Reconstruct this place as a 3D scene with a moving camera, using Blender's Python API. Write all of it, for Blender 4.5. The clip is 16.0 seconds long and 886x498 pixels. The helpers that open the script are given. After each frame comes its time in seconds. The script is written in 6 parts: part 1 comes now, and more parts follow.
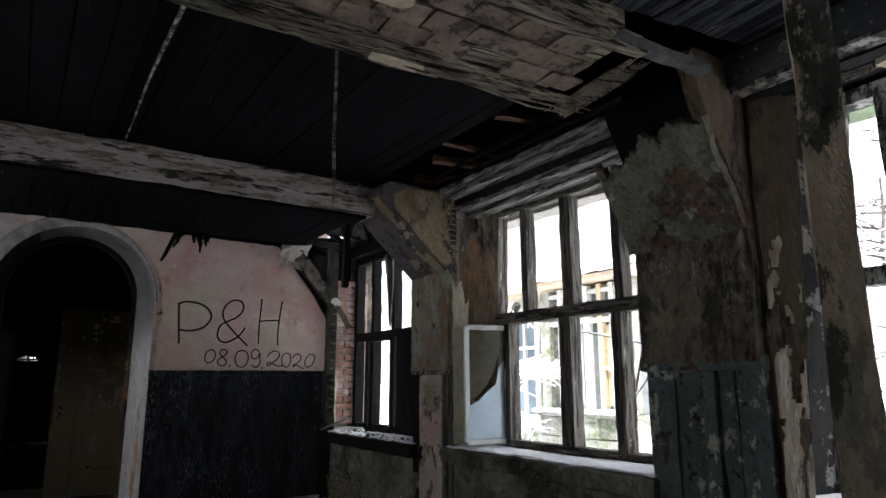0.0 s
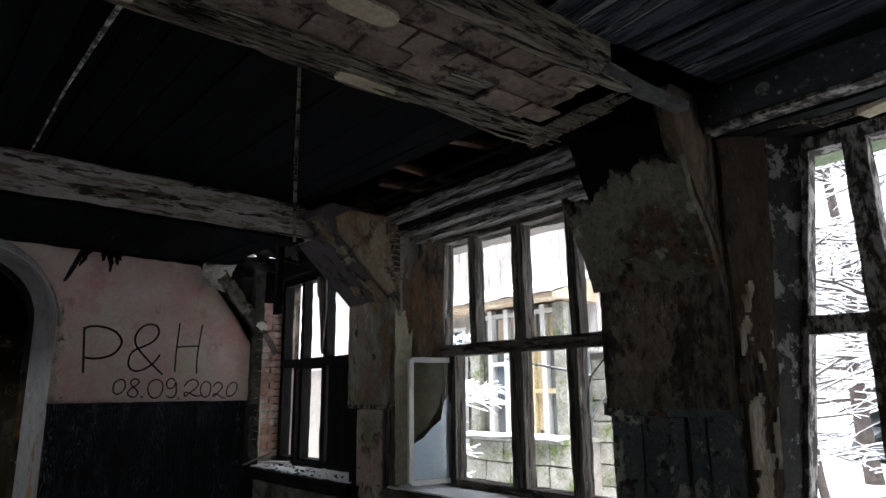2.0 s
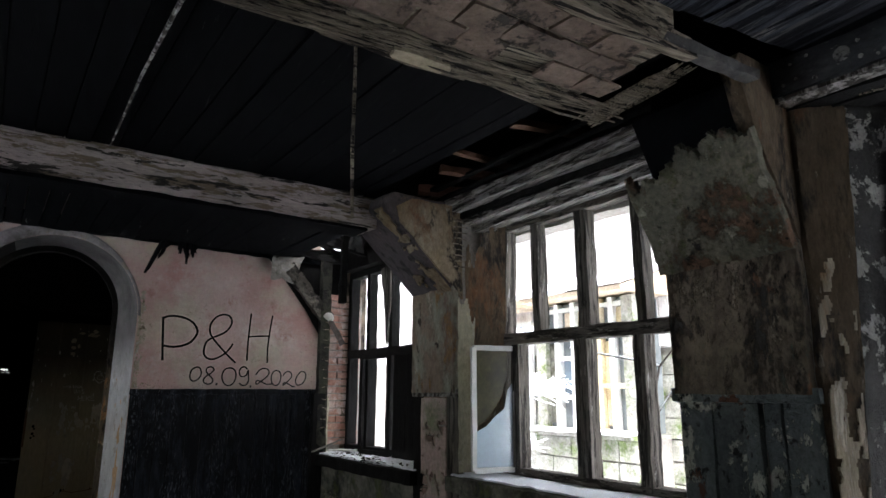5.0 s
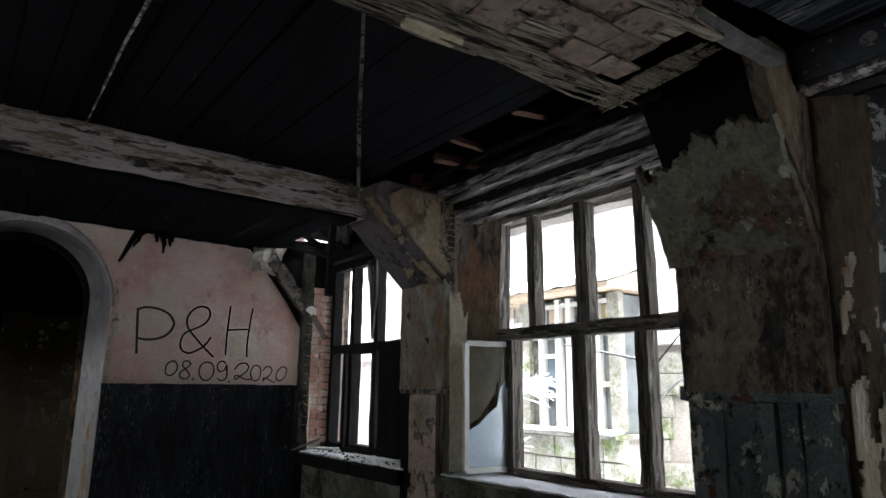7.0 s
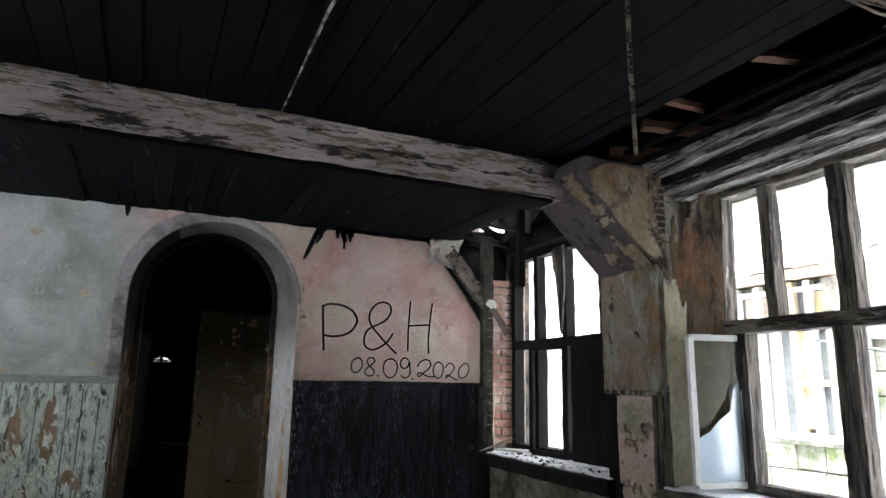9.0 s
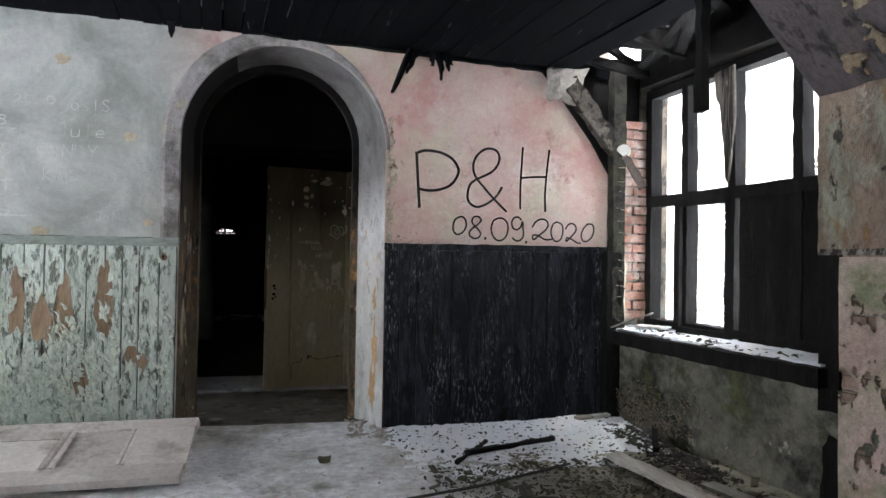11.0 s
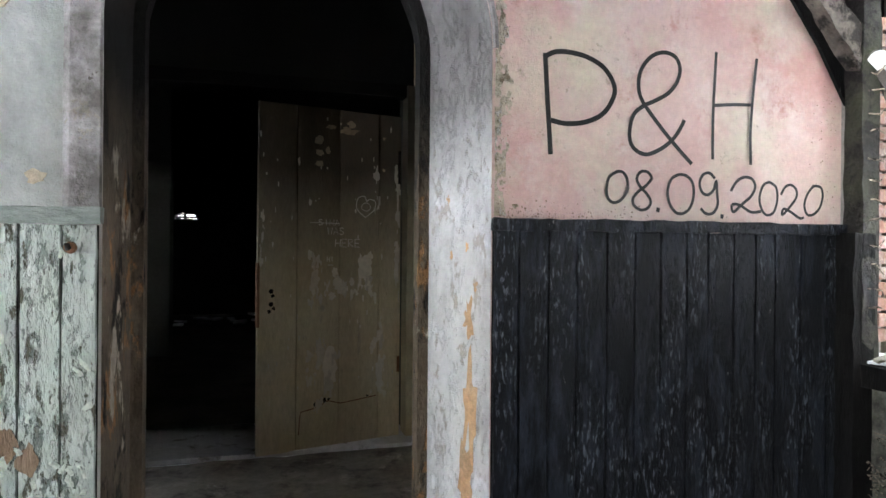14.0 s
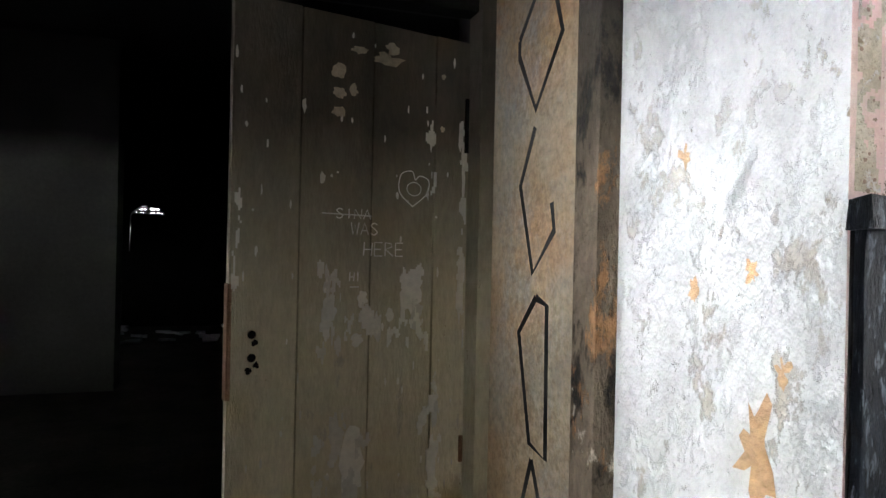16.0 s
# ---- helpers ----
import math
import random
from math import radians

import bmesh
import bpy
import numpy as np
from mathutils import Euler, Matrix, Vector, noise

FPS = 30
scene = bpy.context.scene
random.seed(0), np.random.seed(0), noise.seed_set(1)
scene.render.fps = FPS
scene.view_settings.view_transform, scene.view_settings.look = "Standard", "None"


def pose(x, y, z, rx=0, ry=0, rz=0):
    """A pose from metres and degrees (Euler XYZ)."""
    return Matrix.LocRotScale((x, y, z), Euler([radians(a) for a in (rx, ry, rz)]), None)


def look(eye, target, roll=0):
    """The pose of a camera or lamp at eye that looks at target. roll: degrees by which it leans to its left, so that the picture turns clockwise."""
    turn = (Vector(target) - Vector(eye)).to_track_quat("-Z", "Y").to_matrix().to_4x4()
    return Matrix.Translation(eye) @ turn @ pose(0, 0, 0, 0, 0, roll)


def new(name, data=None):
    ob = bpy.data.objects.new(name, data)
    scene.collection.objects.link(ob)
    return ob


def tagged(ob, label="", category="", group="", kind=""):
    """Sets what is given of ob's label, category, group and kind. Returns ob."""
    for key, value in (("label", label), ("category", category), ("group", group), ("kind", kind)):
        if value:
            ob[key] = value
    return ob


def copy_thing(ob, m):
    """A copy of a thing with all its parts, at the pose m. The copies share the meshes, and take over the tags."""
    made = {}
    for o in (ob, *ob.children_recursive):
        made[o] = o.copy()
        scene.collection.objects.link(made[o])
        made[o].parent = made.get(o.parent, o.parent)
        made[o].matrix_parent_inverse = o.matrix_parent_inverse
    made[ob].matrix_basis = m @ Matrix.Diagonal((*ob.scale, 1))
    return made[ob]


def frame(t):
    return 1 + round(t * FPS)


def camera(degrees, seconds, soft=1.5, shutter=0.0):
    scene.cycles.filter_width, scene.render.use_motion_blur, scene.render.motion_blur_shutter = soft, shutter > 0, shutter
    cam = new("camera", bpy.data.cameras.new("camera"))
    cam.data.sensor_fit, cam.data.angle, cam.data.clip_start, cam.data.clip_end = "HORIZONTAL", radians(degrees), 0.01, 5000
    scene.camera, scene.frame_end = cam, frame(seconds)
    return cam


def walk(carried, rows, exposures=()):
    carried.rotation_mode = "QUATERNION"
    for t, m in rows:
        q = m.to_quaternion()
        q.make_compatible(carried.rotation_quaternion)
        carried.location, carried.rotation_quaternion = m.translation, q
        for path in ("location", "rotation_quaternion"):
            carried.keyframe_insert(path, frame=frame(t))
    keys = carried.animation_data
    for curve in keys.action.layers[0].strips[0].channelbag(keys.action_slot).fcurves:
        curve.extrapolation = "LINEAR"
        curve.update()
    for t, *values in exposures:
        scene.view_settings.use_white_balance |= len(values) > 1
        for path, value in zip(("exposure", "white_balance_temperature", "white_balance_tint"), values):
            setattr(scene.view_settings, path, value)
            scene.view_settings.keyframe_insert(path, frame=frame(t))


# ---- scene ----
cam = camera(68.6, 16.0)
PATH = [
    (0, (0.399, 0.08, 1.218), (1.252, 1.843, 1.619), -0.1),
    (0.5, (0.401, 0.278, 1.312), (1.447, 1.929, 1.733), -0.1),
    (1, (0.467, 0.362, 1.356), (1.752, 1.834, 1.785), -0.8),
    (1.5, (0.418, 0.428, 1.355), (1.718, 1.887, 1.783), -0.7),
    (2, (0.304, 0.392, 1.397), (1.382, 2.02, 1.828), -0.6),
    (2.5, (0.234, 0.383, 1.372), (1.142, 2.109, 1.812), 0.0),
    (3, (0.256, 0.383, 1.354), (1.144, 2.12, 1.793), -0.1),
    (3.5, (0.275, 0.387, 1.343), (1.159, 2.126, 1.782), 0.2),
    (4, (0.274, 0.386, 1.336), (1.156, 2.127, 1.775), 0.1),
    (4.5, (0.359, 0.392, 1.321), (1.245, 2.132, 1.755), 0.1),
    (7, (0.325, 0.622, 1.308), (1.294, 2.319, 1.732), 0.6),
    (7.5, (0.355, 0.759, 1.316), (1.22, 2.515, 1.726), 0.1),
    (8, (0.42, 0.914, 1.316), (1.154, 2.73, 1.724), 0.5),
    (8.5, (0.369, 1.05, 1.334), (1.021, 2.898, 1.734), 0.6),
    (9, (0.162, 1.178, 1.336), (0.733, 3.052, 1.739), 1.0),
    (9.5, (0.176, 1.367, 1.3), (0.641, 3.295, 1.56), 0.9),
    (9.7, (0.159, 1.468, 1.291), (0.613, 3.41, 1.438), 0.8),
    (10, (0.193, 1.645, 1.269), (0.602, 3.602, 1.317), 1.1),
    (10.2, (0.125, 1.81, 1.261), (0.515, 3.771, 1.302), 1.4),
    (12.5, (-0.071, 3.55, 1.185), (0.514, 5.462, 1.19), 0.6),
    (13, (-0.173, 3.916, 1.189), (0.415, 5.828, 1.199), 1.3),
    (13.5, (-0.308, 4.291, 1.197), (0.254, 6.211, 1.21), 0.6),
    (14, (-0.272, 4.716, 1.214), (0.276, 6.64, 1.211), 0.5),
    (14.5, (-0.354, 5.08, 1.227), (0.203, 7.001, 1.228), 0.9),
    (15, (-0.334, 5.498, 1.204), (0.224, 7.418, 1.2), 0.4),
    (15.2, (-0.277, 5.71, 1.193), (0.276, 7.632, 1.191), 0.3),
    (15.6, (-0.309, 6.055, 1.232), (0.269, 7.97, 1.22), 0.5),
    (16, (-0.253, 6.407, 1.245), (0.355, 8.312, 1.245), 1.2),
]
EXPOSURES = [(0, 2.93), (0.5, 2.78), (1, 2.08), (1.6, 2.18), (2, 2.13), (2.6, 3.03), (4.5, 3.03), (7, 2.73), (7.5, 2.63), (8, 2.70), (8.5, 2.95), (9, 3.85), (9.5, 4.25), (10, 4.45), (12.5, 4.65), (13, 4.65), (13.5, 4.90), (14, 5.15), (14.5, 5.23), (15, 5.50), (15.5, 5.45), (16, 5.75)]
walk(cam, [(t, look(eye, target, roll)) for t, eye, target, roll in PATH], EXPOSURES)

# ---- daylight: an overcast winter sky ----
world = bpy.data.worlds.new("winter_sky")
scene.world = world
world.use_nodes = True
wn, wl = world.node_tree.nodes, world.node_tree.links
sky = wn.new("ShaderNodeTexSky")
sky.sky_type, sky.sun_disc = "NISHITA", False
sky.sun_elevation, sky.sun_rotation = radians(77), radians(197)
sky.air_density, sky.dust_density, sky.ozone_density = 1.0, 2.0, 1.0
grey_sky = wn.new("ShaderNodeHueSaturation")
grey_sky.inputs["Saturation"].default_value = 0.2
wl.new(sky.outputs[0], grey_sky.inputs["Color"])
wl.new(grey_sky.outputs[0], wn["Background"].inputs[0])
wn["Background"].inputs[1].default_value = 0.15
sun_data = bpy.data.lights.new("sun", "SUN")
sun_data.energy, sun_data.angle, sun_data.color = 3.6, radians(60), (0.97, 0.98, 1.0)
sun = new("sun", sun_data)
sun.matrix_world = look((-1.6, -5.3, 24), (0, 0, 0))


# ---- materials ----
def surf(name, c1, c2, scale=4.0, peel=None, dirt=None, rough=0.85, bump=0.25, fine=70.0, stretch=(1, 1, 1), metal=0.0, spec=0.3, blend=None, mottle=0.45):
    """A worn surface: two tones, flaked layers (colour, scale, share, contrast, patch scale) and dirt, with grain and relief."""
    m = bpy.data.materials.new(name)
    m.use_nodes = True
    n, l = m.node_tree.nodes, m.node_tree.links
    b = n["Principled BSDF"]
    b.inputs["Roughness"].default_value, b.inputs["Metallic"].default_value = rough, metal
    b.inputs["Specular IOR Level"].default_value = spec
    geo = n.new("ShaderNodeNewGeometry")
    mp = n.new("ShaderNodeMapping")
    mp.inputs["Scale"].default_value = stretch
    l.new(geo.outputs["Position"], mp.inputs["Vector"])

    def tex(sc, detail=6, rg=0.6, dist=0.0):
        t = n.new("ShaderNodeTexNoise")
        t.inputs["Scale"].default_value, t.inputs["Detail"].default_value = sc, detail
        t.inputs["Roughness"].default_value, t.inputs["Distortion"].default_value = rg, dist
        l.new(mp.outputs["Vector"], t.inputs["Vector"])
        return t

    def ramp(src, a, z):
        r = n.new("ShaderNodeMapRange")
        r.inputs["From Min"].default_value, r.inputs["From Max"].default_value = a, z
        l.new(src, r.inputs["Value"])
        return r.outputs[0]

    def mix(fac, a, c):
        x = n.new("ShaderNodeMix")
        x.data_type = "RGBA"
        l.new(fac, x.inputs["Factor"])
        for sock, v in ((x.inputs[6], a), (x.inputs[7], c)):
            if isinstance(v, tuple):
                sock.default_value = (*v, 1)
            else:
                l.new(v, sock)
        return x.outputs[2]

    info = n.new("ShaderNodeObjectInfo")
    col = mix(ramp(tex(scale).outputs[0], 0.3, 0.7), c1, c2)
    grain = tex(fine, 4, 0.7)
    height = grain.outputs[0]
    for layer in ([peel] if isinstance(peel, tuple) else peel or []):
        pc, ps, share, soft = layer[:4]
        pn = tex(ps, 12, 0.72, 0.15)
        mask = ramp(pn.outputs[0], 0.5 + share - soft, 0.5 + share + soft)
        if len(layer) > 4:
            gather = n.new("ShaderNodeMath")
            gather.operation = "MULTIPLY"
            l.new(mask, gather.inputs[0])
            l.new(ramp(tex(layer[4], 3, 0.5).outputs[0], 0.47, 0.6), gather.inputs[1])
            mask = gather.outputs[0]
        col = mix(mask, col, pc)
        mh = n.new("ShaderNodeMath")
        mh.operation = "MULTIPLY_ADD"
        l.new(mask, mh.inputs[0])
        mh.inputs[1].default_value = -1.2
        l.new(height, mh.inputs[2])
        height = mh.outputs[0]
    if dirt:
        dc, ds, share, soft = dirt
        col = mix(ramp(tex(ds, 9, 0.7, 0.15).outputs[0], 0.5 + share - soft, 0.5 + share + soft), col, dc)
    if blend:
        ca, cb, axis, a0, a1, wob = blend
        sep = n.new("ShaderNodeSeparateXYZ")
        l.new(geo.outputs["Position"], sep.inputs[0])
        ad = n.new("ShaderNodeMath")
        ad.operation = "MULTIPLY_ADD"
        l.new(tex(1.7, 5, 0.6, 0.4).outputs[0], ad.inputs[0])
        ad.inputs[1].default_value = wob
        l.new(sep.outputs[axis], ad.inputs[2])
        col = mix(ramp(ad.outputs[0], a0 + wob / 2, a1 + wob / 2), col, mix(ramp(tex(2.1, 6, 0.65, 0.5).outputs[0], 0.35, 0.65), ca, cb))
    if mottle:
        mt = n.new("ShaderNodeMapRange")
        mt.inputs["From Min"].default_value, mt.inputs["From Max"].default_value = 0.28, 0.72
        mt.inputs["To Min"].default_value, mt.inputs["To Max"].default_value = 1 - mottle, 1 + mottle * 0.8
        l.new(tex(fine * 0.45, 10, 0.8).outputs[0], mt.inputs["Value"])
        mv = n.new("ShaderNodeHueSaturation")
        l.new(mt.outputs[0], mv.inputs["Value"])
        l.new(col, mv.inputs["Color"])
        col = mv.outputs[0]
    hs = n.new("ShaderNodeHueSaturation")
    vm = n.new("ShaderNodeMapRange")
    vm.inputs["To Min"].default_value, vm.inputs["To Max"].default_value = 0.82, 1.15
    l.new(info.outputs["Random"], vm.inputs["Value"])
    l.new(vm.outputs[0], hs.inputs["Value"])
    l.new(col, hs.inputs["Color"])
    l.new(hs.outputs[0], b.inputs["Base Color"])
    bp = n.new("ShaderNodeBump")
    bp.inputs["Strength"].default_value, bp.inputs["Distance"].default_value = bump, 0.02
    l.new(height, bp.inputs["Height"])
    l.new(bp.outputs[0], b.inputs["Normal"])
    return m


MAT = {
    "pink": surf("pink_and_grey_wall_paint", (0.58, 0.34, 0.30), (0.68, 0.54, 0.49), 1.5, peel=[((0.70, 0.62, 0.57), 2.6, 0.10, 0.10), ((0.48, 0.25, 0.21), 3.4, 0.14, 0.05), ((0.50, 0.42, 0.30), 6, 0.19, 0.03), ((0.20, 0.14, 0.10), 17, 0.13, 0.03, 1.6)], dirt=((0.62, 0.58, 0.44), 1.6, 0.07, 0.10), bump=0.3, blend=((0.25, 0.265, 0.24), (0.48, 0.49, 0.47), 0, -0.30, -0.95, 0.8), mottle=0.14),
    "grey_plaster": surf("grey_plaster", (0.36, 0.38, 0.35), (0.55, 0.56, 0.53), 1.3, peel=((0.55, 0.52, 0.36), 3.0, 0.2, 0.02), dirt=((0.45, 0.30, 0.26), 1.1, 0.14, 0.1), bump=0.15),
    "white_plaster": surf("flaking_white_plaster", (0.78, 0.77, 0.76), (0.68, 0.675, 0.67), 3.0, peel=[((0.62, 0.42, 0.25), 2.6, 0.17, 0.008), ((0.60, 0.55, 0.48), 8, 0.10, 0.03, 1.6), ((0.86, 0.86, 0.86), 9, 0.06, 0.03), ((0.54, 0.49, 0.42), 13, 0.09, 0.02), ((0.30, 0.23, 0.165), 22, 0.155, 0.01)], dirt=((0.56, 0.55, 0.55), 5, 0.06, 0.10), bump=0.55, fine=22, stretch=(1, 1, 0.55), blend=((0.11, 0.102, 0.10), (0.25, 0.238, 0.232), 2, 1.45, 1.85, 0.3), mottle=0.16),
    "soot_plaster": surf("sooty_brown_plaster", (0.105, 0.085, 0.063), (0.25, 0.205, 0.15), 4.0, peel=[((0.045, 0.042, 0.038), 3.2, 0.06, 0.03), ((0.36, 0.31, 0.24), 7, 0.12, 0.015), ((0.02, 0.018, 0.016), 20, 0.11, 0.02, 2.0), ((0.13, 0.155, 0.13), 3.6, 0.08, 0.03)], dirt=((0.30, 0.165, 0.095), 4.0, 0.11, 0.03), bump=0.9, fine=35, mottle=0.6, stretch=(1.1, 1.1, 0.6)),
    "burnt": surf("charred_boards", (0.0022, 0.0026, 0.0032), (0.0055, 0.0062, 0.0078), 5.0, peel=((0.17, 0.17, 0.16), 9, 0.14, 0.012, 1.0), dirt=((0.016, 0.0175, 0.021), 12, 0.16, 0.04), rough=0.85, bump=0.5, stretch=(6, 0.28, 1), spec=0.04),
    # the first, bluish layer paints the light's sheen onto the boards; the others are flecks
    "black_dado": surf("black_painted_boards_with_sheen", (0.0025, 0.0032, 0.005), (0.007, 0.009, 0.014), 4.0, peel=[((0.024, 0.031, 0.045), 5, 0.05, 0.05), ((0.17, 0.19, 0.22), 28, 0.07, 0.03, 2.6), ((0.36, 0.36, 0.35), 13, 0.165, 0.015)], rough=0.45, spec=0.13, mottle=0.7, bump=0.8, stretch=(2.6, 2.6, 0.6)),
    "green_dado": surf("flaking_green_boards", (0.51, 0.575, 0.52), (0.65, 0.70, 0.64), 3.0, peel=[((0.78, 0.80, 0.76), 12, 0.09, 0.02, 2.6), ((0.30, 0.20, 0.12), 3.4, 0.15, 0.008), ((0.15, 0.142, 0.108), 9, 0.07, 0.012), ((0.28, 0.32, 0.285), 22, 0.07, 0.012)], dirt=((0.34, 0.38, 0.34), 4, 0.08, 0.06), bump=1.0, fine=24, stretch=(1.7, 1.7, 0.6), mottle=0.25),
    "old_paint": surf("weathered_white_paint", (0.34, 0.32, 0.29), (0.48, 0.46, 0.43), 5.0, peel=((0.045, 0.037, 0.032), 15, -0.02, 0.05), bump=0.5, stretch=(1, 1, 0.5)),
    "beam_paint": surf("flaking_beam_paint", (0.66, 0.57, 0.55), (0.46, 0.39, 0.35), 4.0, peel=[((0.04, 0.035, 0.03), 6, 0.05, 0.008), ((0.07, 0.06, 0.05), 24, 0.07, 0.012, 2.0), ((0.26, 0.205, 0.145), 9, 0.05, 0.015)], bump=0.9, stretch=(0.4, 1, 2.6), mottle=0.4),
    "frame_wood": surf("bleached_window_wood", (0.075, 0.064, 0.052), (0.20, 0.18, 0.155), 9.0, peel=[((0.025, 0.021, 0.018), 12, 0.03, 0.03), ((0.44, 0.42, 0.38), 17, 0.12, 0.02)], bump=0.7, mottle=0.5, stretch=(2.2, 2.2, 0.15)),
    "burnt_frame": surf("charred_window_wood", (0.004, 0.004, 0.0042), (0.014, 0.0135, 0.013), 8.0, peel=((0.085, 0.08, 0.075), 16, 0.18, 0.03), rough=0.8, spec=0.12, bump=0.6, stretch=(1.4, 1.4, 0.3)),
    "white_frame": surf("white_casement_paint", (0.72, 0.72, 0.70), (0.6, 0.6, 0.57), 5.0, peel=((0.3, 0.27, 0.2), 15, 0.17, 0.03), bump=0.2, mottle=0.1),
    "brick": surf("red_brick", (0.42, 0.20, 0.145), (0.50, 0.33, 0.27), 7.0, peel=((0.66, 0.56, 0.51), 4, 0.04, 0.06), bump=0.5),
    "mortar": surf("lime_mortar", (0.42, 0.39, 0.35), (0.33, 0.3, 0.27), 8.0, bump=0.6),
    "concrete": surf("dusty_floor", (0.34, 0.32, 0.295), (0.50, 0.485, 0.465), 2.0, peel=((0.74, 0.75, 0.78), 1.1, 0.01, 0.09), dirt=((0.16, 0.145, 0.12), 2.6, 0.13, 0.08), bump=0.5, fine=40, blend=((0.15, 0.14, 0.10), (0.30, 0.28, 0.22), 0, 0.7, 1.5, 0.9)),
    "snow": surf("dirty_snow", (0.82, 0.84, 0.88), (0.74, 0.77, 0.83), 4.0, bump=0.4, rough=0.7, mottle=0.12),
    "char_bits": surf("charcoal_debris", (0.02, 0.02, 0.02), (0.07, 0.06, 0.05), 10, bump=0.5),
    "moss_wall": surf("mossy_sill_wall", (0.115, 0.112, 0.09), (0.26, 0.25, 0.205), 3.0, peel=[((0.035, 0.036, 0.03), 2.0, 0.04, 0.06), ((0.42, 0.40, 0.33), 6, 0.14, 0.02)], dirt=((0.11, 0.125, 0.05), 4, 0.10, 0.06), bump=0.8, fine=30, mottle=0.6),
    "stone": surf("ashlar_stone", (0.22, 0.215, 0.18), (0.46, 0.45, 0.40), 4, peel=((0.14, 0.18, 0.07), 3, 0.06, 0.06), bump=0.6, mottle=0.6),
    "cladding": surf("weathered_cladding", (0.66, 0.62, 0.60), (0.76, 0.73, 0.71), 4, peel=((0.40, 0.35, 0.32), 6, 0.12, 0.04), bump=0.3, stretch=(1, 1, 0.2)),
    "ochre": surf("ochre_paint", (0.52, 0.42, 0.24), (0.58, 0.50, 0.36), 4),
    "tile_brown": surf("brown_ceiling_tile", (0.15, 0.105, 0.082), (0.27, 0.20, 0.155), 5, peel=((0.05, 0.038, 0.03), 7, 0.06, 0.03), bump=0.7, mottle=0.5),
    "reed": surf("reed_lath", (0.12, 0.095, 0.07), (0.52, 0.44, 0.33), 34, peel=((0.02, 0.016, 0.013), 22, 0.04, 0.015), bump=0.9, stretch=(0.10, 2, 2), mottle=0.6),
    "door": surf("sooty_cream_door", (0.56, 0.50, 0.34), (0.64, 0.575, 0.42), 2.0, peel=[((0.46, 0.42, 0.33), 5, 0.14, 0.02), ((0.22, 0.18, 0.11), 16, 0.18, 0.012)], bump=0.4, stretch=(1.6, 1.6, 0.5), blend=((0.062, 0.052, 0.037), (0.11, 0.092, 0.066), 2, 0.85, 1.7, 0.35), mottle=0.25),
    # wall colour darkened, black higher up, to paint in the gloom behind the arch
    "shade_wall": surf("corridor_wall_with_shade", (0.09, 0.09, 0.075), (0.15, 0.145, 0.12), 1.5, bump=0.2, blend=((0.006, 0.006, 0.006), (0.012, 0.012, 0.011), 2, 1.5, 2.1, 0.4)),
    # soot near the burnt parts; on the corridor ceiling it paints in the gloom
    "soot_shade_black": surf("black_soot_and_shade", (0.005, 0.005, 0.005), (0.012, 0.011, 0.01), 3, bump=0.3, rough=0.95, spec=0.05),
    # dirty floor, its colour lowered to paint in the unlit corridor
    "dark_floor": surf("dirty_floor_darkened_for_shade", (0.055, 0.054, 0.044), (0.11, 0.105, 0.085), 2.5, bump=0.4, rough=0.95, spec=0.1),
    "pale_floor": surf("pale_floor_patches", (0.50, 0.51, 0.53), (0.66, 0.67, 0.70), 3, dirt=((0.2, 0.19, 0.17), 9, 0.12, 0.06), bump=0.4, mottle=0.25),
    "rubble": surf("mossy_rubble", (0.07, 0.065, 0.045), (0.13, 0.12, 0.08), 7, dirt=((0.08, 0.10, 0.03), 5, 0.1, 0.05), bump=0.8, fine=25),
    "red_brick_lump": surf("dark_red_brick_lump", (0.09, 0.03, 0.027), (0.15, 0.055, 0.045), 9, bump=0.6),
    "clear_glass": None,
    "orange_wall": surf("orange_brown_wall", (0.42, 0.23, 0.10), (0.40, 0.36, 0.27), 1.6, dirt=((0.3, 0.29, 0.26), 2, 0.08, 0.1), bump=0.2),
    "ink": surf("black_marker", (0.012, 0.012, 0.014), (0.02, 0.02, 0.02), 9, rough=0.5, bump=0.0, mottle=0.1),
    "soot_reveal": surf("sooty_brown_wood", (0.09, 0.068, 0.046), (0.19, 0.145, 0.10), 5, peel=[((0.38, 0.20, 0.09), 5, 0.09, 0.02), ((0.025, 0.02, 0.016), 7, 0.06, 0.03), ((0.54, 0.47, 0.37), 4, 0.09, 0.015), ((0.02, 0.018, 0.015), 20, 0.17, 0.015)], bump=0.8, stretch=(1, 1, 0.5), blend=((0.006, 0.006, 0.006), (0.015, 0.013, 0.011), 2, 1.35, 1.85, 0.4)),
    "door_pale": surf("pale_flaked_door_paint", (0.58, 0.56, 0.49), (0.66, 0.63, 0.55), 8, bump=0.1, mottle=0.2),
    "rust_wood": surf("bare_reddish_wood", (0.20, 0.10, 0.05), (0.26, 0.15, 0.09), 9, bump=0.4),
    "grey_door": surf("dusty_cream_door_paint", (0.62, 0.56, 0.52), (0.72, 0.67, 0.63), 3, peel=((0.18, 0.14, 0.10), 9, 0.17, 0.02), dirt=((0.42, 0.38, 0.34), 3, 0.09, 0.06), bump=0.3, mottle=0.25),
    "dark_pane": surf("dim_old_panes", (0.10, 0.11, 0.11), (0.22, 0.24, 0.25), 2.5, rough=0.2, bump=0.05, spec=0.5, mottle=0.1),
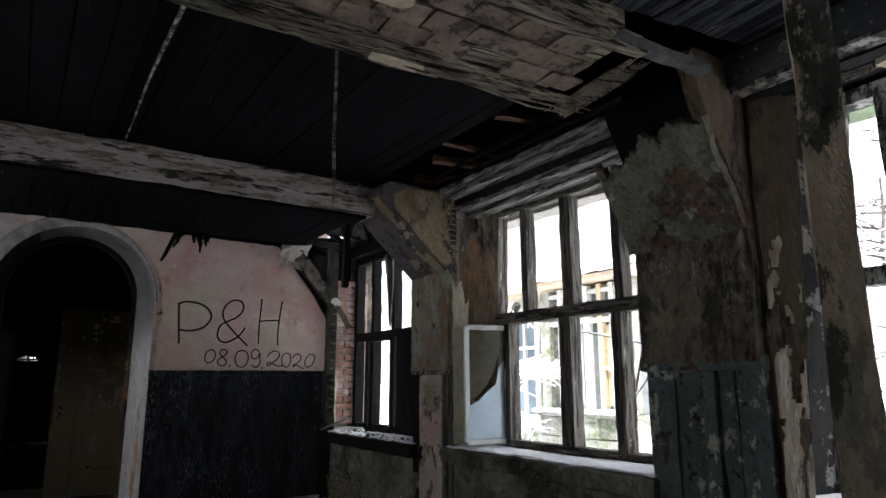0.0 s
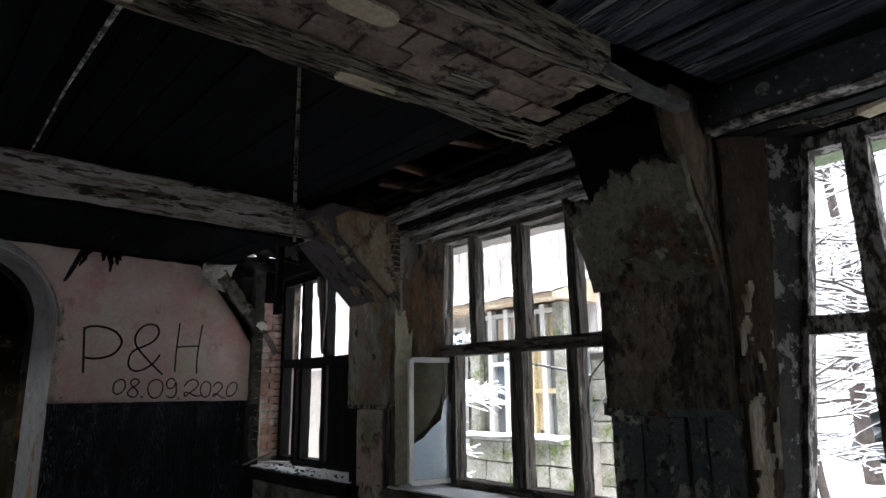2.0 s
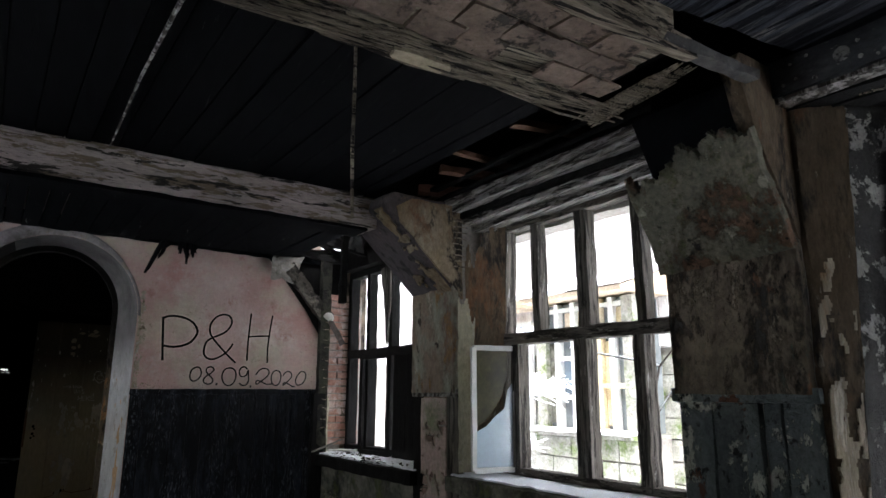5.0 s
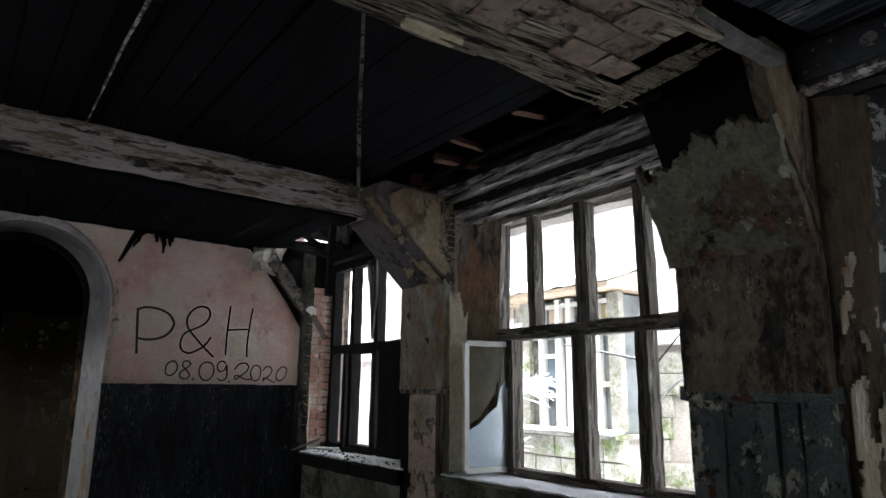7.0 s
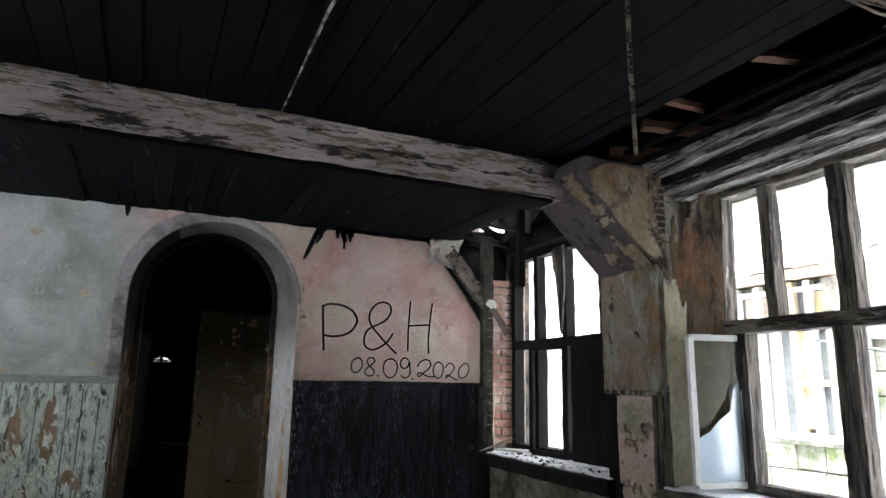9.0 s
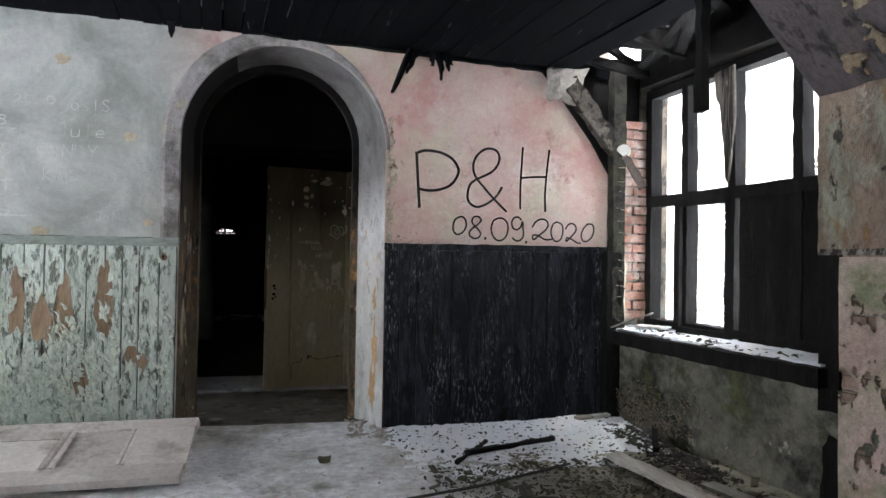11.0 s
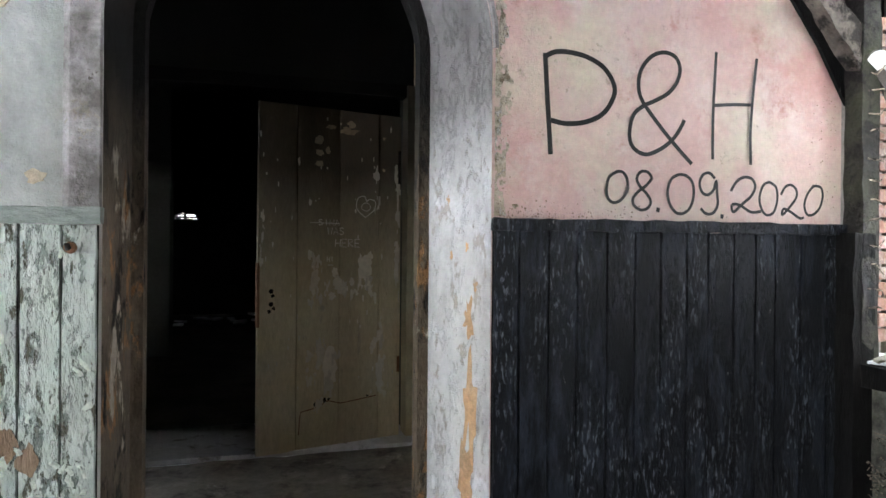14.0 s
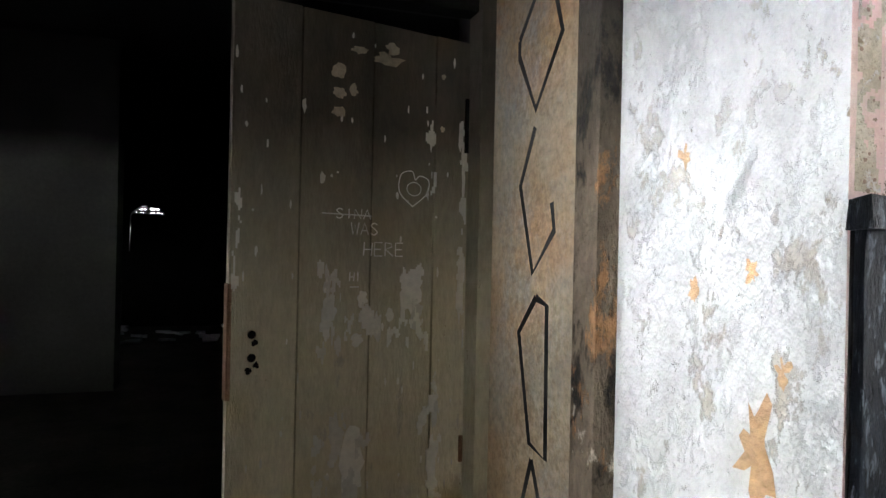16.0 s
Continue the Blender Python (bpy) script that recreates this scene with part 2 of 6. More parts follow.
    "pale_pane": surf("pale_reflecting_panes", (0.10, 0.13, 0.16), (0.20, 0.25, 0.29), 2.0, rough=0.12, bump=0.05, spec=0.6, mottle=0.1),
    "ochre_dull": surf("dull_ochre_boards", (0.44, 0.34, 0.23), (0.52, 0.43, 0.33), 4, bump=0.3),
    "needles": surf("frosted_fir_needles", (0.07, 0.085, 0.08), (0.13, 0.15, 0.15), 14, bump=0.6, fine=90),
    "cornice_paint": surf("streaked_cornice_paint", (0.42, 0.405, 0.39), (0.20, 0.185, 0.165), 12, peel=[((0.025, 0.022, 0.02), 14, 0.02, 0.03), ((0.10, 0.085, 0.07), 30, 0.06, 0.02)], bump=0.7, stretch=(2.4, 0.14, 2.4)),
    "streaked_boards": surf("streaked_sooty_boards", (0.006, 0.007, 0.011), (0.022, 0.024, 0.03), 6, peel=[((0.24, 0.235, 0.23), 7, 0.05, 0.02, 1.1), ((0.075, 0.082, 0.10), 4, 0.02, 0.05)], bump=0.6, rough=0.85, spec=0.1, stretch=(3.5, 0.25, 1)),
    "post_bricks": surf("plastered_brick", (0.30, 0.19, 0.15), (0.38, 0.29, 0.24), 5, peel=((0.09, 0.06, 0.05), 6, 0.10, 0.05), bump=0.7),
    "orange_plaster": surf("bare_orange_plaster", (0.62, 0.36, 0.17), (0.58, 0.40, 0.24), 6, bump=0.3),
    "post_pink": surf("pinkish_post_plaster", (0.50, 0.36, 0.32), (0.56, 0.46, 0.41), 4, peel=((0.16, 0.10, 0.08), 7, 0.14, 0.02), dirt=((0.24, 0.26, 0.16), 2.5, 0.10, 0.08), bump=0.5),
    "jamb_paint": surf("dark_flaking_jamb_paint", (0.014, 0.014, 0.015), (0.04, 0.037, 0.034), 5, peel=((0.30, 0.29, 0.27), 4.5, 0.04, 0.010), bump=0.7, mottle=0.5),
    "old_red_wood": surf("reddish_old_timber", (0.10, 0.05, 0.03), (0.18, 0.09, 0.06), 6, bump=0.5),
    "moss_green": surf("moss_green_board", (0.16, 0.22, 0.12), (0.24, 0.28, 0.18), 8, bump=0.5),
    "green_rail": surf("grey_green_rail", (0.27, 0.31, 0.28), (0.36, 0.40, 0.36), 5, peel=((0.14, 0.12, 0.09), 9, 0.13, 0.02), bump=0.4, stretch=(0.4, 1, 1)),
    "flake_paint": surf("curled_green_paint", (0.50, 0.56, 0.50), (0.66, 0.68, 0.60), 9, bump=0.1),
    "chalk": surf("pale_scratches", (0.40, 0.41, 0.39), (0.50, 0.50, 0.48), 9, bump=0.0, mottle=0.3),
    "mossy_timber": surf("mossy_timber", (0.022, 0.022, 0.016), (0.055, 0.056, 0.036), 4, peel=((0.014, 0.012, 0.011), 6, 0.02, 0.05), bump=0.6),
    "pane_gap_shade": surf("olive_shade_in_pane_gap", (0.075, 0.068, 0.026), (0.03, 0.027, 0.015), 5, rough=0.4, bump=0.1),
    "glass": surf("pale_blue_pane", (0.50, 0.62, 0.70), (0.60, 0.70, 0.76), 3, rough=0.15, bump=0.0, spec=0.5, mottle=0.1),
    "post_cream": surf("cream_post_plaster", (0.46, 0.43, 0.29), (0.58, 0.54, 0.42), 3, peel=[((0.12, 0.09, 0.06), 9, 0.12, 0.03, 2.0), ((0.30, 0.31, 0.16), 3, 0.12, 0.06), ((0.64, 0.60, 0.50), 6, 0.10, 0.02)], bump=0.6, stretch=(1, 1, 0.5)),
    "ochre_plaster": surf("ochre_stained_plaster", (0.27, 0.19, 0.10), (0.40, 0.34, 0.25), 4, peel=[((0.05, 0.04, 0.032), 6, 0.06, 0.03), ((0.24, 0.13, 0.07), 2.5, 0.08, 0.05), ((0.50, 0.46, 0.38), 7, 0.13, 0.02)], bump=0.9, mottle=0.6, stretch=(1, 1, 0.6)),
    "bracket_wood": surf("sooty_bracket_wood", (0.075, 0.068, 0.074), (0.16, 0.13, 0.128), 3, peel=[((0.30, 0.21, 0.12), 3.0, 0.13, 0.03), ((0.26, 0.18, 0.165), 5, 0.13, 0.02)], dirt=((0.03, 0.027, 0.028), 6, 0.09, 0.05), bump=0.5, mottle=0.45, stretch=(0.8, 1.6, 1)),
    "bracket_plaster": surf("mottled_bracket_plaster", (0.10, 0.10, 0.075), (0.22, 0.205, 0.155), 4, peel=[((0.15, 0.09, 0.055), 3.2, 0.05, 0.03), ((0.36, 0.35, 0.27), 7, 0.10, 0.02), ((0.02, 0.02, 0.017), 6, 0.10, 0.02), ((0.17, 0.19, 0.09), 4, 0.12, 0.05)], bump=0.9, mottle=0.6),
    "green_grey": surf("flaking_grey_green_boards", (0.09, 0.112, 0.118), (0.17, 0.19, 0.19), 5, peel=[((0.48, 0.50, 0.43), 4.0, 0.03, 0.006), ((0.14, 0.07, 0.045), 5, 0.12, 0.012), ((0.03, 0.033, 0.033), 14, 0.10, 0.012)], bump=0.9, mottle=0.5, stretch=(1, 1, 0.7)),
    "edge_timber": surf("sooty_edge_timber", (0.06, 0.06, 0.06), (0.13, 0.125, 0.12), 6, peel=((0.42, 0.40, 0.36), 18, 0.09, 0.02, 3.0), bump=0.6),
    "cream_patch": surf("cream_plaster_patch", (0.5, 0.42, 0.29), (0.42, 0.36, 0.26), 6, bump=0.3),
    "post_paint": surf("two_tone_flaking_paint", (0.05, 0.052, 0.042), (0.09, 0.088, 0.07), 4, peel=[((0.40, 0.32, 0.23), 5, 0.0, 0.01), ((0.22, 0.20, 0.16), 12, 0.10, 0.02)], bump=0.5, stretch=(1, 1, 0.45)),
    "post_casing": surf("stained_post_plaster", (0.34, 0.27, 0.20), (0.22, 0.155, 0.13), 3, peel=[((0.36, 0.35, 0.28), 3.4, 0.05, 0.05), ((0.06, 0.05, 0.042), 8, 0.11, 0.015), ((0.52, 0.45, 0.36), 5, 0.12, 0.012), ((0.34, 0.20, 0.09), 3, 0.09, 0.03)], bump=0.8, mottle=0.45, stretch=(1, 1, 0.55)),
    "drift": surf("snow_with_soot", (0.86, 0.88, 0.92), (0.78, 0.81, 0.87), 5.0, peel=((0.06, 0.06, 0.06), 19, 0.19, 0.02, 2.0), bump=0.6, rough=0.7, mottle=0.15),
    "soot_reveal_brace": surf("weathered_brace_wood", (0.10, 0.085, 0.07), (0.22, 0.19, 0.16), 7, peel=((0.035, 0.03, 0.026), 9, 0.03, 0.04), bump=0.8, stretch=(1, 1, 1)),
    "bare_wood": surf("bare_brown_boards", (0.24, 0.16, 0.10), (0.36, 0.26, 0.18), 6, peel=((0.12, 0.075, 0.045), 9, 0.10, 0.03), bump=0.5, stretch=(2, 2, 0.4)),
    "flank_plaster": surf("streaked_flank_lightened_for_window", (0.34, 0.275, 0.19), (0.54, 0.48, 0.38), 4, peel=[((0.10, 0.08, 0.06), 6, 0.09, 0.03), ((0.34, 0.21, 0.12), 3, 0.12, 0.05), ((0.64, 0.59, 0.50), 8, 0.10, 0.02)], bump=0.8, mottle=0.5, stretch=(1.6, 1.6, 0.3)),
    "mould": surf("dark_mould", (0.20, 0.13, 0.095), (0.34, 0.24, 0.18), 20, bump=0.0, mottle=0.3),
    "chalk_door": surf("pale_door_scratches", (0.70, 0.68, 0.62), (0.76, 0.74, 0.68), 9, bump=0.0, mottle=0.1),
    "frame_wood_h": surf("bleached_transom_wood", (0.075, 0.064, 0.052), (0.20, 0.18, 0.155), 9.0, peel=[((0.025, 0.021, 0.018), 12, 0.03, 0.03), ((0.44, 0.42, 0.38), 17, 0.12, 0.02)], bump=0.7, mottle=0.5, stretch=(2.2, 0.15, 2.2)),
    "old_plank": surf("weathered_plank", (0.24, 0.22, 0.19), (0.42, 0.395, 0.36), 5.0, peel=((0.10, 0.085, 0.065), 8, 0.10, 0.03), bump=0.5, mottle=0.4, stretch=(2, 0.25, 2)),
    "arch_band": surf("stained_arch_band", (0.24, 0.223, 0.223), (0.38, 0.362, 0.358), 2.6, peel=[((0.34, 0.30, 0.23), 7, 0.10, 0.02), ((0.09, 0.077, 0.064), 14, 0.14, 0.015), ((0.56, 0.54, 0.54), 6, 0.15, 0.02)], dirt=((0.13, 0.118, 0.11), 3, 0.05, 0.08), bump=0.5, mottle=0.3),
    "frieze_paint": surf("dark_grey_frieze_paint", (0.030, 0.034, 0.038), (0.07, 0.073, 0.075), 5, peel=((0.20, 0.195, 0.18), 24, 0.14, 0.015, 2.0), bump=0.5, mottle=0.5, stretch=(1, 0.5, 1)),
    "frieze_spot": surf("pale_stencil_paint", (0.16, 0.165, 0.15), (0.24, 0.24, 0.22), 14, peel=((0.05, 0.05, 0.05), 40, 0.02, 0.04), bump=0.2),
    # the pier's grey turns black higher up, shade put into the colour
    "pier_paint": surf("grey_pier_paint_with_shade", (0.13, 0.135, 0.12), (0.18, 0.18, 0.16), 1.5, bump=0.2, blend=((0.012, 0.012, 0.012), (0.02, 0.02, 0.018), 2, 1.9, 2.15, 0.2), mottle=0.2),
    "cheek_plaster": surf("brown_sooty_cheek_plaster", (0.11, 0.077, 0.047), (0.22, 0.165, 0.108), 4, peel=[((0.04, 0.032, 0.027), 4, 0.04, 0.04), ((0.24, 0.12, 0.06), 3, 0.09, 0.05), ((0.40, 0.35, 0.27), 9, 0.14, 0.02)], bump=0.9, mottle=0.55, stretch=(1.4, 1.4, 0.45)),
    "crumbled_edge": surf("crumbled_ochre_plaster", (0.52, 0.44, 0.31), (0.62, 0.55, 0.44), 9, peel=[((0.26, 0.20, 0.13), 16, 0.08, 0.02), ((0.68, 0.64, 0.58), 12, 0.08, 0.02)], bump=0.8, mottle=0.4),
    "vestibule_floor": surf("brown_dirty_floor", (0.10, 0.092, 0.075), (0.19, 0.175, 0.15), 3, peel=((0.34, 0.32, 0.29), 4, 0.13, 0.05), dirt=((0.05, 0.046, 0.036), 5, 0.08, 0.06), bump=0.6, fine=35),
    "bark": surf("wet_bark", (0.06, 0.05, 0.045), (0.12, 0.10, 0.09), 9, bump=0.6),
}


gm = bpy.data.materials.new("window_glass")
gm.use_nodes = True
gb = gm.node_tree.nodes["Principled BSDF"]
gb.inputs["Base Color"].default_value = (0.75, 0.85, 0.88, 1)
gb.inputs["Transmission Weight"].default_value, gb.inputs["Roughness"].default_value, gb.inputs["IOR"].default_value = 0.9, 0.08, 1.2
MAT["clear_glass"] = gm


# ---- building helpers ----
def box(bm, x0, x1, y0, y1, z0, z1, m=None, wob=0.0, cuts=0):
    """A box, in place; wob roughens its corners."""
    vs = []
    for z in (z0, z1):
        for y in (y0, y1):
            for x in (x0, x1):
                p = Vector((x + random.uniform(-wob, wob), y + random.uniform(-wob, wob), z + random.uniform(-wob, wob)))
                vs.append(bm.verts.new(m @ p if m else p))
    for f in ((0, 2, 3, 1), (4, 5, 7, 6), (0, 1, 5, 4), (1, 3, 7, 5), (3, 2, 6, 7), (2, 0, 4, 6)):
        bm.faces.new([vs[i] for i in f])
    return bm


def prism(bm, pts, h0, h1, axis="y"):
    """A flat outline pushed along one axis; pts are the two other coordinates in turn (x, z), (y, z) or (x, y)."""
    def at(p, h):
        return {"y": (p[0], h, p[1]), "x": (h, p[0], p[1]), "z": (p[0], p[1], h)}[axis]
    a, b = [bm.verts.new(at(p, h0)) for p in pts], [bm.verts.new(at(p, h1)) for p in pts]
    k = len(pts)
    bm.faces.new(a), bm.faces.new(b[::-1])
    for i in range(k):
        bm.faces.new((a[i], b[i], b[(i + 1) % k], a[(i + 1) % k]))
    bmesh.ops.recalc_face_normals(bm, faces=bm.faces)
    return bm


def rough_beam(bm, a, b, w, h, steps=14, wob=0.006, taper=1.0, up=(0, 0, 1)):
    """A hewn timber from a to b with uneven faces; w across, h along up."""
    a, b = Vector(a), Vector(b)
    d = (b - a).normalized()
    side = d.cross(Vector(up)).normalized()
    top = side.cross(d)
    rings = []
    for i in range(steps + 1):
        k = i / steps
        s = 1 + (taper - 1) * k
        c = a.lerp(b, k)
        ring = []
        for sx, sz in ((-1, -1), (1, -1), (1, 1), (-1, 1)):
            j = Vector([random.uniform(-wob, wob) for _ in range(3)])
            ring.append(bm.verts.new(c + side * sx * w / 2 * s + top * sz * h / 2 * s + j))
        rings.append(ring)
    for p, q in zip(rings, rings[1:]):
        for i in range(4):
            bm.faces.new((p[i], p[(i + 1) % 4], q[(i + 1) % 4], q[i]))
    bm.faces.new(rings[0][::-1]), bm.faces.new(rings[-1])
    return bm


def tube(bm, pts, radii, sides=6):
    """A round limb or wire through points."""
    rings = []
    for i, p in enumerate(pts):
        p = Vector(p)
        d = (Vector(pts[min(i + 1, len(pts) - 1)]) - Vector(pts[max(i - 1, 0)])).normalized()
        s = d.cross(Vector((0.31, 0.17, 0.93))).normalized()
        t = d.cross(s)
        rings.append([bm.verts.new(p + (s * math.cos(6.2832 * k / sides) + t * math.sin(6.2832 * k / sides)) * radii[i]) for k in range(sides)])
    for p, q in zip(rings, rings[1:]):
        for k in range(sides):
            bm.faces.new((p[k], p[(k + 1) % sides], q[(k + 1) % sides], q[k]))
    bm.faces.new(rings[0][::-1]), bm.faces.new(rings[-1])
    return bm


def mesh_of(name, bm, material):
    me = bpy.data.meshes.new(name)
    bm.normal_update()
    bm.to_mesh(me)
    bm.free()
    me.materials.append(MAT[material] if isinstance(material, str) else material)
    return me


def part(name, bm, material, parent, label="", m=None):
    ob = new(name, bm if isinstance(bm, bpy.types.Mesh) else mesh_of(name, bm, material))
    ob.parent = parent
    if m:
        ob.matrix_basis = m
    return tagged(ob, label)


def thing(name, label, category, m=None, group="", kind=""):
    ob = new(name)
    ob.empty_display_size = 0.1
    if m:
        ob.matrix_basis = m
    return tagged(ob, label, category, group, kind)


def setting(name, bm, material, label, category):
    return tagged(new(name, mesh_of(name, bm, material)), label, category, "", "structure")


def B():
    return bmesh.new()


# the window wall stands a little out of square: along u, outwards v
WALL = Matrix(((0.127, 0.992, 0, 2.357), (-0.992, 0.127, 0, 7.166), (0, 0, 1, 0), (0, 0, 0, 1)))
NORTH = 7.15

# ---- large structure ----
def uneven_floor(x0, x1, y0, y1, nx, ny, amp):
    bm = B()
    rows = []
    for j in range(ny + 1):
        row = []
        for i in range(nx + 1):
            x, y = x0 + (x1 - x0) * i / nx, y0 + (y1 - y0) * j / ny
            row.append(bm.verts.new((x, y, amp * noise.noise(Vector((x * 2.3, y * 2.3, 0))) + amp * 0.5 * noise.noise(Vector((x * 9, y * 9, 3))) - amp)))
        rows.append(row)
    for j in range(ny):
        for i in range(nx):
            bm.faces.new((rows[j][i], rows[j][i + 1], rows[j + 1][i + 1], rows[j + 1][i]))
    return bm


setting("floor", uneven_floor(-5, 4.2, -4, 7.42, 150, 190, 0.012), "concrete", "dusty concrete floor with grit and rubble", "floor")
setting("floor_corridor", uneven_floor(-4, 3, 8.62, 24, 40, 90, 0.01), "dark_floor", "dirty corridor floor, coloured darker for the gloom", "floor")


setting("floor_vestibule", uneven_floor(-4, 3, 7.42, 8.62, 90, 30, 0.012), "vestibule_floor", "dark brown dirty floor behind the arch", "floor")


def arch(cx, r, spring, y, n=24):
    """Outline of an arched opening from the left foot over the crown to the right foot."""
    pts = [(cx - r, y, -0.03)] + [(cx - r * math.cos(math.pi * k / n), y, spring + r * math.sin(math.pi * k / n)) for k in range(n + 1)] + [(cx + r, y, -0.03)]
    return [Vector(p) for p in pts]


FRONT, BACK = arch(-0.08, 0.70, 2.01, NORTH), arch(-0.147, 0.605, 2.07, NORTH + 0.36)


def arch_wall(x0, x1, z1, outline, y, flip):
    """One face of the wall round the arch."""
    bm = B()
    left = [Vector((x0, y, -0.03)), Vector((x0, y, z1))]
    vs = [bm.verts.new(p) for p in outline]
    n = len(vs)
    tops = [bm.verts.new((p.x, y, z1)) for p in outline]
    a, b = bm.verts.new(left[0]), bm.verts.new(left[1])
    c, d = bm.verts.new((x1, y, -0.03)), bm.verts.new((x1, y, z1))
    fs = [bm.faces.new((a, vs[0], vs[1], tops[1], b)), bm.faces.new((vs[-1], c, d, tops[-2], vs[-2]))]
    for i in range(1, n - 2):
        fs.append(bm.faces.new((vs[i], vs[i + 1], tops[i + 1], tops[i])))
    if flip:
        bmesh.ops.reverse_faces(bm, faces=fs)
    bmesh.ops.delete(bm, geom=[v for v in bm.verts if not v.link_faces], context="VERTS")
    return bm


# the room's face of the north wall: grey plaster on one side of the arch, pink on the other
def split_wall():
    bm = arch_wall(-5.0, 2.37, 3.3, FRONT, NORTH, False)
    return bm


wall_n = setting("wall_north", split_wall(), "pink", "plastered wall, pink beside the arch and grey further off, with an arched doorway", "wall")
setting("wall_north_back", arch_wall(-5.0, 2.3, 3.0, BACK, NORTH + 0.36, True), "shade_wall", "dark back of the arched wall", "wall")
half = len(FRONT) // 2
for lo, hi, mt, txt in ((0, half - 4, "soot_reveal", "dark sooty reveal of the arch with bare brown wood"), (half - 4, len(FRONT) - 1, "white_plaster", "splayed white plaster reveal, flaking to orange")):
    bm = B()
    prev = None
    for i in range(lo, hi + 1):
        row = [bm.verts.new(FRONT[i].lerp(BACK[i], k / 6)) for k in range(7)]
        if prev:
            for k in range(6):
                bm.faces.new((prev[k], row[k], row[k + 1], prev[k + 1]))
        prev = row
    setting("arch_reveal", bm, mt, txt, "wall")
INNER = arch(-0.147, 0.56, 2.06, NORTH + 0.36)
bm = B()
for dy in (0, 0.09):
    o = [bm.verts.new(p + Vector((0, dy, 0))) for p in BACK]
    n_ = [bm.verts.new(p + Vector((0, dy, 0)) + noise.noise_vector(p * 9) * 0.008) for p in INNER]
    for i in range(len(o) - 1):
        bm.faces.new((o[i], o[i + 1], n_[i + 1], n_[i]))
    if dy:
        for i in range(len(o) - 1):
            bm.faces.new((last[i], last[i + 1], n_[i + 1], n_[i]))
    last = n_
setting("arch_frame", bm, "soot_reveal", "rotten brown door frame in the arch", "trim")

# painted band round the arch: broad over the crown and the far flank, narrow beside the pink plaster
bm = B()
prev = None
for i in range(1, len(FRONT) - 1):
    p = FRONT[i]
    out = Vector((p.x + 0.08, 0, max(p.z - 2.01, 0.0))).normalized()
    wd = 0.125 - 0.095 * max(0.0, min(1.0, (i - 11) / 9)) + 0.010 * noise.noise(p * 5)
    row = [bm.verts.new(q) for q in (p + Vector((0, 0.004, 0)), p + out * 0.008 - Vector((0, 0.012, 0)), p + out * wd * 0.8 - Vector((0, 0.013, 0)), p + out * wd + Vector((0, 0.002, 0)))]
    if prev:
        for k in range(3):
            bm.faces.new((prev[k], row[k], row[k + 1], prev[k + 1]))
    prev = row
    if i == 1:
        foot = [bm.verts.new((q.co.x, q.co.y, 1.33)) for q in row]
        for k in range(3):
            bm.faces.new((foot[k], row[k], row[k + 1], foot[k + 1]))
bmesh.ops.recalc_face_normals(bm, faces=bm.faces)
setting("arch_trim", bm, "arch_band", "lilac-grey painted plaster band round the arch, stained and flaking", "trim")

# closing walls out of view, with unseen west openings added to light the room
bm = B()
box(bm, -4.7, -4.5, -4.2, 7.5, -0.05, 0.85), box(bm, -4.7, -4.5, -4.2, 7.5, 2.3, 3.4)
for y0, y1 in ((-4.2, 1.4), (2.1, 3.6), (4.3, 5.1), (6.5, 7.5)):
    box(bm, -4.7, -4.5, y0, y1, 0.85, 2.3)
setting("wall_west", bm, "grey_plaster", "plain grey plaster wall", "wall")
bm = B()
box(bm, -4.7, 4.6, -4.2, -4.0, -0.05, 3.4)
setting("wall_south", bm, "grey_plaster", "plain grey plaster wall", "wall")


def wall_box(bm, u0, u1, v0, v1, z0, z1, wob=0.0):
    return box(bm, u0, u1, v0, v1, z0, z1, WALL, wob)


# window wall: apron below the sills, piers between the windows, lintel above
WINDOWS = [(0.05, 1.95), (2.5, 4.42), (5.12, 7.0), (7.6, 9.5)]
bm = B()
wall_box(bm, 0, 11.3, 0.06, 0.56, -0.05, 0.60)
setting("wall_east_apron", bm, "moss_wall", "stained mossy plaster wall below the window sills", "wall")
edges = [-0.4] + [e for w in WINDOWS for e in w] + [11.3]
for a, b in zip(edges[0::2], edges[1::2]):
    bm = B()
    wall_box(bm, a, b, 0.30, 0.56, 0.60, 2.62)
    setting("wall_east_pier", bm, "soot_plaster", "soot-stained plaster pier between windows", "wall")
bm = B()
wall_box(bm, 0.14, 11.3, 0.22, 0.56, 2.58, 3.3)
setting("wall_east_lintel", bm, "soot_shade_black", "sooty wall above the windows", "wall")


def boards(x0, x1, y0, y1, z, width, gap=0.006, sag=0.01, fall=0.0):
    """A boarded ceiling; fall lets it sink towards the window wall."""
    bm = B()
    x = x0
    while x < x1:
        w = width * random.uniform(0.92, 1.08)
        dz = random.uniform(-sag, sag)
        s = 0.127
        vs = [(x, y0), (min(x + w, x1) - gap, y0), (min(x + w, x1) - gap, y1), (x, y1)]
        lo = [bm.verts.new((p - s * (q - y0), q, z - fall * p + dz + random.uniform(-0.003, 0.003))) for p, q in vs]
        hi = [bm.verts.new((p - s * (q - y0), q, z - fall * p + dz + 0.022)) for p, q in vs]
        bm.faces.new(lo[::-1]), bm.faces.new(hi)
        for i in range(4):
            bm.faces.new((lo[i], lo[(i + 1) % 4], hi[(i + 1) % 4], hi[i]))
        x += w
    return bm


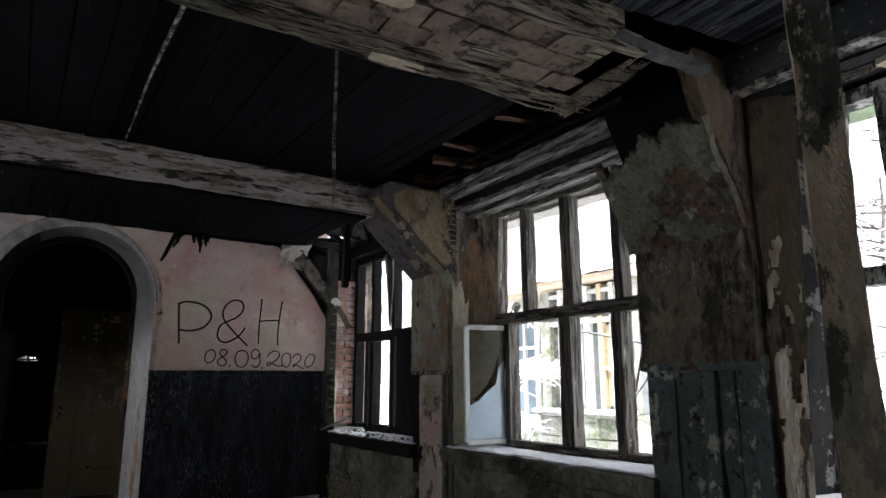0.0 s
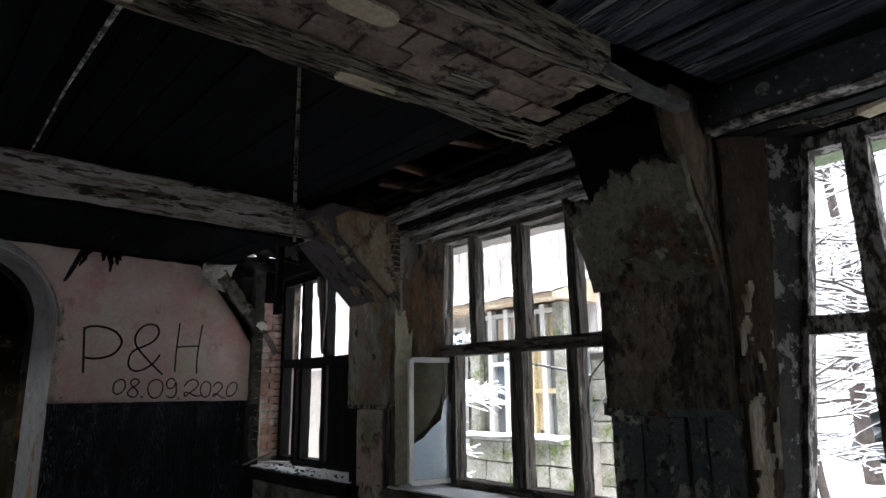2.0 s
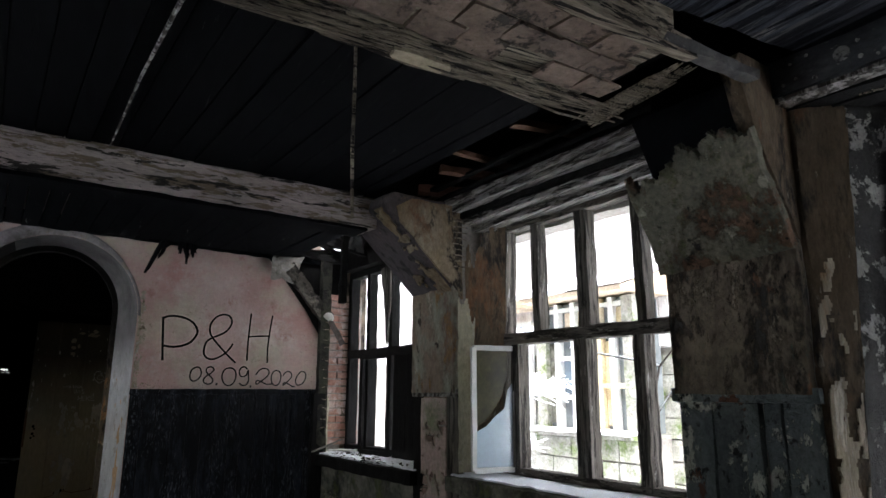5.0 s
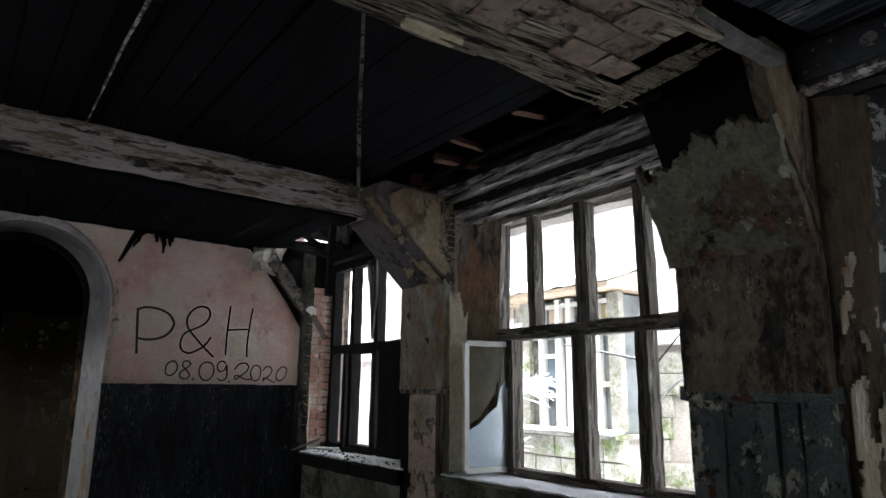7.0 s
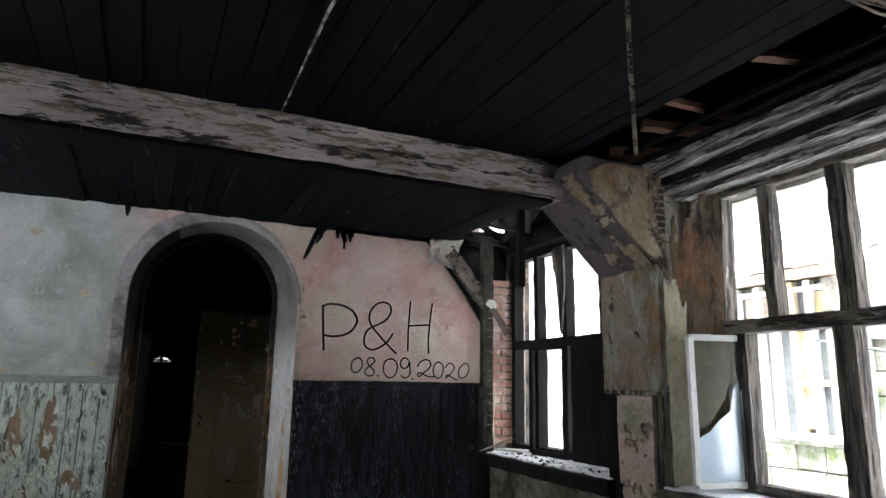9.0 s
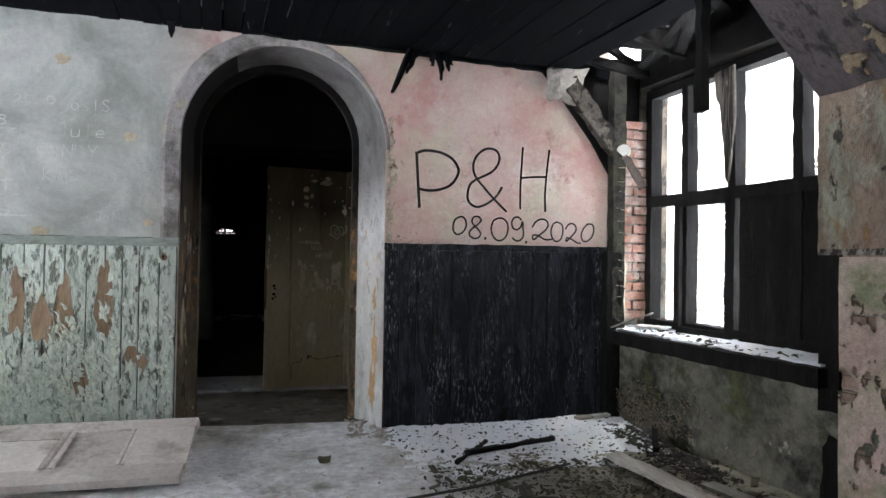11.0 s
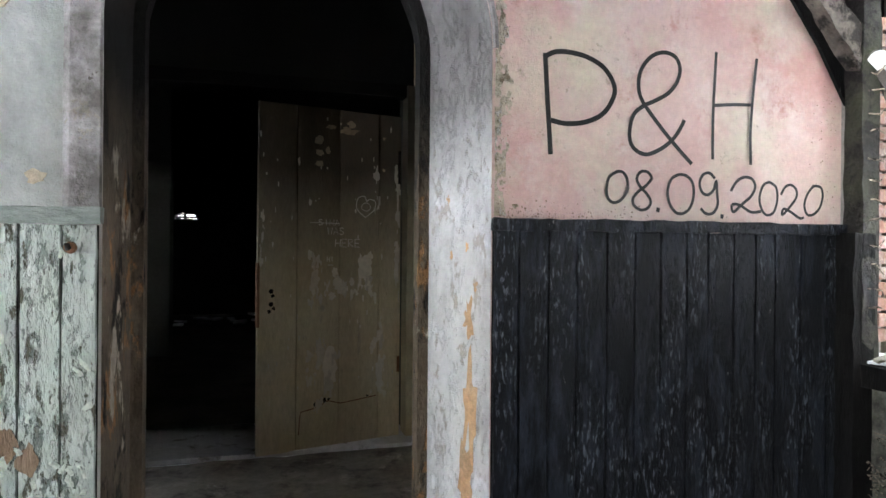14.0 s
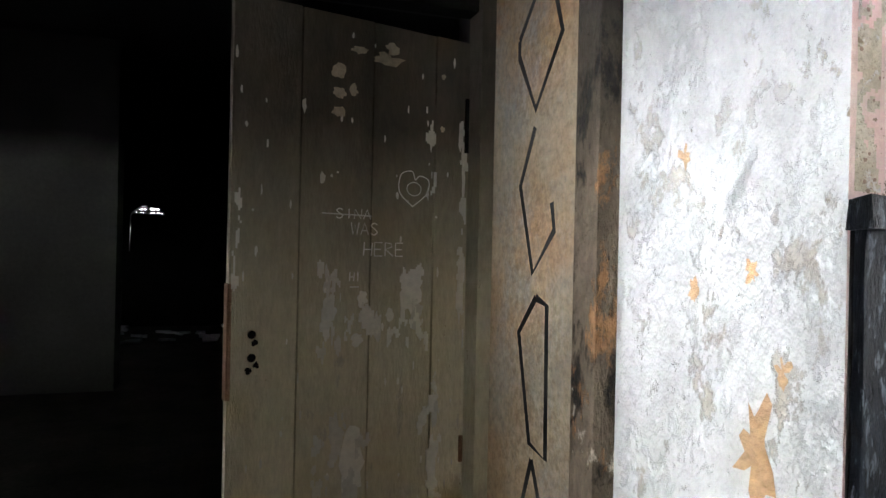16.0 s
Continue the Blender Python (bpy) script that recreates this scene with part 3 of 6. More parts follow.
setting("ceiling_north", boards(-5.2, 2.32, 4.95, 7.16, 2.765, 0.13, sag=0.006, fall=0.03), "burnt", "charred black boarded ceiling", "ceiling")
setting("ceiling_middle", boards(-5.2, 2.36, 2.45, 5.1, 2.775, 0.15, sag=0.006), "burnt", "charred black boarded ceiling", "ceiling")
setting("ceiling_south", boards(-5.2, 3.72, -4, 2.0, 2.775, 0.14), "streaked_boards", "dark sooty boarded ceiling", "ceiling")
bm = B()
box(bm, -5.4, 4.2, -4.4, 5.9, 3.25, 3.35), box(bm, -5.4, 2.05, 5.9, 7.5, 3.25, 3.35), box(bm, 2.32, 4.2, 5.9, 7.5, 3.25, 3.35), box(bm, 2.05, 2.32, 6.9, 7.5, 3.25, 3.35)
setting("ceiling_slab", bm, "soot_shade_black", "blackened floor above", "ceiling")


# ---- posts, brackets and beams ----
def jag(bm, amp):
    for v in bm.verts:
        v.co += noise.noise_vector(v.co * 7) * amp
    return bm


def slab_grid(bm, p00, p10, p11, p01, nu, nv, thick, keep=None, amp=0.008):
    """A plaster skin between four corners, with thickness; keep(a, b) says which cells are left."""
    p00, p10, p11, p01 = (Vector(p) for p in (p00, p10, p11, p01))
    nrm = (p10 - p00).cross(p01 - p00).normalized() * thick
    grid = {}

    def vert(i, j, side):
        if (i, j, side) not in grid:
            a, b = i / nu, j / nv
            p = (p00 * (1 - a) + p10 * a) * (1 - b) + (p01 * (1 - a) + p11 * a) * b
            p = p + noise.noise_vector(p * 6) * amp + noise.noise_vector(p * 19) * amp * 0.5 + (nrm if side else Vector())
            grid[i, j, side] = bm.verts.new(p)
        return grid[i, j, side]
    cells = {(i, j) for i in range(nu) for j in range(nv) if keep is None or keep((i + 0.5) / nu, (j + 0.5) / nv)}
    for i, j in cells:
        for side in (0, 1):
            q = [vert(i, j, side), vert(i + 1, j, side), vert(i + 1, j + 1, side), vert(i, j + 1, side)]
            bm.faces.new(q[::-1] if side == 0 else q)
        for di, dj, a, b in ((-1, 0, (0, 1), (0, 0)), (1, 0, (1, 0), (1, 1)), (0, -1, (0, 0), (1, 0)), (0, 1, (1, 1), (0, 1))):
            if (i + di, j + dj) not in cells:
                p, q = (i + a[0], j + a[1]), (i + b[0], j + b[1])
                bm.faces.new((vert(*p, 0), vert(*q, 0), vert(*q, 1), vert(*p, 1)))
    return bm


post_1 = thing("wall_post", "brick post plastered brown above, with a wooden bracket under the beam", "post", WALL, "posts of the window wall")
part("plaster_casing", slab_grid(B(), (1.89, 0.065, 1.31), (2.47, 0.065, 1.31), (2.47, 0.065, 2.9), (1.89, 0.065, 2.9), 14, 30, 0.05), "post_casing", post_1, "pinkish cream plaster stained brown")
part("plaster_flank", slab_grid(B(), (2.472, 0.06, 0.75), (2.535, 0.16, 0.75), (2.545, 0.16, 2.12), (2.472, 0.06, 2.12), 16, 100, 0.03, lambda a, b: b < 0.93 - 0.12 * a + 0.12 * noise.noise(Vector((a * 3, 5, 1)))), "post_cream", post_1, "cream and green stained plaster flank")
part("plaster_flank", slab_grid(B(), (2.50, 0.12, 0.75), (2.62, 0.36, 0.75), (2.70, 0.36, 2.62), (2.50, 0.10, 2.62), 30, 90, 0.03, lambda a, b: b < 0.80 + 0.22 * a + 0.12 * noise.noise(Vector((a * 7, 1, 4)))), "cheek_plaster", post_1, "brown stained plaster flank with bare laths")
bm = B()
box(bm, 1.93, 2.45, 0.085, 0.36, -0.03, 2.9)
part("core", bm, "mortar", post_1, "mortared core")
bm = B()
box(bm, 1.88, 2.49, 0.03, 0.10, 1.28, 1.335, None, 0.006)
part("rail", bm, "old_paint", post_1, "weathered dado rail")
for c in range(17):
    for k in range(2):
        bm = B()
        L = 0.16 if (k + c) % 2 else 0.13
        box(bm, 0, L, -0.02, 0.02, 0, 0.062, None, 0.004)
        part("brick", bm, "post_bricks", post_1, "", Matrix.Translation((1.995 + (0.165 if k and (c % 2) else 0.135 if k else 0), 0.083 + random.uniform(-0.006, 0.006), 0.02 + 0.075 * c)))
part("plaster_remnant", slab_grid(B(), (1.99, 0.058, 0.02), (2.33, 0.058, 0.02), (2.33, 0.058, 1.27), (1.99, 0.058, 1.27), 70, 230, 0.012, lambda a, b: noise.noise(Vector((a * 3, b * 7, 3))) + 0.4 * noise.noise(Vector((a * 8, b * 22, 1))) + 0.15 * noise.noise(Vector((a * 25, b * 70, 1))) > -0.25, 0.004), "post_pink", post_1, "remnant of pinkish plaster over bricks")
for u0, u1 in ((1.86, 1.98), (2.32, 2.48)):
    bm = B()
    rough_beam(bm, ((u0 + u1) / 2, 0.08, 0), ((u0 + u1) / 2, 0.08, 1.28), u1 - u0, 0.04, 12, 0.005, up=(0, 1, 0))
    part("board", bm, "burnt_frame" if u0 < 2 else "frame_wood", post_1, "rotten upright board")
# timber bracket: a planked soffit rising into the room
br = B()
prism(br, [(0.10, 2.02), (0.075, 2.04), (-0.60, 2.66), (-0.58, 2.74), (-0.50, 2.77), (0.10, 2.77)], 1.88, 2.455, "x")
bmesh.ops.bevel(br, geom=[e for e in br.edges], offset=0.012, segments=1, affect="EDGES")
bmesh.ops.subdivide_edges(br, edges=br.edges[:], cuts=4, use_grid_fill=True)
part("bracket", jag(br, 0.012), "bracket_wood", post_1, "sooty grey wooden bracket")
part("soffit_skin", slab_grid(B(), (1.885, 0.07, 2.03), (2.45, 0.07, 2.03), (2.45, -0.60, 2.645), (1.885, -0.60, 2.645), 70, 110, 0.012,
     lambda a, b: noise.noise(Vector((a * 3 + 3, b * 4, 3))) + 0.3 * noise.noise(Vector((a * 13, b * 17, 3))) > 0.75 - 1.0 * a + 0.55 * b, 0.004), "ochre_plaster", post_1, "torn ochre plaster skin")
br = B()
prism(br, [(0.10, 2.01), (0.07, 2.05), (-0.20, 2.31), (-0.46, 2.55), (-0.50, 2.66), (-0.36, 2.73), (0.10, 2.75)], 2.45, 2.474, "x")
bmesh.ops.subdivide_edges(br, edges=br.edges[:], cuts=6, use_grid_fill=True)
part("plaster_shoulder", jag(br, 0.012), "ochre_plaster", post_1, "ochre plaster shoulder with bare laths")
for k in range(9):
    bm = B()
    z = 2.62 - 0.045 * k
    tube(bm, [(2.47, 0.02 + 0.01 * math.sin(k * 3), z), (2.505, 0.05, z - 0.005), (2.49 + 0.03 * math.sin(k), 0.12, z - 0.01)], [0.006, 0.005, 0.004], 5)
    part("reed_stalk", bm, "reed", post_1)

post_2 = thing("wall_post", "wide sooty plastered post, bracket torn, flaking green panels below", "post", WALL, "posts of the window wall")
part("plaster_casing", slab_grid(B(), (4.39, 0.045, 1.31), (5.055, 0.055, 1.31), (5.055, 0.055, 2.1), (4.39, 0.045, 2.1), 18, 22, 0.05), "soot_plaster", post_2, "brown stained plaster")
bm = B()
box(bm, 4.43, 5.03, 0.09, 0.36, -0.03, 2.1)
part("core", bm, "mortar", post_2)
part("plaster_side", slab_grid(B(), (5.06, 0.05, 0.0), (5.085, 0.16, 0.0), (5.24, 0.18, 2.68), (5.06, 0.05, 2.68), 10, 60, 0.03), "cheek_plaster", post_2, "brown stained plaster flank")
# paler plaster skin paints in the window light on this flank
part("edge_streak", slab_grid(B(), (5.096, 0.040, 0.0), (5.122, 0.150, 0.0), (5.205, 0.160, 1.95), (5.10, 0.040, 1.95), 24, 120, 0.008, lambda a, b: noise.noise(Vector((a * 2, b * 9, 5))) + 0.35 * noise.noise(Vector((a * 7, b * 40, 2))) > -0.38 + 1.9 * max(0, b - 0.5), 0.004), "flank_plaster", post_2, "tan plaster along the edge, made paler for the window's light")
part("jamb_board", slab_grid(B(), (5.085, 0.155, 0.7), (5.12, 0.38, 0.7), (5.36, 0.38, 2.68), (5.24, 0.175, 2.68), 8, 40, 0.03), "jamb_paint", post_2, "jamb board with flaking dark and white paint")


def torn(a, b):
    """Where the bracket's plaster has fallen away."""
    edge = 0.56 + 0.16 * math.sin(2.6 * a) * a + 0.10 * noise.noise(Vector((a * 9, b * 3, 0))) + 0.05 * noise.noise(Vector((a * 31, b * 9, 0)))
    return b < edge


part("bracket_plaster", slab_grid(B(), (4.37, 0.03, 1.93), (5.06, 0.03, 1.95), (5.06, -0.40, 2.70), (4.37, -0.41, 2.70), 90, 100, 0.05, torn, 0.014), "bracket_plaster", post_2, "grey-green mottled plaster with a torn upper edge")
br = B()
prism(br, [(0.12, 1.97), (0.02, 1.99), (-0.20, 2.36), (-0.37, 2.70), (-0.30, 2.77), (0.26, 2.78), (0.26, 2.3)], 4.99, 5.065, "x")
bmesh.ops.subdivide_edges(br, edges=br.edges[:], cuts=5, use_grid_fill=True)
part("bracket_side", jag(br, 0.016), "cheek_plaster", post_2, "brown plaster cheek")
br = B()
prism(br, [(0.30, 2.05), (0.12, 2.06), (-0.22, 2.70), (0.30, 2.80)], 4.40, 4.985, "x")
part("void_lining", br, "burnt", post_2, "charred hollow")
bm = B()
box(bm, 4.36, 5.08, 0.005, 0.075, 1.27, 1.335, None, 0.006)
part("rail", bm, "green_grey", post_2, "grey-green dado rail")
for u0, u1, v in ((4.385, 4.55, 0.045), (4.56, 4.72, 0.05), (4.73, 4.80, 0.02), (4.81, 4.89, 0.05), (4.90, 4.985, 0.05), (4.99, 5.065, 0.02)):
    bm = B()
    rough_beam(bm, ((u0 + u1) / 2, v + 0.02, 0), ((u0 + u1) / 2, v + 0.02, 1.27), u1 - u0, 0.045, 14, 0.004, up=(0, 1, 0))
    part("panel_board", bm, "green_grey", post_2, "flaking grey-green board")

post_3 = thing("wall_post", "sooty plastered post between the windows", "post", WALL, "posts of the window wall")
part("plaster_casing", slab_grid(B(), (7.0, 0.05, 0), (7.62, 0.05, 0), (7.62, 0.05, 2.9), (7.0, 0.05, 2.9), 10, 30, 0.3), "soot_plaster", post_3)


def skew(x, y):
    """Beams lie square to the window wall, not to the north wall."""
    return y + 0.123 * (x - 1.0)


beam_1 = thing("ceiling_beam", "timber ceiling beam with flaking white paint and soot", "beam", None, "ceiling beams")
bm = B()
rough_beam(bm, (-5.0, skew(-5, 4.91), 2.672), (2.1, skew(2.1, 4.91), 2.652), 0.30, 0.235, 60, 0.006)
part("timber", bm, "beam_paint", beam_1)
bm = B()
rough_beam(bm, (-5.0, skew(-5, 4.80), 2.54), (2.05, skew(2.05, 4.80), 2.52), 0.05, 0.028, 50, 0.005)
part("lower_edge", bm, "burnt", beam_1, "charred lower moulding")
bm = B()
rough_beam(bm, (-5.0, skew(-5, 4.755), 2.785), (2.0, skew(2.0, 4.755), 2.763), 0.04, 0.022, 50, 0.005)
part("upper_edge", bm, "beam_paint", beam_1)

bm = B()
rough_beam(bm, (-5.0, skew(-5, 4.93), 2.545), (2.05, skew(2.05, 4.93), 2.525), 0.24, 0.014, 50, 0.003)
part("underside", bm, "burnt", beam_1, "charred underside board")

beam_2 = thing("ceiling_beam", "broad boxed beam with brown tiles, torn reed laths and a sooty timber edge", "beam", None, "ceiling beams")
bm = B()
rough_beam(bm, (-5.0, skew(-5, 2.19), 2.69), (2.15, skew(2.15, 2.19), 2.69), 0.66, 0.16, 30, 0.005)
part("casing", bm, "reed", beam_2, "reed matting under fallen plaster")
bm = B()
rough_beam(bm, (-5.0, 1.44, 2.66), (2.71, 2.06, 2.635), 0.055, 0.042, 90, 0.006)
part("edge_timber", bm, "edge_timber", beam_2, "sooty timber with white crumbs")
bm = B()
rough_beam(bm, (-5.0, skew(-5, 1.875), 2.64), (2.3, skew(2.3, 1.875), 2.64), 0.05, 0.09, 70, 0.007)
part("cheek", bm, "reed", beam_2)
for j in range(3):
    for i in range(31):
        x0 = 2.10 - 0.205 * (i + 1) + 0.07 * j
        if random.random() < 0.06:
            continue
        bm = B()
        box(bm, 0, 0.192, 0, 0.128, -0.015, 0, None, 0.006)
        part("tile", bm, "tile_brown", beam_2, "", pose(x0, skew(x0, 1.905) + 0.140 * j, 2.612 - random.uniform(0, 0.006), random.uniform(-2.5, 2.5), random.uniform(-2, 2), 7.0 + random.uniform(-1, 1)))
for k in range(270):
    x = random.uniform(-2.4, 1.9)
    ln = random.uniform(0.2, 0.7)
    y = random.uniform(2.325, 2.53)
    bm = B()
    z = 2.607 - random.uniform(0.0, 0.018)
    tube(bm, [(x, skew(x, y), z), (x + ln / 2, skew(x + ln / 2, y + random.uniform(-0.01, 0.01)), z - random.uniform(0, 0.015)), (x + ln, skew(x + ln, y), z)], [0.005, 0.006, 0.004], 5)
    part("reed_stalk", bm, "reed", beam_2)
for x, y, w, d in ((1.35, 2.475, 0.27, 0.08), (1.12, 2.05, 0.25, 0.10), (0.35, 2.46, 0.3, 0.06), (-1.2, 2.42, 0.5, 0.1)):
    bm = B()
    prism(bm, [(w * 0.5 * (1 + 0.25 * noise.noise(Vector((x + q, y, 2)))) * math.copysign(abs(math.cos(q * 0.449)) ** 0.5, math.cos(q * 0.449)), d * 0.5 * (1 + 0.3 * noise.noise(Vector((x, y + q, 7)))) * math.copysign(abs(math.sin(q * 0.449)) ** 0.5, math.sin(q * 0.449))) for q in range(14)], -0.018, 0.0, "z")
    part("plaster_patch", bm, "cream_patch", beam_2, "remnant of cream plaster", pose(x, skew(x, y), 2.600, 0, 0, 7))
for k in range(64):
    a0, a1 = random.uniform(0, 0.3), random.uniform(0.65, 1.0)
    off = random.uniform(0, 0.15)
    ends = [WALL @ Vector((4.36 + 0.68 * t, -0.63 - 0.09 * t + off, 2.61 + 0.12 * off + random.uniform(-0.012, 0.012))) for t in (a0, (a0 + a1) / 2, a1)]
    bm = B()
    tube(bm, ends, [0.003, 0.005, 0.003], 5)
    part("reed_stalk", bm, "reed", beam_2)


# ---- windows ----
def bar(parent, name, a, b, w, d, material, label=""):
    """A frame member between two points of the window's own plane (u, z)."""
    bm = B()
    up = (0, 1, 0)
    rough_beam(bm, (a[0], 0, a[1]), (b[0], 0, b[1]), w, d, 10, 0.004, up=up)
    return part(name, bm, material, parent, label)


def window(name, label, u0, us, u1, z0, zt, z1, v, material, mull=None, lean=0.0, low=None):
    """A mullioned window with a transom: outer frame and bars, each a member of its own."""
    w = thing(name, label, "window", WALL @ Matrix.Translation((0, v, 0)), "windows of the hall", "structure")
    for u, lie in ((u0, lean), (u1, 0.0)):
        bar(w, "window_frame", (u - lie, z0 - 0.03), (u + lie, z1 + 0.03), 0.07, 0.10, material)
    bar(w, "window_frame", (u0 - 0.03, z0), (u1 + 0.03, z0), 0.06, 0.10, "frame_wood_h" if material == "frame_wood" else material)
    bar(w, "window_frame", (u0 - 0.03, z1), (u1 + 0.03, z1), 0.07, 0.10, "frame_wood_h" if material == "frame_wood" else material)
    bar(w, "transom", (u0, zt), (u1, zt), 0.085, 0.11, "frame_wood_h" if material == "frame_wood" else material)
    for i, u in enumerate(us):
        wide = 0.10 if i == (mull if mull is not None else -1) else 0.07
        bar(w, "mullion", ((low or us)[i], z0), ((low or us)[i], zt - 0.03), wide + 0.015, 0.10, material)
        bar(w, "mullion", (u + 0.01, zt + 0.03), (u, z1), wide, 0.09, material)
    return w


win_1 = window("window_1", "burnt window with charred bars and no glass", 0.10, (0.50, 0.95, 1.47), 1.90, 0.76, 1.70, 2.55, 0.39, "burnt_frame")
win_2 = window("window_2", "tall window with bleached flaking bars, glass gone", 2.66, (3.02, 3.475, 3.935), 4.36, 0.76, 1.70, 2.56, 0.39, "frame_wood", 1, 0.03, (2.79, 3.44, 3.91))
win_3 = window("window_3", "tall window with dark flaking frame and bare panes", 5.24, (5.57, 6.04, 6.5), 6.95, 0.72, 1.68, 2.54, 0.39, "old_paint", 0, 0.11)
win_4 = window("window_4", "tall window with dark flaking frame and bare panes", 7.65, (8.1, 8.55, 9.0), 9.45, 0.72, 1.68, 2.58, 0.39, "old_paint", 1)

for (u0, u1), mat, txt, z in (((-0.02, 1.92), "burnt_frame", "charred window sill board dusted with snow", 0.70), ((2.40, 4.42), "moss_wall", "plastered window sill covered with snow", 0.72), ((5.07, 7.0), "moss_wall", "plastered window sill", 0.70), ((7.6, 9.5), "moss_wall", "plastered window sill", 0.70)):
    sill = thing("window_sill", txt, "window sill", WALL, "window sills", "structure")
    bm = B()
    rough_beam(bm, (u0, 0.24, z - 0.05), (u1, 0.24, z - 0.05), 0.50, 0.10, 24, 0.004)
    part("board", bm, mat, sill)
    bm = B()
    slab_grid(bm, (u0 + 0.02, 0.03, z + 0.006), (u1 - 0.02, 0.03, z + 0.006), (u1 - 0.02, 0.5, z + 0.012), (u0 + 0.02, 0.5, z + 0.012), 60, 16, 0.012,
              lambda a, b: noise.noise(Vector((a * 17 + u0, b * 5, 1))) > (-0.28 if u0 < 1 else -0.75), 0.008)
    part("snow_cover", bm, "snow", sill, "thin patchy snow")

# moulded head above the second window
cor = thing("window_cornice", "stacked grey moulding with flaked paint above the window", "cornice", WALL, "", "structure")
for v0, v1, z0, z1, mt in ((-0.05, 0.30, 2.735, 2.775, "cornice_paint"), (0.0, 0.30, 2.695, 2.733, "cornice_paint"), (0.08, 0.32, 2.65, 2.692, "burnt_frame"), (0.11, 0.34, 2.605, 2.648, "cornice_paint"), (0.21, 0.36, 2.565, 2.603, "cornice_paint")):
    bm = B()
    rough_beam(bm, (2.0, (v0 + v1) / 2, (z0 + z1) / 2), (4.45, (v0 + v1) / 2, (z0 + z1) / 2), v1 - v0, z1 - z0, 40, 0.004)
    part("moulding", bm, mt, cor)
fri = thing("painted_frieze_beam", "sooty grey painted beam with pale stencilled spots", "beam", WALL, "", "structure")
bm = B()
rough_beam(bm, (5.02, 0.06, 2.70), (10, 0.06, 2.70), 0.26, 0.165, 40, 0.004)
part("timber", bm, "frieze_paint", fri)
for k in range(3):
    bm = B()
    rough_beam(bm, (5.05, 0.0 + 0.10 * k, 2.605 - 0.012 * k), (10, 0.0 + 0.10 * k, 2.605 - 0.012 * k), 0.11, 0.018, 40, 0.005)
    part("moulding", bm, "old_paint" if k == 0 else "burnt_frame", fri)
for u, z, r in [(5.37, 2.70, 0.036)] + [(5.12 + 0.075 * k + 0.02 * math.sin(k * 5.1), 2.655 + 0.015 * math.sin(k * 2.3), 0.009 + 0.003 * math.sin(k * 3.7)) for k in range(46)] + [(5.16 + 0.09 * k + 0.02 * math.sin(k * 4.3), 2.742 + 0.012 * math.sin(k * 1.7), 0.008 + 0.003 * math.sin(k * 2.9)) for k in range(38)] + [(5.9 + 0.55 * k, 2.70, 0.036) for k in range(6)]:
    bm = B()
    tube(bm, [(u, -0.068, z), (u, -0.0745, z)], [r, r * 0.9], 10)
    part("stencilled_spot", bm, "frieze_spot", fri)

# free-standing slim post close to the way in
col = thing("slim_post", "slim square timber post with flaking cream and grey-green paint", "post", pose(1.187, 0.580, 0, 0, 0, -56))
bm = B()
rough_beam(bm, (0, 0, -0.02), (0, 0, 2.95), 0.05, 0.05, 40, 0.003, up=(0, 1, 0))
part("shaft", bm, "post_paint", col)

# broken joist ends in the hollow above the second window
joists = thing("joist_ends", "broken reddish joist ends in the open ceiling above the window", "timber", WALL)
for a, c, w in (((2.75, -0.30, 2.90), (2.95, 0.2, 2.86), 0.07), ((3.05, -0.4, 2.93), (3.1, 0.2, 2.88), 0.05), ((2.3, -0.2, 2.88), (2.55, 0.2, 2.85), 0.09), ((3.6, -0.35, 2.95), (3.8, 0.2, 2.92), 0.06)):
    bm = B()
    rough_beam(bm, a, c, w, w * 0.7, 6, 0.006)
    part("joist_end", bm, "old_red_wood", joists)
for z, v in ((2.81, -0.02), (2.86, -0.12)):
    bm = B()
    rough_beam(bm, (2.0, v, z), (4.4, v, z + 0.02), 0.05, 0.03, 20, 0.006)
    part("charred_lath", bm, "burnt_frame", joists)

for (u0, u1), mt, txt in (((2.52, 4.42), "mortar", "pale rough outer lintel of the window"), ((5.14, 7.0), "moss_green", "mossy green outer lintel board of the window")):
    bm = B()
    rough_beam(bm, (u0, 0.52, 2.545), (u1, 0.52, 2.535), 0.16, 0.08, 16, 0.006)
    lt = setting("window_lintel", bm, mt, txt, "lintel")
    lt.matrix_basis = WALL
hb = thing("hanging_board", "pale torn board hanging below the painted beam", "board", WALL)
bm = B()
rough_beam(bm, (5.72, -0.02, 2.47), (6.5, -0.07, 2.58), 0.11, 0.02, 14, 0.008)
part("board", bm, "cream_patch", hb)
for k in range(3):
    bm = B()
    tube(bm, [(5.35 + 0.05 * k, 0.10, 2.57), (5.55, 0.04, 2.53 - 0.02 * k), (5.78, -0.02, 2.48)], [0.004, 0.004, 0.004], 5)
    part("wire", bm, "reed", hb)
hook = thing("coat_hook", "rusty round hook on the green boards", "hook", pose(-0.87, NORTH - 0.03, 1.205))
bm = B()
tube(bm, [(0, 0.01, 0), (0, -0.012, 0)], [0.022, 0.018], 12)
part("plate", bm, "rust_wood", hook)
bm = B()
tube(bm, [(0, -0.01, 0), (0, -0.035, -0.005), (0, -0.04, 0.012)], [0.007, 0.007, 0.009], 8)
part("peg", bm, "char_bits", hook)


# ---- north wall: dado boards, graffiti, brick pier ----
dado_black = thing("wainscot", "charred black tongue-and-groove wainscot under the pink plaster", "wainscot", None, "", "structure")
bm = B()
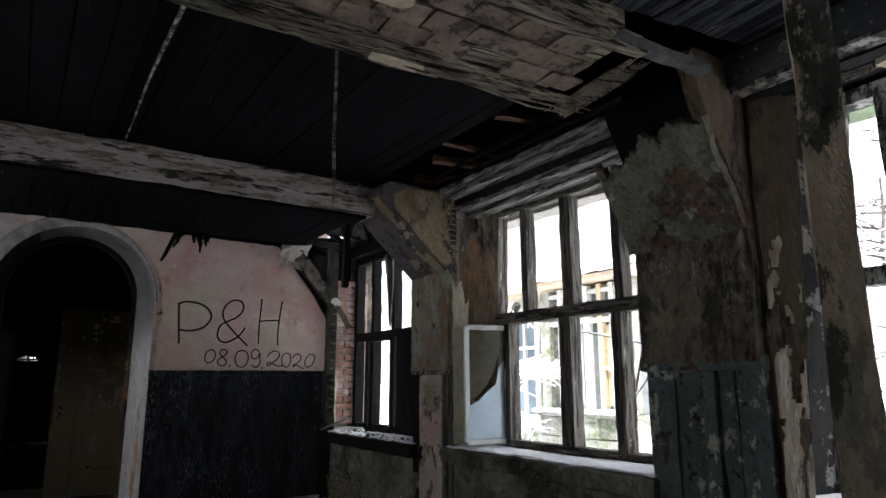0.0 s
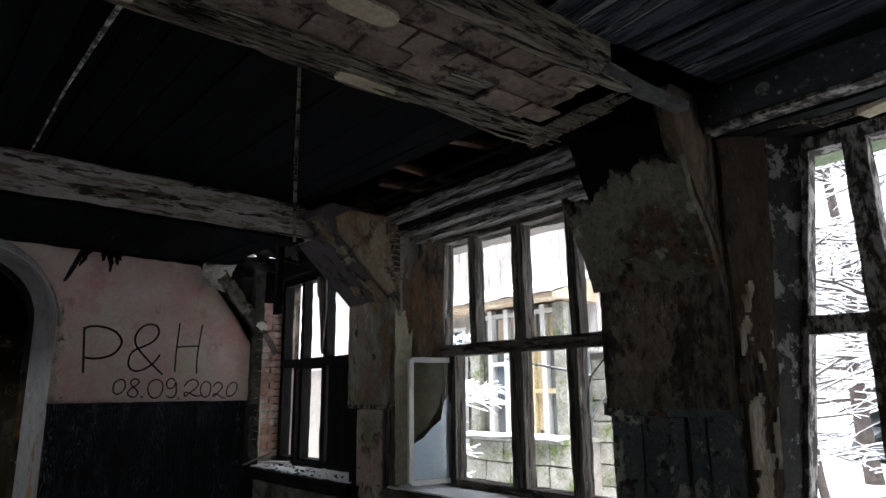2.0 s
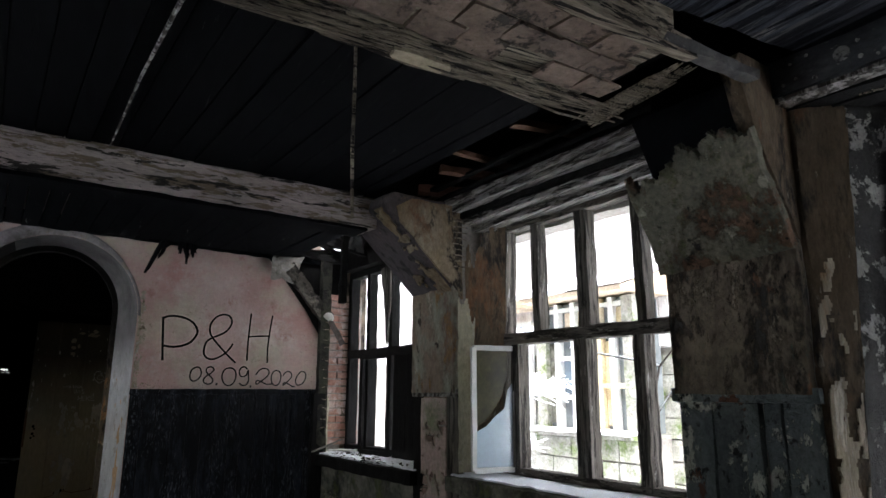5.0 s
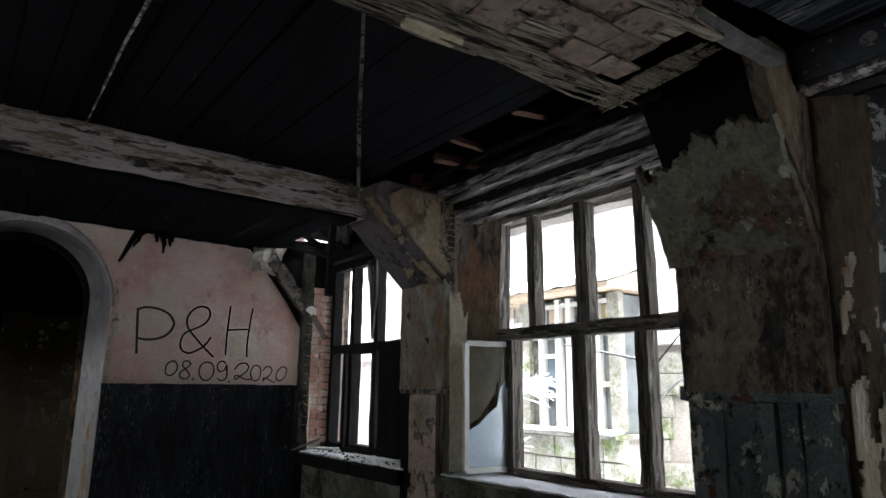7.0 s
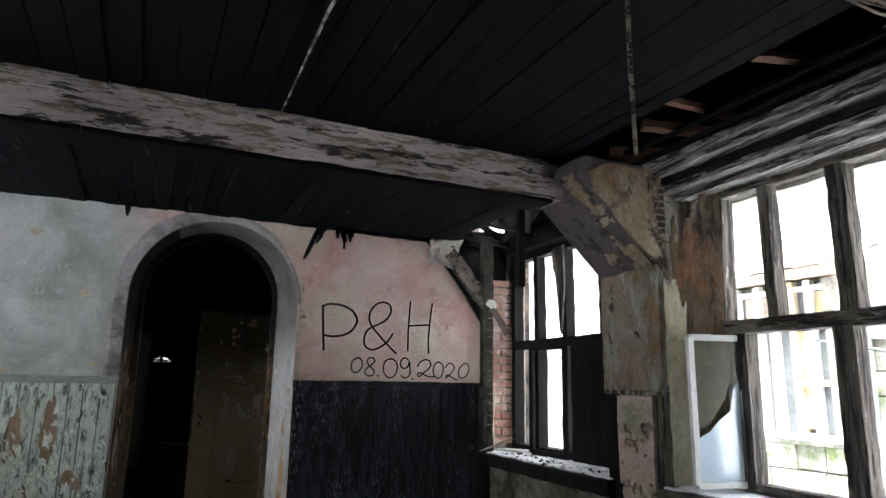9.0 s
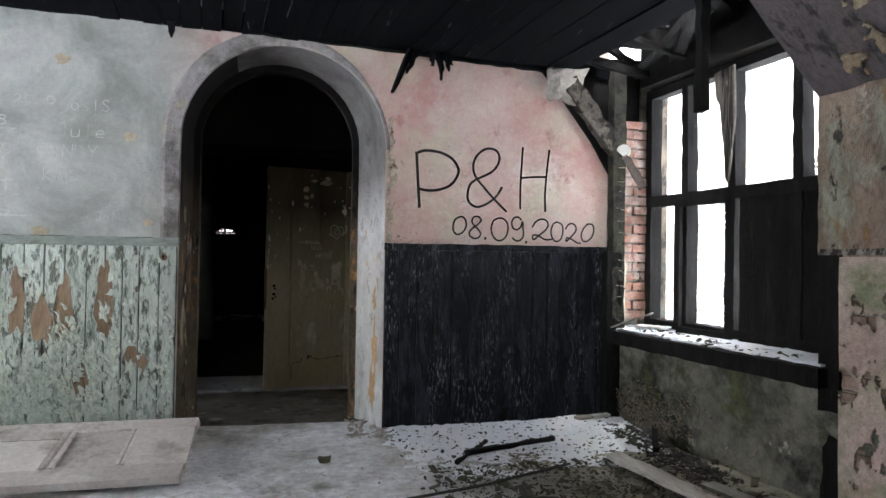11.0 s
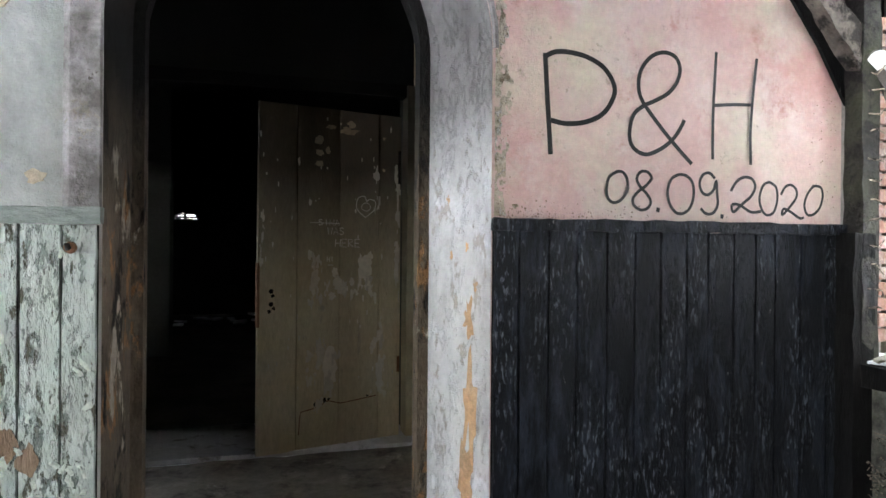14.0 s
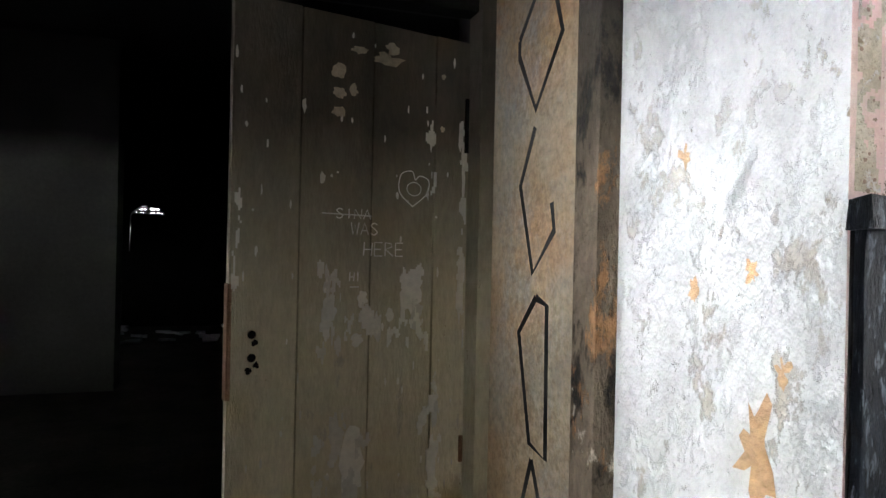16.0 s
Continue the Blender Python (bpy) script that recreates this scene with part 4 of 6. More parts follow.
box(bm, 0.625, 2.36, NORTH - 0.004, NORTH + 0.004, 0.0, 1.29)
part("backing", bm, "soot_shade_black", dado_black)
x = 0.625
while x < 2.32:
    w = random.uniform(0.105, 0.15)
    bm = B()
    rough_beam(bm, (x + w / 2, NORTH - 0.012, 0.0), (x + w / 2, NORTH - 0.012, 1.29), w - 0.008, 0.022, 16, 0.0025, up=(0, 1, 0))
    part("plank", bm, "black_dado", dado_black)
    x += w
bm = B()
rough_beam(bm, (0.62, NORTH - 0.02, 1.31), (2.40, NORTH - 0.02, 1.315), 0.045, 0.05, 30, 0.004)
part("rail", bm, "black_dado", dado_black, "charred rail")
bm = B()
rough_beam(bm, (2.38, NORTH - 0.06, 0), (2.38, NORTH - 0.06, 1.30), 0.12, 0.12, 14, 0.006, up=(0, 1, 0))
part("corner_post", bm, "burnt_frame", dado_black, "charred corner post")

dado_green = thing("wainscot", "pale green board wainscot with paint curling off", "wainscot", None, "", "structure")
bm = B()
box(bm, -4.95, -0.79, NORTH - 0.004, NORTH + 0.004, 0.0, 1.28)
part("backing", bm, "soot_shade_black", dado_green)
x = -0.79
k = 0
while x > -4.9:
    w = random.uniform(0.10, 0.135)
    bm = B()
    rough_beam(bm, (x - w / 2, NORTH - 0.012, 0.0), (x - w / 2, NORTH - 0.012, 1.28), w - 0.009, 0.024 + 0.006 * (k == 0), 12, 0.002, up=(0, 1, 0))
    part("plank", bm, "green_dado", dado_green)
    x -= w
    k += 1
bm = B()
rough_beam(bm, (-4.95, NORTH - 0.03, 1.30), (-0.775, NORTH - 0.03, 1.312), 0.06, 0.055, 40, 0.003)
part("rail", bm, "green_rail", dado_green, "grey-green moulded rail")
flakes = B()
BARE = ((-2.02, 0.72, 1.17, 0.13), (-1.75, 0.70, 1.14, 0.10), (-1.60, 0.64, 0.95, 0.13), (-1.47, 0.62, 1.08, 0.12), (-1.23, 0.66, 1.19, 0.12), (-1.06, 0.50, 0.62, 0.09), (-2.0, 0.30, 0.56, 0.09), (-1.36, 0.30, 0.52, 0.10), (-2.35, 0.6, 1.0, 0.12), (-0.99, 0.46, 0.56, 0.07))
for i in range(1250):
    fx, fz = random.uniform(-2.6, -0.80), abs(random.gauss(0.36, 0.34)) + 0.03
    if noise.noise(Vector((fx * 4, fz * 2.2, 8))) < -0.05 - 0.5 * (fz < 0.55):
        continue
    if fz > 1.22 or (fx > -1.15 and random.random() < 0.75):
        continue
    near = fx > -1.15
    w, h = random.uniform(0.012, 0.03 if near else 0.05), random.uniform(0.025, 0.06 if near else 0.11)
    curl = random.uniform(0.012, 0.05)
    tw = random.uniform(-0.5, 0.5)
    rows_ = []
    for r in range(5):
        t = r / 4
        d = curl * t * t
        half_w = w / 2 * math.sin(math.pi * (0.25 + 0.70 * t))
        px = fx + tw * t * h + random.uniform(-0.2, 0.2) * w
        rows_.append([flakes.verts.new((px + k * half_w * random.uniform(0.6, 1.25), NORTH - 0.027 - d * random.uniform(0.8, 1.2) - 0.25 * half_w * (k == 0), fz + h * t + random.uniform(-0.08, 0.08) * h)) for k in (-1, 0, 1)])
    for p, q in zip(rows_, rows_[1:]):
        for k in (0, 1):
            flakes.faces.new((p[k], p[k + 1], q[k + 1], q[k]))
for i, (cx, z0, z1, w) in enumerate(BARE):
    bm = B()
    edge = []
    for q in range(26):
        a = 6.2832 * q / 26
        r = 0.5 * (1 + 0.34 * noise.noise(Vector((math.cos(a) * 2.2 + i * 5, math.sin(a) * 2.2, i))))
        zz = math.sin(a)
        edge.append((cx + w * r * math.cos(a) * (1 - 0.45 * max(zz, 0)), (z0 + z1) / 2 + (z1 - z0) * r * (zz + 0.12 * math.sin(4 * a + i))))
    prism(bm, edge, NORTH - 0.0285, NORTH - 0.0265)
    part("bare_patch", bm, "bare_wood", dado_green, "bare brown wood where paint fell off")
fl = part("paint_flakes", flakes, "flake_paint", dado_green, "curled flakes of pale green paint")
tagged(fl, kind="stuff")


def stroke(bm, pts, wd, y, axis=0):
    """A flat pen line through points (a, z) on a wall; axis 0 lies along x at y, axis 1 along y at x = y."""
    n = len(pts)
    prev = None
    for i, (a, z) in enumerate(pts):
        a0, z0 = pts[max(i - 1, 0)]
        a1, z1 = pts[min(i + 1, n - 1)]
        L = math.hypot(a1 - a0, z1 - z0) or 1
        nx, nz = -(z1 - z0) / L * wd / 2, (a1 - a0) / L * wd / 2
        pr = [(a + nx, z + nz), (a - nx, z - nz)]
        vs = [bm.verts.new((q[0], y, q[1]) if axis == 0 else (y, q[0], q[1])) for q in pr]
        if prev:
            bm.faces.new((prev[0], prev[1], vs[1], vs[0]))
        prev = vs
    return bm


def curve(*ctrl, n=10):
    """A smooth run of points through the given ones."""
    out = []
    c = [ctrl[0], *ctrl, ctrl[-1]]
    for i in range(1, len(c) - 2):
        for k in range(n):
            t = k / n
            out.append(tuple(0.5 * (2 * c[i][d] + (c[i + 1][d] - c[i - 1][d]) * t + (2 * c[i - 1][d] - 5 * c[i][d] + 4 * c[i + 1][d] - c[i + 2][d]) * t * t + (3 * c[i][d] - c[i - 1][d] - 3 * c[i + 1][d] + c[i + 2][d]) * t ** 3) for d in (0, 1)))
    return out + [tuple(ctrl[-1])]


def ring(cx, cz, rx, rz, a0=0.3, n=24):
    return [(cx + rx * math.sin(a0 + 6.4 * k / n), cz + rz * math.cos(a0 + 6.4 * k / n)) for k in range(n + 1)]


# letters in a unit box
GLYPHS = {
    "P": [[(0.05, 0.0), (0.03, 1.0)], curve((0.0, 0.97), (0.35, 1.0), (0.75, 0.86), (0.98, 0.66), (0.86, 0.47), (0.55, 0.34), (0.08, 0.32))],
    "&": [curve((0.98, 0.0), (0.62, 0.25), (0.3, 0.55), (0.18, 0.8), (0.36, 0.98), (0.68, 0.98), (0.84, 0.8), (0.6, 0.58), (0.2, 0.4), (0.0, 0.2), (0.1, 0.04), (0.4, 0.0), (0.72, 0.12), (0.95, 0.36))],
    "H": [[(0.06, 1.0), (0.0, 0.02)], [(1.0, 0.97), (0.86, 0.0)], [(0.03, 0.47), (0.92, 0.49)]],
    "0": [ring(0.5, 0.5, 0.46, 0.5)],
    "8": [ring(0.55, 0.76, 0.34, 0.24), ring(0.48, 0.27, 0.44, 0.27)],
    "9": [ring(0.45, 0.68, 0.42, 0.32, 1.2), curve((0.88, 0.72), (0.92, 0.4), (0.75, 0.08), (0.4, 0.0), (0.15, 0.12))],
    "2": [curve((0.02, 0.7), (0.2, 0.95), (0.55, 1.0), (0.75, 0.78), (0.55, 0.42), (0.05, 0.02), (0.45, 0.08), (1.0, 0.02))],
    ".": [ring(0.5, 0.5, 0.3, 0.3)],
    "L": [[(0.1, 1), (0.0, 0.05), (1, 0.0)]], "o": [ring(0.5, 0.3, 0.4, 0.3)], "s": [curve((0.9, 0.55), (0.3, 0.6), (0.3, 0.35), (0.8, 0.25), (0.7, 0.02), (0.05, 0.05))],
    "t": [[(0.5, 1.0), (0.45, 0.0)], [(0.0, 0.65), (1.0, 0.68)]], "S": [curve((0.9, 0.85), (0.5, 1.0), (0.1, 0.78), (0.5, 0.52), (0.9, 0.25), (0.5, 0.0), (0.05, 0.12))],
    "I": [[(0.5, 1), (0.5, 0)]], "N": [[(0, 0), (0.05, 1), (0.9, 0), (1, 1)]], "A": [[(0, 0), (0.5, 1), (1, 0)], [(0.2, 0.35), (0.8, 0.35)]],
    "W": [[(0, 1), (0.25, 0), (0.5, 0.8), (0.75, 0), (1, 1)]], "E": [[(0.9, 1), (0, 1), (0, 0), (0.9, 0)], [(0, 0.5), (0.75, 0.5)]], "R": [[(0, 0), (0, 1), (0.7, 0.95), (0.8, 0.7), (0.05, 0.5), (0.95, 0)]],
    "J": [curve((0.1, 1), (0.7, 1), (0.65, 0.2), (0.3, 0.0), (0.0, 0.2))], "C": [curve((0.95, 0.85), (0.5, 1), (0.05, 0.5), (0.5, 0), (1, 0.12))], "D": [[(0, 0), (0, 1), (0.7, 0.85), (0.95, 0.5), (0.7, 0.1), (0, 0)]],
    "Y": [[(0, 1), (0.5, 0.5), (1, 1)], [(0.5, 0.5), (0.4, 0)]], "i": [[(0.5, 0.6), (0.5, 0)]], "u": [curve((0.1, 0.6), (0.1, 0.1), (0.5, 0), (0.85, 0.15), (0.9, 0.6))], "l": [[(0.5, 1), (0.5, 0)]], "e": [curve((0.1, 0.3), (0.85, 0.35), (0.6, 0.62), (0.15, 0.45), (0.2, 0.08), (0.9, 0.08))],
    "a": [ring(0.4, 0.3, 0.36, 0.28), [(0.8, 0.6), (0.85, 0)]], "G": [curve((0.9, 0.85), (0.4, 1), (0.05, 0.5), (0.4, 0), (0.95, 0.2)), [(0.95, 0.45), (0.6, 0.45)]], "1": [[(0.2, 0.75), (0.6, 1), (0.6, 0)]], "K": [[(0, 0), (0, 1)], [(0.9, 1), (0.05, 0.45), (1, 0)]], "M": [[(0, 0), (0.05, 1), (0.5, 0.3), (0.95, 1), (1, 0)]],
}


def write(parent, text, x0, z0, w, h, wd, y, material, gap=0.25, axis=0, mirror=1):
    """Hand-drawn characters, each a part of its own."""
    for ch in text:
        if ch != " ":
            bm = B()
            for s in GLYPHS[ch]:
                stroke(bm, [(x0 + mirror * p * w, z0 + q * h) for p, q in s], wd, y, axis)
            part("letter", bm, material, parent)
        x0 += mirror * w * (1 + gap)


graf = thing("graffiti", "black marker letters P&H above the date 08.09.2020 on pink plaster", "graffiti", None, "", "structure")
PEN = NORTH - 0.004


def letter(wd, *strokes):
    """One hand-drawn character on the pink plaster."""
    bm = B()
    for s in strokes:
        stroke(bm, curve(*s, n=6), wd, PEN)
    part("letter", bm, "ink", graf)


letter(0.021, ((0.845, 2.012), (0.854, 1.87), (0.863, 1.74), (0.873, 1.60)), ((0.842, 1.996), (0.89, 2.02), (0.956, 2.024), (1.04, 2.01), (1.117, 1.97), (1.163, 1.90), (1.153, 1.84), (1.105, 1.777), (1.027, 1.741), (0.94, 1.73), (0.873, 1.74)))
letter(0.018, ((1.545, 1.59), (1.463, 1.666), (1.378, 1.753), (1.297, 1.849), (1.278, 1.918), (1.293, 1.986), (1.343, 2.043), (1.404, 2.064), (1.459, 2.048), (1.482, 1.999), (1.467, 1.941), (1.424, 1.89), (1.359, 1.853), (1.309, 1.83), (1.26, 1.793), (1.239, 1.732), (1.241, 1.672), (1.272, 1.634), (1.326, 1.622), (1.398, 1.653), (1.452, 1.696), (1.484, 1.738), (1.506, 1.78)))
letter(0.015, ((1.667, 2.09), (1.66, 1.96), (1.653, 1.82), (1.652, 1.68), (1.653, 1.615)), ((1.883, 2.08), (1.868, 1.957), (1.857, 1.834), (1.851, 1.729), (1.855, 1.60)), ((1.654, 1.853), (1.75, 1.863), (1.86, 1.869)))
letter(0.0135, ((1.185, 1.545), (1.143, 1.519), (1.13, 1.469), (1.137, 1.43), (1.165, 1.411), (1.20, 1.425), (1.228, 1.466), (1.227, 1.512), (1.206, 1.541), (1.172, 1.542)))
letter(0.0135, ((1.349, 1.52), (1.327, 1.546), (1.291, 1.545), (1.274, 1.514), (1.292, 1.481), (1.321, 1.455), (1.342, 1.422), (1.328, 1.392), (1.293, 1.384), (1.261, 1.403), (1.257, 1.433), (1.285, 1.464), (1.32, 1.489), (1.35, 1.522)))
letter(0.020, ((1.370, 1.388), (1.379, 1.386), (1.387, 1.384)))
letter(0.0135, ((1.479, 1.541), (1.443, 1.52), (1.425, 1.465), (1.437, 1.412), (1.466, 1.378), (1.503, 1.373), (1.54, 1.401), (1.557, 1.456), (1.549, 1.51), (1.516, 1.539), (1.475, 1.541)))
letter(0.0135, ((1.665, 1.531), (1.638, 1.554), (1.605, 1.546), (1.587, 1.511), (1.598, 1.471), (1.628, 1.458), (1.658, 1.479), (1.673, 1.521), (1.677, 1.473), (1.681, 1.418), (1.659, 1.38), (1.622, 1.375), (1.593, 1.397)))
letter(0.020, ((1.696, 1.366), (1.704, 1.365), (1.712, 1.362)))
letter(0.0135, ((1.75, 1.478), (1.779, 1.521), (1.821, 1.543), (1.864, 1.535), (1.88, 1.50), (1.857, 1.458), (1.811, 1.422), (1.765, 1.386), (1.757, 1.417), (1.796, 1.418), (1.858, 1.388), (1.915, 1.392)))
letter(0.0125, ((1.96, 1.527), (1.923, 1.509), (1.904, 1.452), (1.916, 1.403), (1.944, 1.376), (1.983, 1.391), (2.002, 1.448), (1.994, 1.504), (1.955, 1.527)))
letter(0.0125, ((2.022, 1.47), (2.045, 1.506), (2.077, 1.517), (2.105, 1.50), (2.11, 1.465), (2.078, 1.422), (2.031, 1.378), (2.038, 1.406), (2.079, 1.393), (2.127, 1.366), (2.153, 1.370)))
letter(0.0125, ((2.21, 1.52), (2.174, 1.481), (2.155, 1.431), (2.167, 1.388), (2.20, 1.382), (2.24, 1.412), (2.26, 1.469), (2.247, 1.512), (2.20, 1.517)))

scr = thing("scratched_writing", "faint pale scratched names and dates on grey plaster", "graffiti", None, "", "structure")
for text, x0, z0, w, h in (("LosIS", -1.53, 2.17, 0.05, 0.075), ("Jule", -1.54, 1.99, 0.06, 0.085), ("CINDY", -1.66, 1.85, 0.06, 0.09), ("KaE", -1.62, 1.69, 0.06, 0.09), ("Lost", -2.15, 1.61, 0.075, 0.12), ("aGes", -2.18, 1.47, 0.08, 0.09),
                           ("JAN", -1.30, 1.44, 0.04, 0.06), ("2018", -2.08, 2.05, 0.05, 0.06), ("2019", -2.05, 1.86, 0.05, 0.07), ("2010", -1.80, 2.20, 0.05, 0.05)):
    write(scr, text, x0, z0, w, h, 0.006, NORTH - 0.003, "chalk")
for x0, x1, z in ((-2.25, -1.75, 1.595), (-2.2, -1.68, 1.46), (-2.1, -1.78, 2.02)):
    bm = B()
    stroke(bm, [(x0, z), (x1, z + 0.005)], 0.007, NORTH - 0.003)
    part("underline", bm, "chalk", scr)
for cx, cz, r in ((-1.52, 2.50, 0.045), (-1.10, 2.01, 0.04), (-1.63, 1.36, 0.05), (-0.98, 1.44, 0.03)):
    bm = B()
    prism(bm, [(cx + r * (1 + 0.3 * math.sin(5 * a)) * math.cos(a), cz + r * 0.8 * (1 + 0.25 * math.cos(3 * a)) * math.sin(a)) for a in [k * 0.4488 for k in range(14)]], NORTH - 0.005, NORTH - 0.001)
    part("plaster_scar", bm, "cream_patch", scr, "pale scar in the plaster")

dood = thing("graffiti", "black marker scrawl of crossed lines on the stained post", "graffiti", WALL, "", "structure")
for pts in (((2.10, 1.97), (2.15, 1.88), (2.20, 1.80)), ((2.31, 1.94), (2.26, 1.87), (2.20, 1.80)), ((2.13, 1.80), (2.18, 1.785), (2.26, 1.79)), ((2.20, 1.79), (2.17, 1.70), (2.14, 1.62), (2.24, 1.62), (2.20, 1.79)), ((2.27, 1.76), (2.30, 1.70), (2.29, 1.64)), ((2.09, 1.55), (2.12, 1.57), (2.15, 1.54), (2.19, 1.57), (2.22, 1.54), (2.28, 1.56))):
    bm = B()
    stroke(bm, list(pts), 0.012, 0.050)
    part("scrawl", bm, "ink", dood)

spots = B()
for k in range(620):
    if k < 360:
        x, z = 0.64 + abs(random.gauss(0, 0.42)), 1.335 + abs(random.gauss(0, 0.030))
    elif k < 520:
        x, z = 0.635 + abs(random.gauss(0, 0.03)), random.uniform(1.33, 2.3)
    else:
        x, z = random.gauss(2.28, 0.05), random.uniform(1.4, 2.0)
    if x > 2.35 or z > 2.0 and x < 0.69:
        continue
    r = 0.001 + 0.0032 * random.random() ** 4
    m = [spots.verts.new((x + r * random.uniform(0.6, 1.4) * math.cos(1.047 * q), NORTH - 0.0025, z + r * random.uniform(0.6, 1.4) * math.sin(1.047 * q))) for q in range(6)]
    spots.faces.new(m)
tagged(new("mould_spots", mesh_of("mould_spots", spots, "mould")), "brown mould specks on pink plaster above the rail", "mould", "", "stuff")

part("plaster_edge", slab_grid(B(), (0.632, NORTH - 0.001, 1.345), (0.632, NORTH - 0.001, 2.25), (0.735, NORTH - 0.001, 2.25), (0.735, NORTH - 0.001, 1.345), 150, 20, 0.005,
     lambda a, b: noise.noise(Vector((a * 9, b * 2, 3))) + 0.5 * noise.noise(Vector((a * 34, b * 5, 1))) > -0.25 + 0.85 * b, 0.002), "crumbled_edge", graf, "crumbled ochre plaster edge beside the arch")

pier = thing("brick_pier", "bare red brick pier between plaster and burnt window", "pier", None, "", "structure")
bm = B()
box(bm, 2.38, 2.86, NORTH + 0.035, NORTH + 0.36, -0.03, 2.33, None, 0.01)
part("mortar_bed", bm, "mortar", pier)
bm = B()
box(bm, 2.38, 2.86, NORTH + 0.03, NORTH + 0.36, 2.335, 2.84, None, 0.01)
part("burnt_top", bm, "soot_shade_black", pier, "charred top of the pier")
brick_me = []
for L in (0.235, 0.115):
    bm = B()
    box(bm, 0, L, -0.035, 0.02, 0, 0.062, None, 0.003)
    brick_me.append(mesh_of("brick", bm, "brick"))
for c in range(21):
    z = 0.78 + 0.075 * c
    xs = [(2.475, 0), (2.72, 1)] if c % 2 == 0 else [(2.475, 1), (2.60, 0)]
    for bx, kind in xs:
        part("brick", brick_me[kind], None, pier, "", pose(bx, NORTH + 0.03 + random.uniform(-0.008, 0.006), z, random.uniform(-1, 1), 0, random.uniform(-2, 2)))

burnt_corner = thing("burnt_timbers", "charred timbers and a sawn log in the burnt-out corner", "timber", None)
bm = B()
prism(bm, [(1.70, 2.79), (1.86, 2.62), (2.05, 2.38), (2.22, 2.16), (2.33, 1.98), (2.38, 1.9), (2.38, 2.82)], NORTH - 0.02, NORTH - 0.002)
part("soot_board", bm, "burnt_frame", burnt_corner)
bm = B()
rough_beam(bm, (1.90, 7.10, 2.74), (2.45, 7.08, 2.04), 0.13, 0.08, 16, 0.010, up=(0, 1, 0))
part("brace", bm, "soot_reveal_brace", burnt_corner, "weathered diagonal brace")
bm = B()
tube(bm, [(2.47, 7.12, 2.11), (2.44, 7.02, 2.075)], [0.056, 0.058], 16)
part("log", bm, "bark", burnt_corner, "round log stub")
bm = B()
tube(bm, [(2.44, 7.0195, 2.0748), (2.439, 7.0165, 2.0738)], [0.056, 0.055], 16)
part("sawn_end", bm, "white_frame", burnt_corner, "pale sawn end of the log")
bm = B()
tube(bm, [(2.455, 7.09, 0.73), (2.45, 7.085, 1.0), (2.455, 7.09, 1.2), (2.45, 7.10, 1.32)], [0.045, 0.05, 0.045, 0.02], 10)
part("plaster_edge", jag(bm, 0.015), "post_cream", burnt_corner, "mossy cream plaster edge")
bm = B()
rough_beam(bm, (2.415, 7.08, 0.72), (2.415, 7.08, 2.75), 0.10, 0.10, 20, 0.006, up=(0, 1, 0))
part("corner_timber", bm, "mossy_timber", burnt_corner, "rotten green timber")
bm = B()
rough_beam(bm, (2.46, 7.04, 2.05), (2.60, 7.0, 1.80), 0.04, 0.06, 8, 0.006)
part("splintered_lath", bm, "bark", burnt_corner)
bm = B()
box(bm, 1.84, 2.12, 7.05, 7.13, 2.43, 2.69, None, 0.02)
bmesh.ops.subdivide_edges(bm, edges=bm.edges[:], cuts=7, use_grid_fill=True)
for v in bm.verts:
    v.co += noise.noise_vector(v.co * 23) * 0.022
part("plaster_lump", jag(bm, 0.05), "mortar", burnt_corner, "hanging lump of pale plaster")
for k in range(12):
    z = 0.95 + 0.1 * k
    bm = B()
    tube(bm, [(2.38, 7.06, z), (2.43, 7.0 - 0.02 * math.sin(k * 2.1), z + random.uniform(-0.03, 0.03)), (2.47, 7.01, z + random.uniform(-0.05, 0.02))], [0.004, 0.004, 0.003], 5)
    part("lath_wire", bm, "reed", burnt_corner)
for a, b, w in (((2.05, 5.3, 2.78), (2.75, 6.9, 2.72), 0.07), ((2.3, 5.6, 2.83), (2.6, 7.1, 2.70), 0.06), ((1.7, 6.4, 2.82), (2.9, 6.6, 2.66), 0.05), ((1.95, 6.9, 2.75), (2.9, 7.0, 2.62), 0.06), ((1.3, 6.0, 2.79), (2.3, 6.2, 2.76), 0.03), ((2.0, 5.7, 2.90), (2.9, 6.2, 2.85), 0.09), ((2.1, 6.75, 2.86), (3.0, 6.6, 2.80), 0.12), ((2.05, 6.0, 2.92), (2.2, 7.1, 2.86), 0.10), ((2.6, 6.0, 2.9), (2.75, 7.1, 2.74), 0.10), ((2.15, 7.0, 2.95), (2.75, 7.12, 2.66), 0.05), ((2.3, 6.3, 2.98), (2.42, 7.12, 2.93), 0.06)):
    bm = B()
    rough_beam(bm, a, b, w, w, 10, 0.008)
    part("charred_lath", bm, "burnt_frame", burnt_corner)
bm = B()
rough_beam(bm, (2.08, 5.51, 2.80), (2.07, 5.49, 2.03), 0.05, 0.06, 10, 0.006, up=(0, 1, 0))
part("hanging_stump", bm, "burnt_frame", burnt_corner, "charred hanging stump")
for x, ln, lean in ((0.84, 0.20, -0.10), (0.80, 0.34, -0.16), (0.98, 0.22, 0.02), (1.02, 0.15, 0.03), (0.93, 0.12, 0.0), (-0.84, 0.13, 0.0), (1.05, 0.10, 0.02)):
    bm = B()
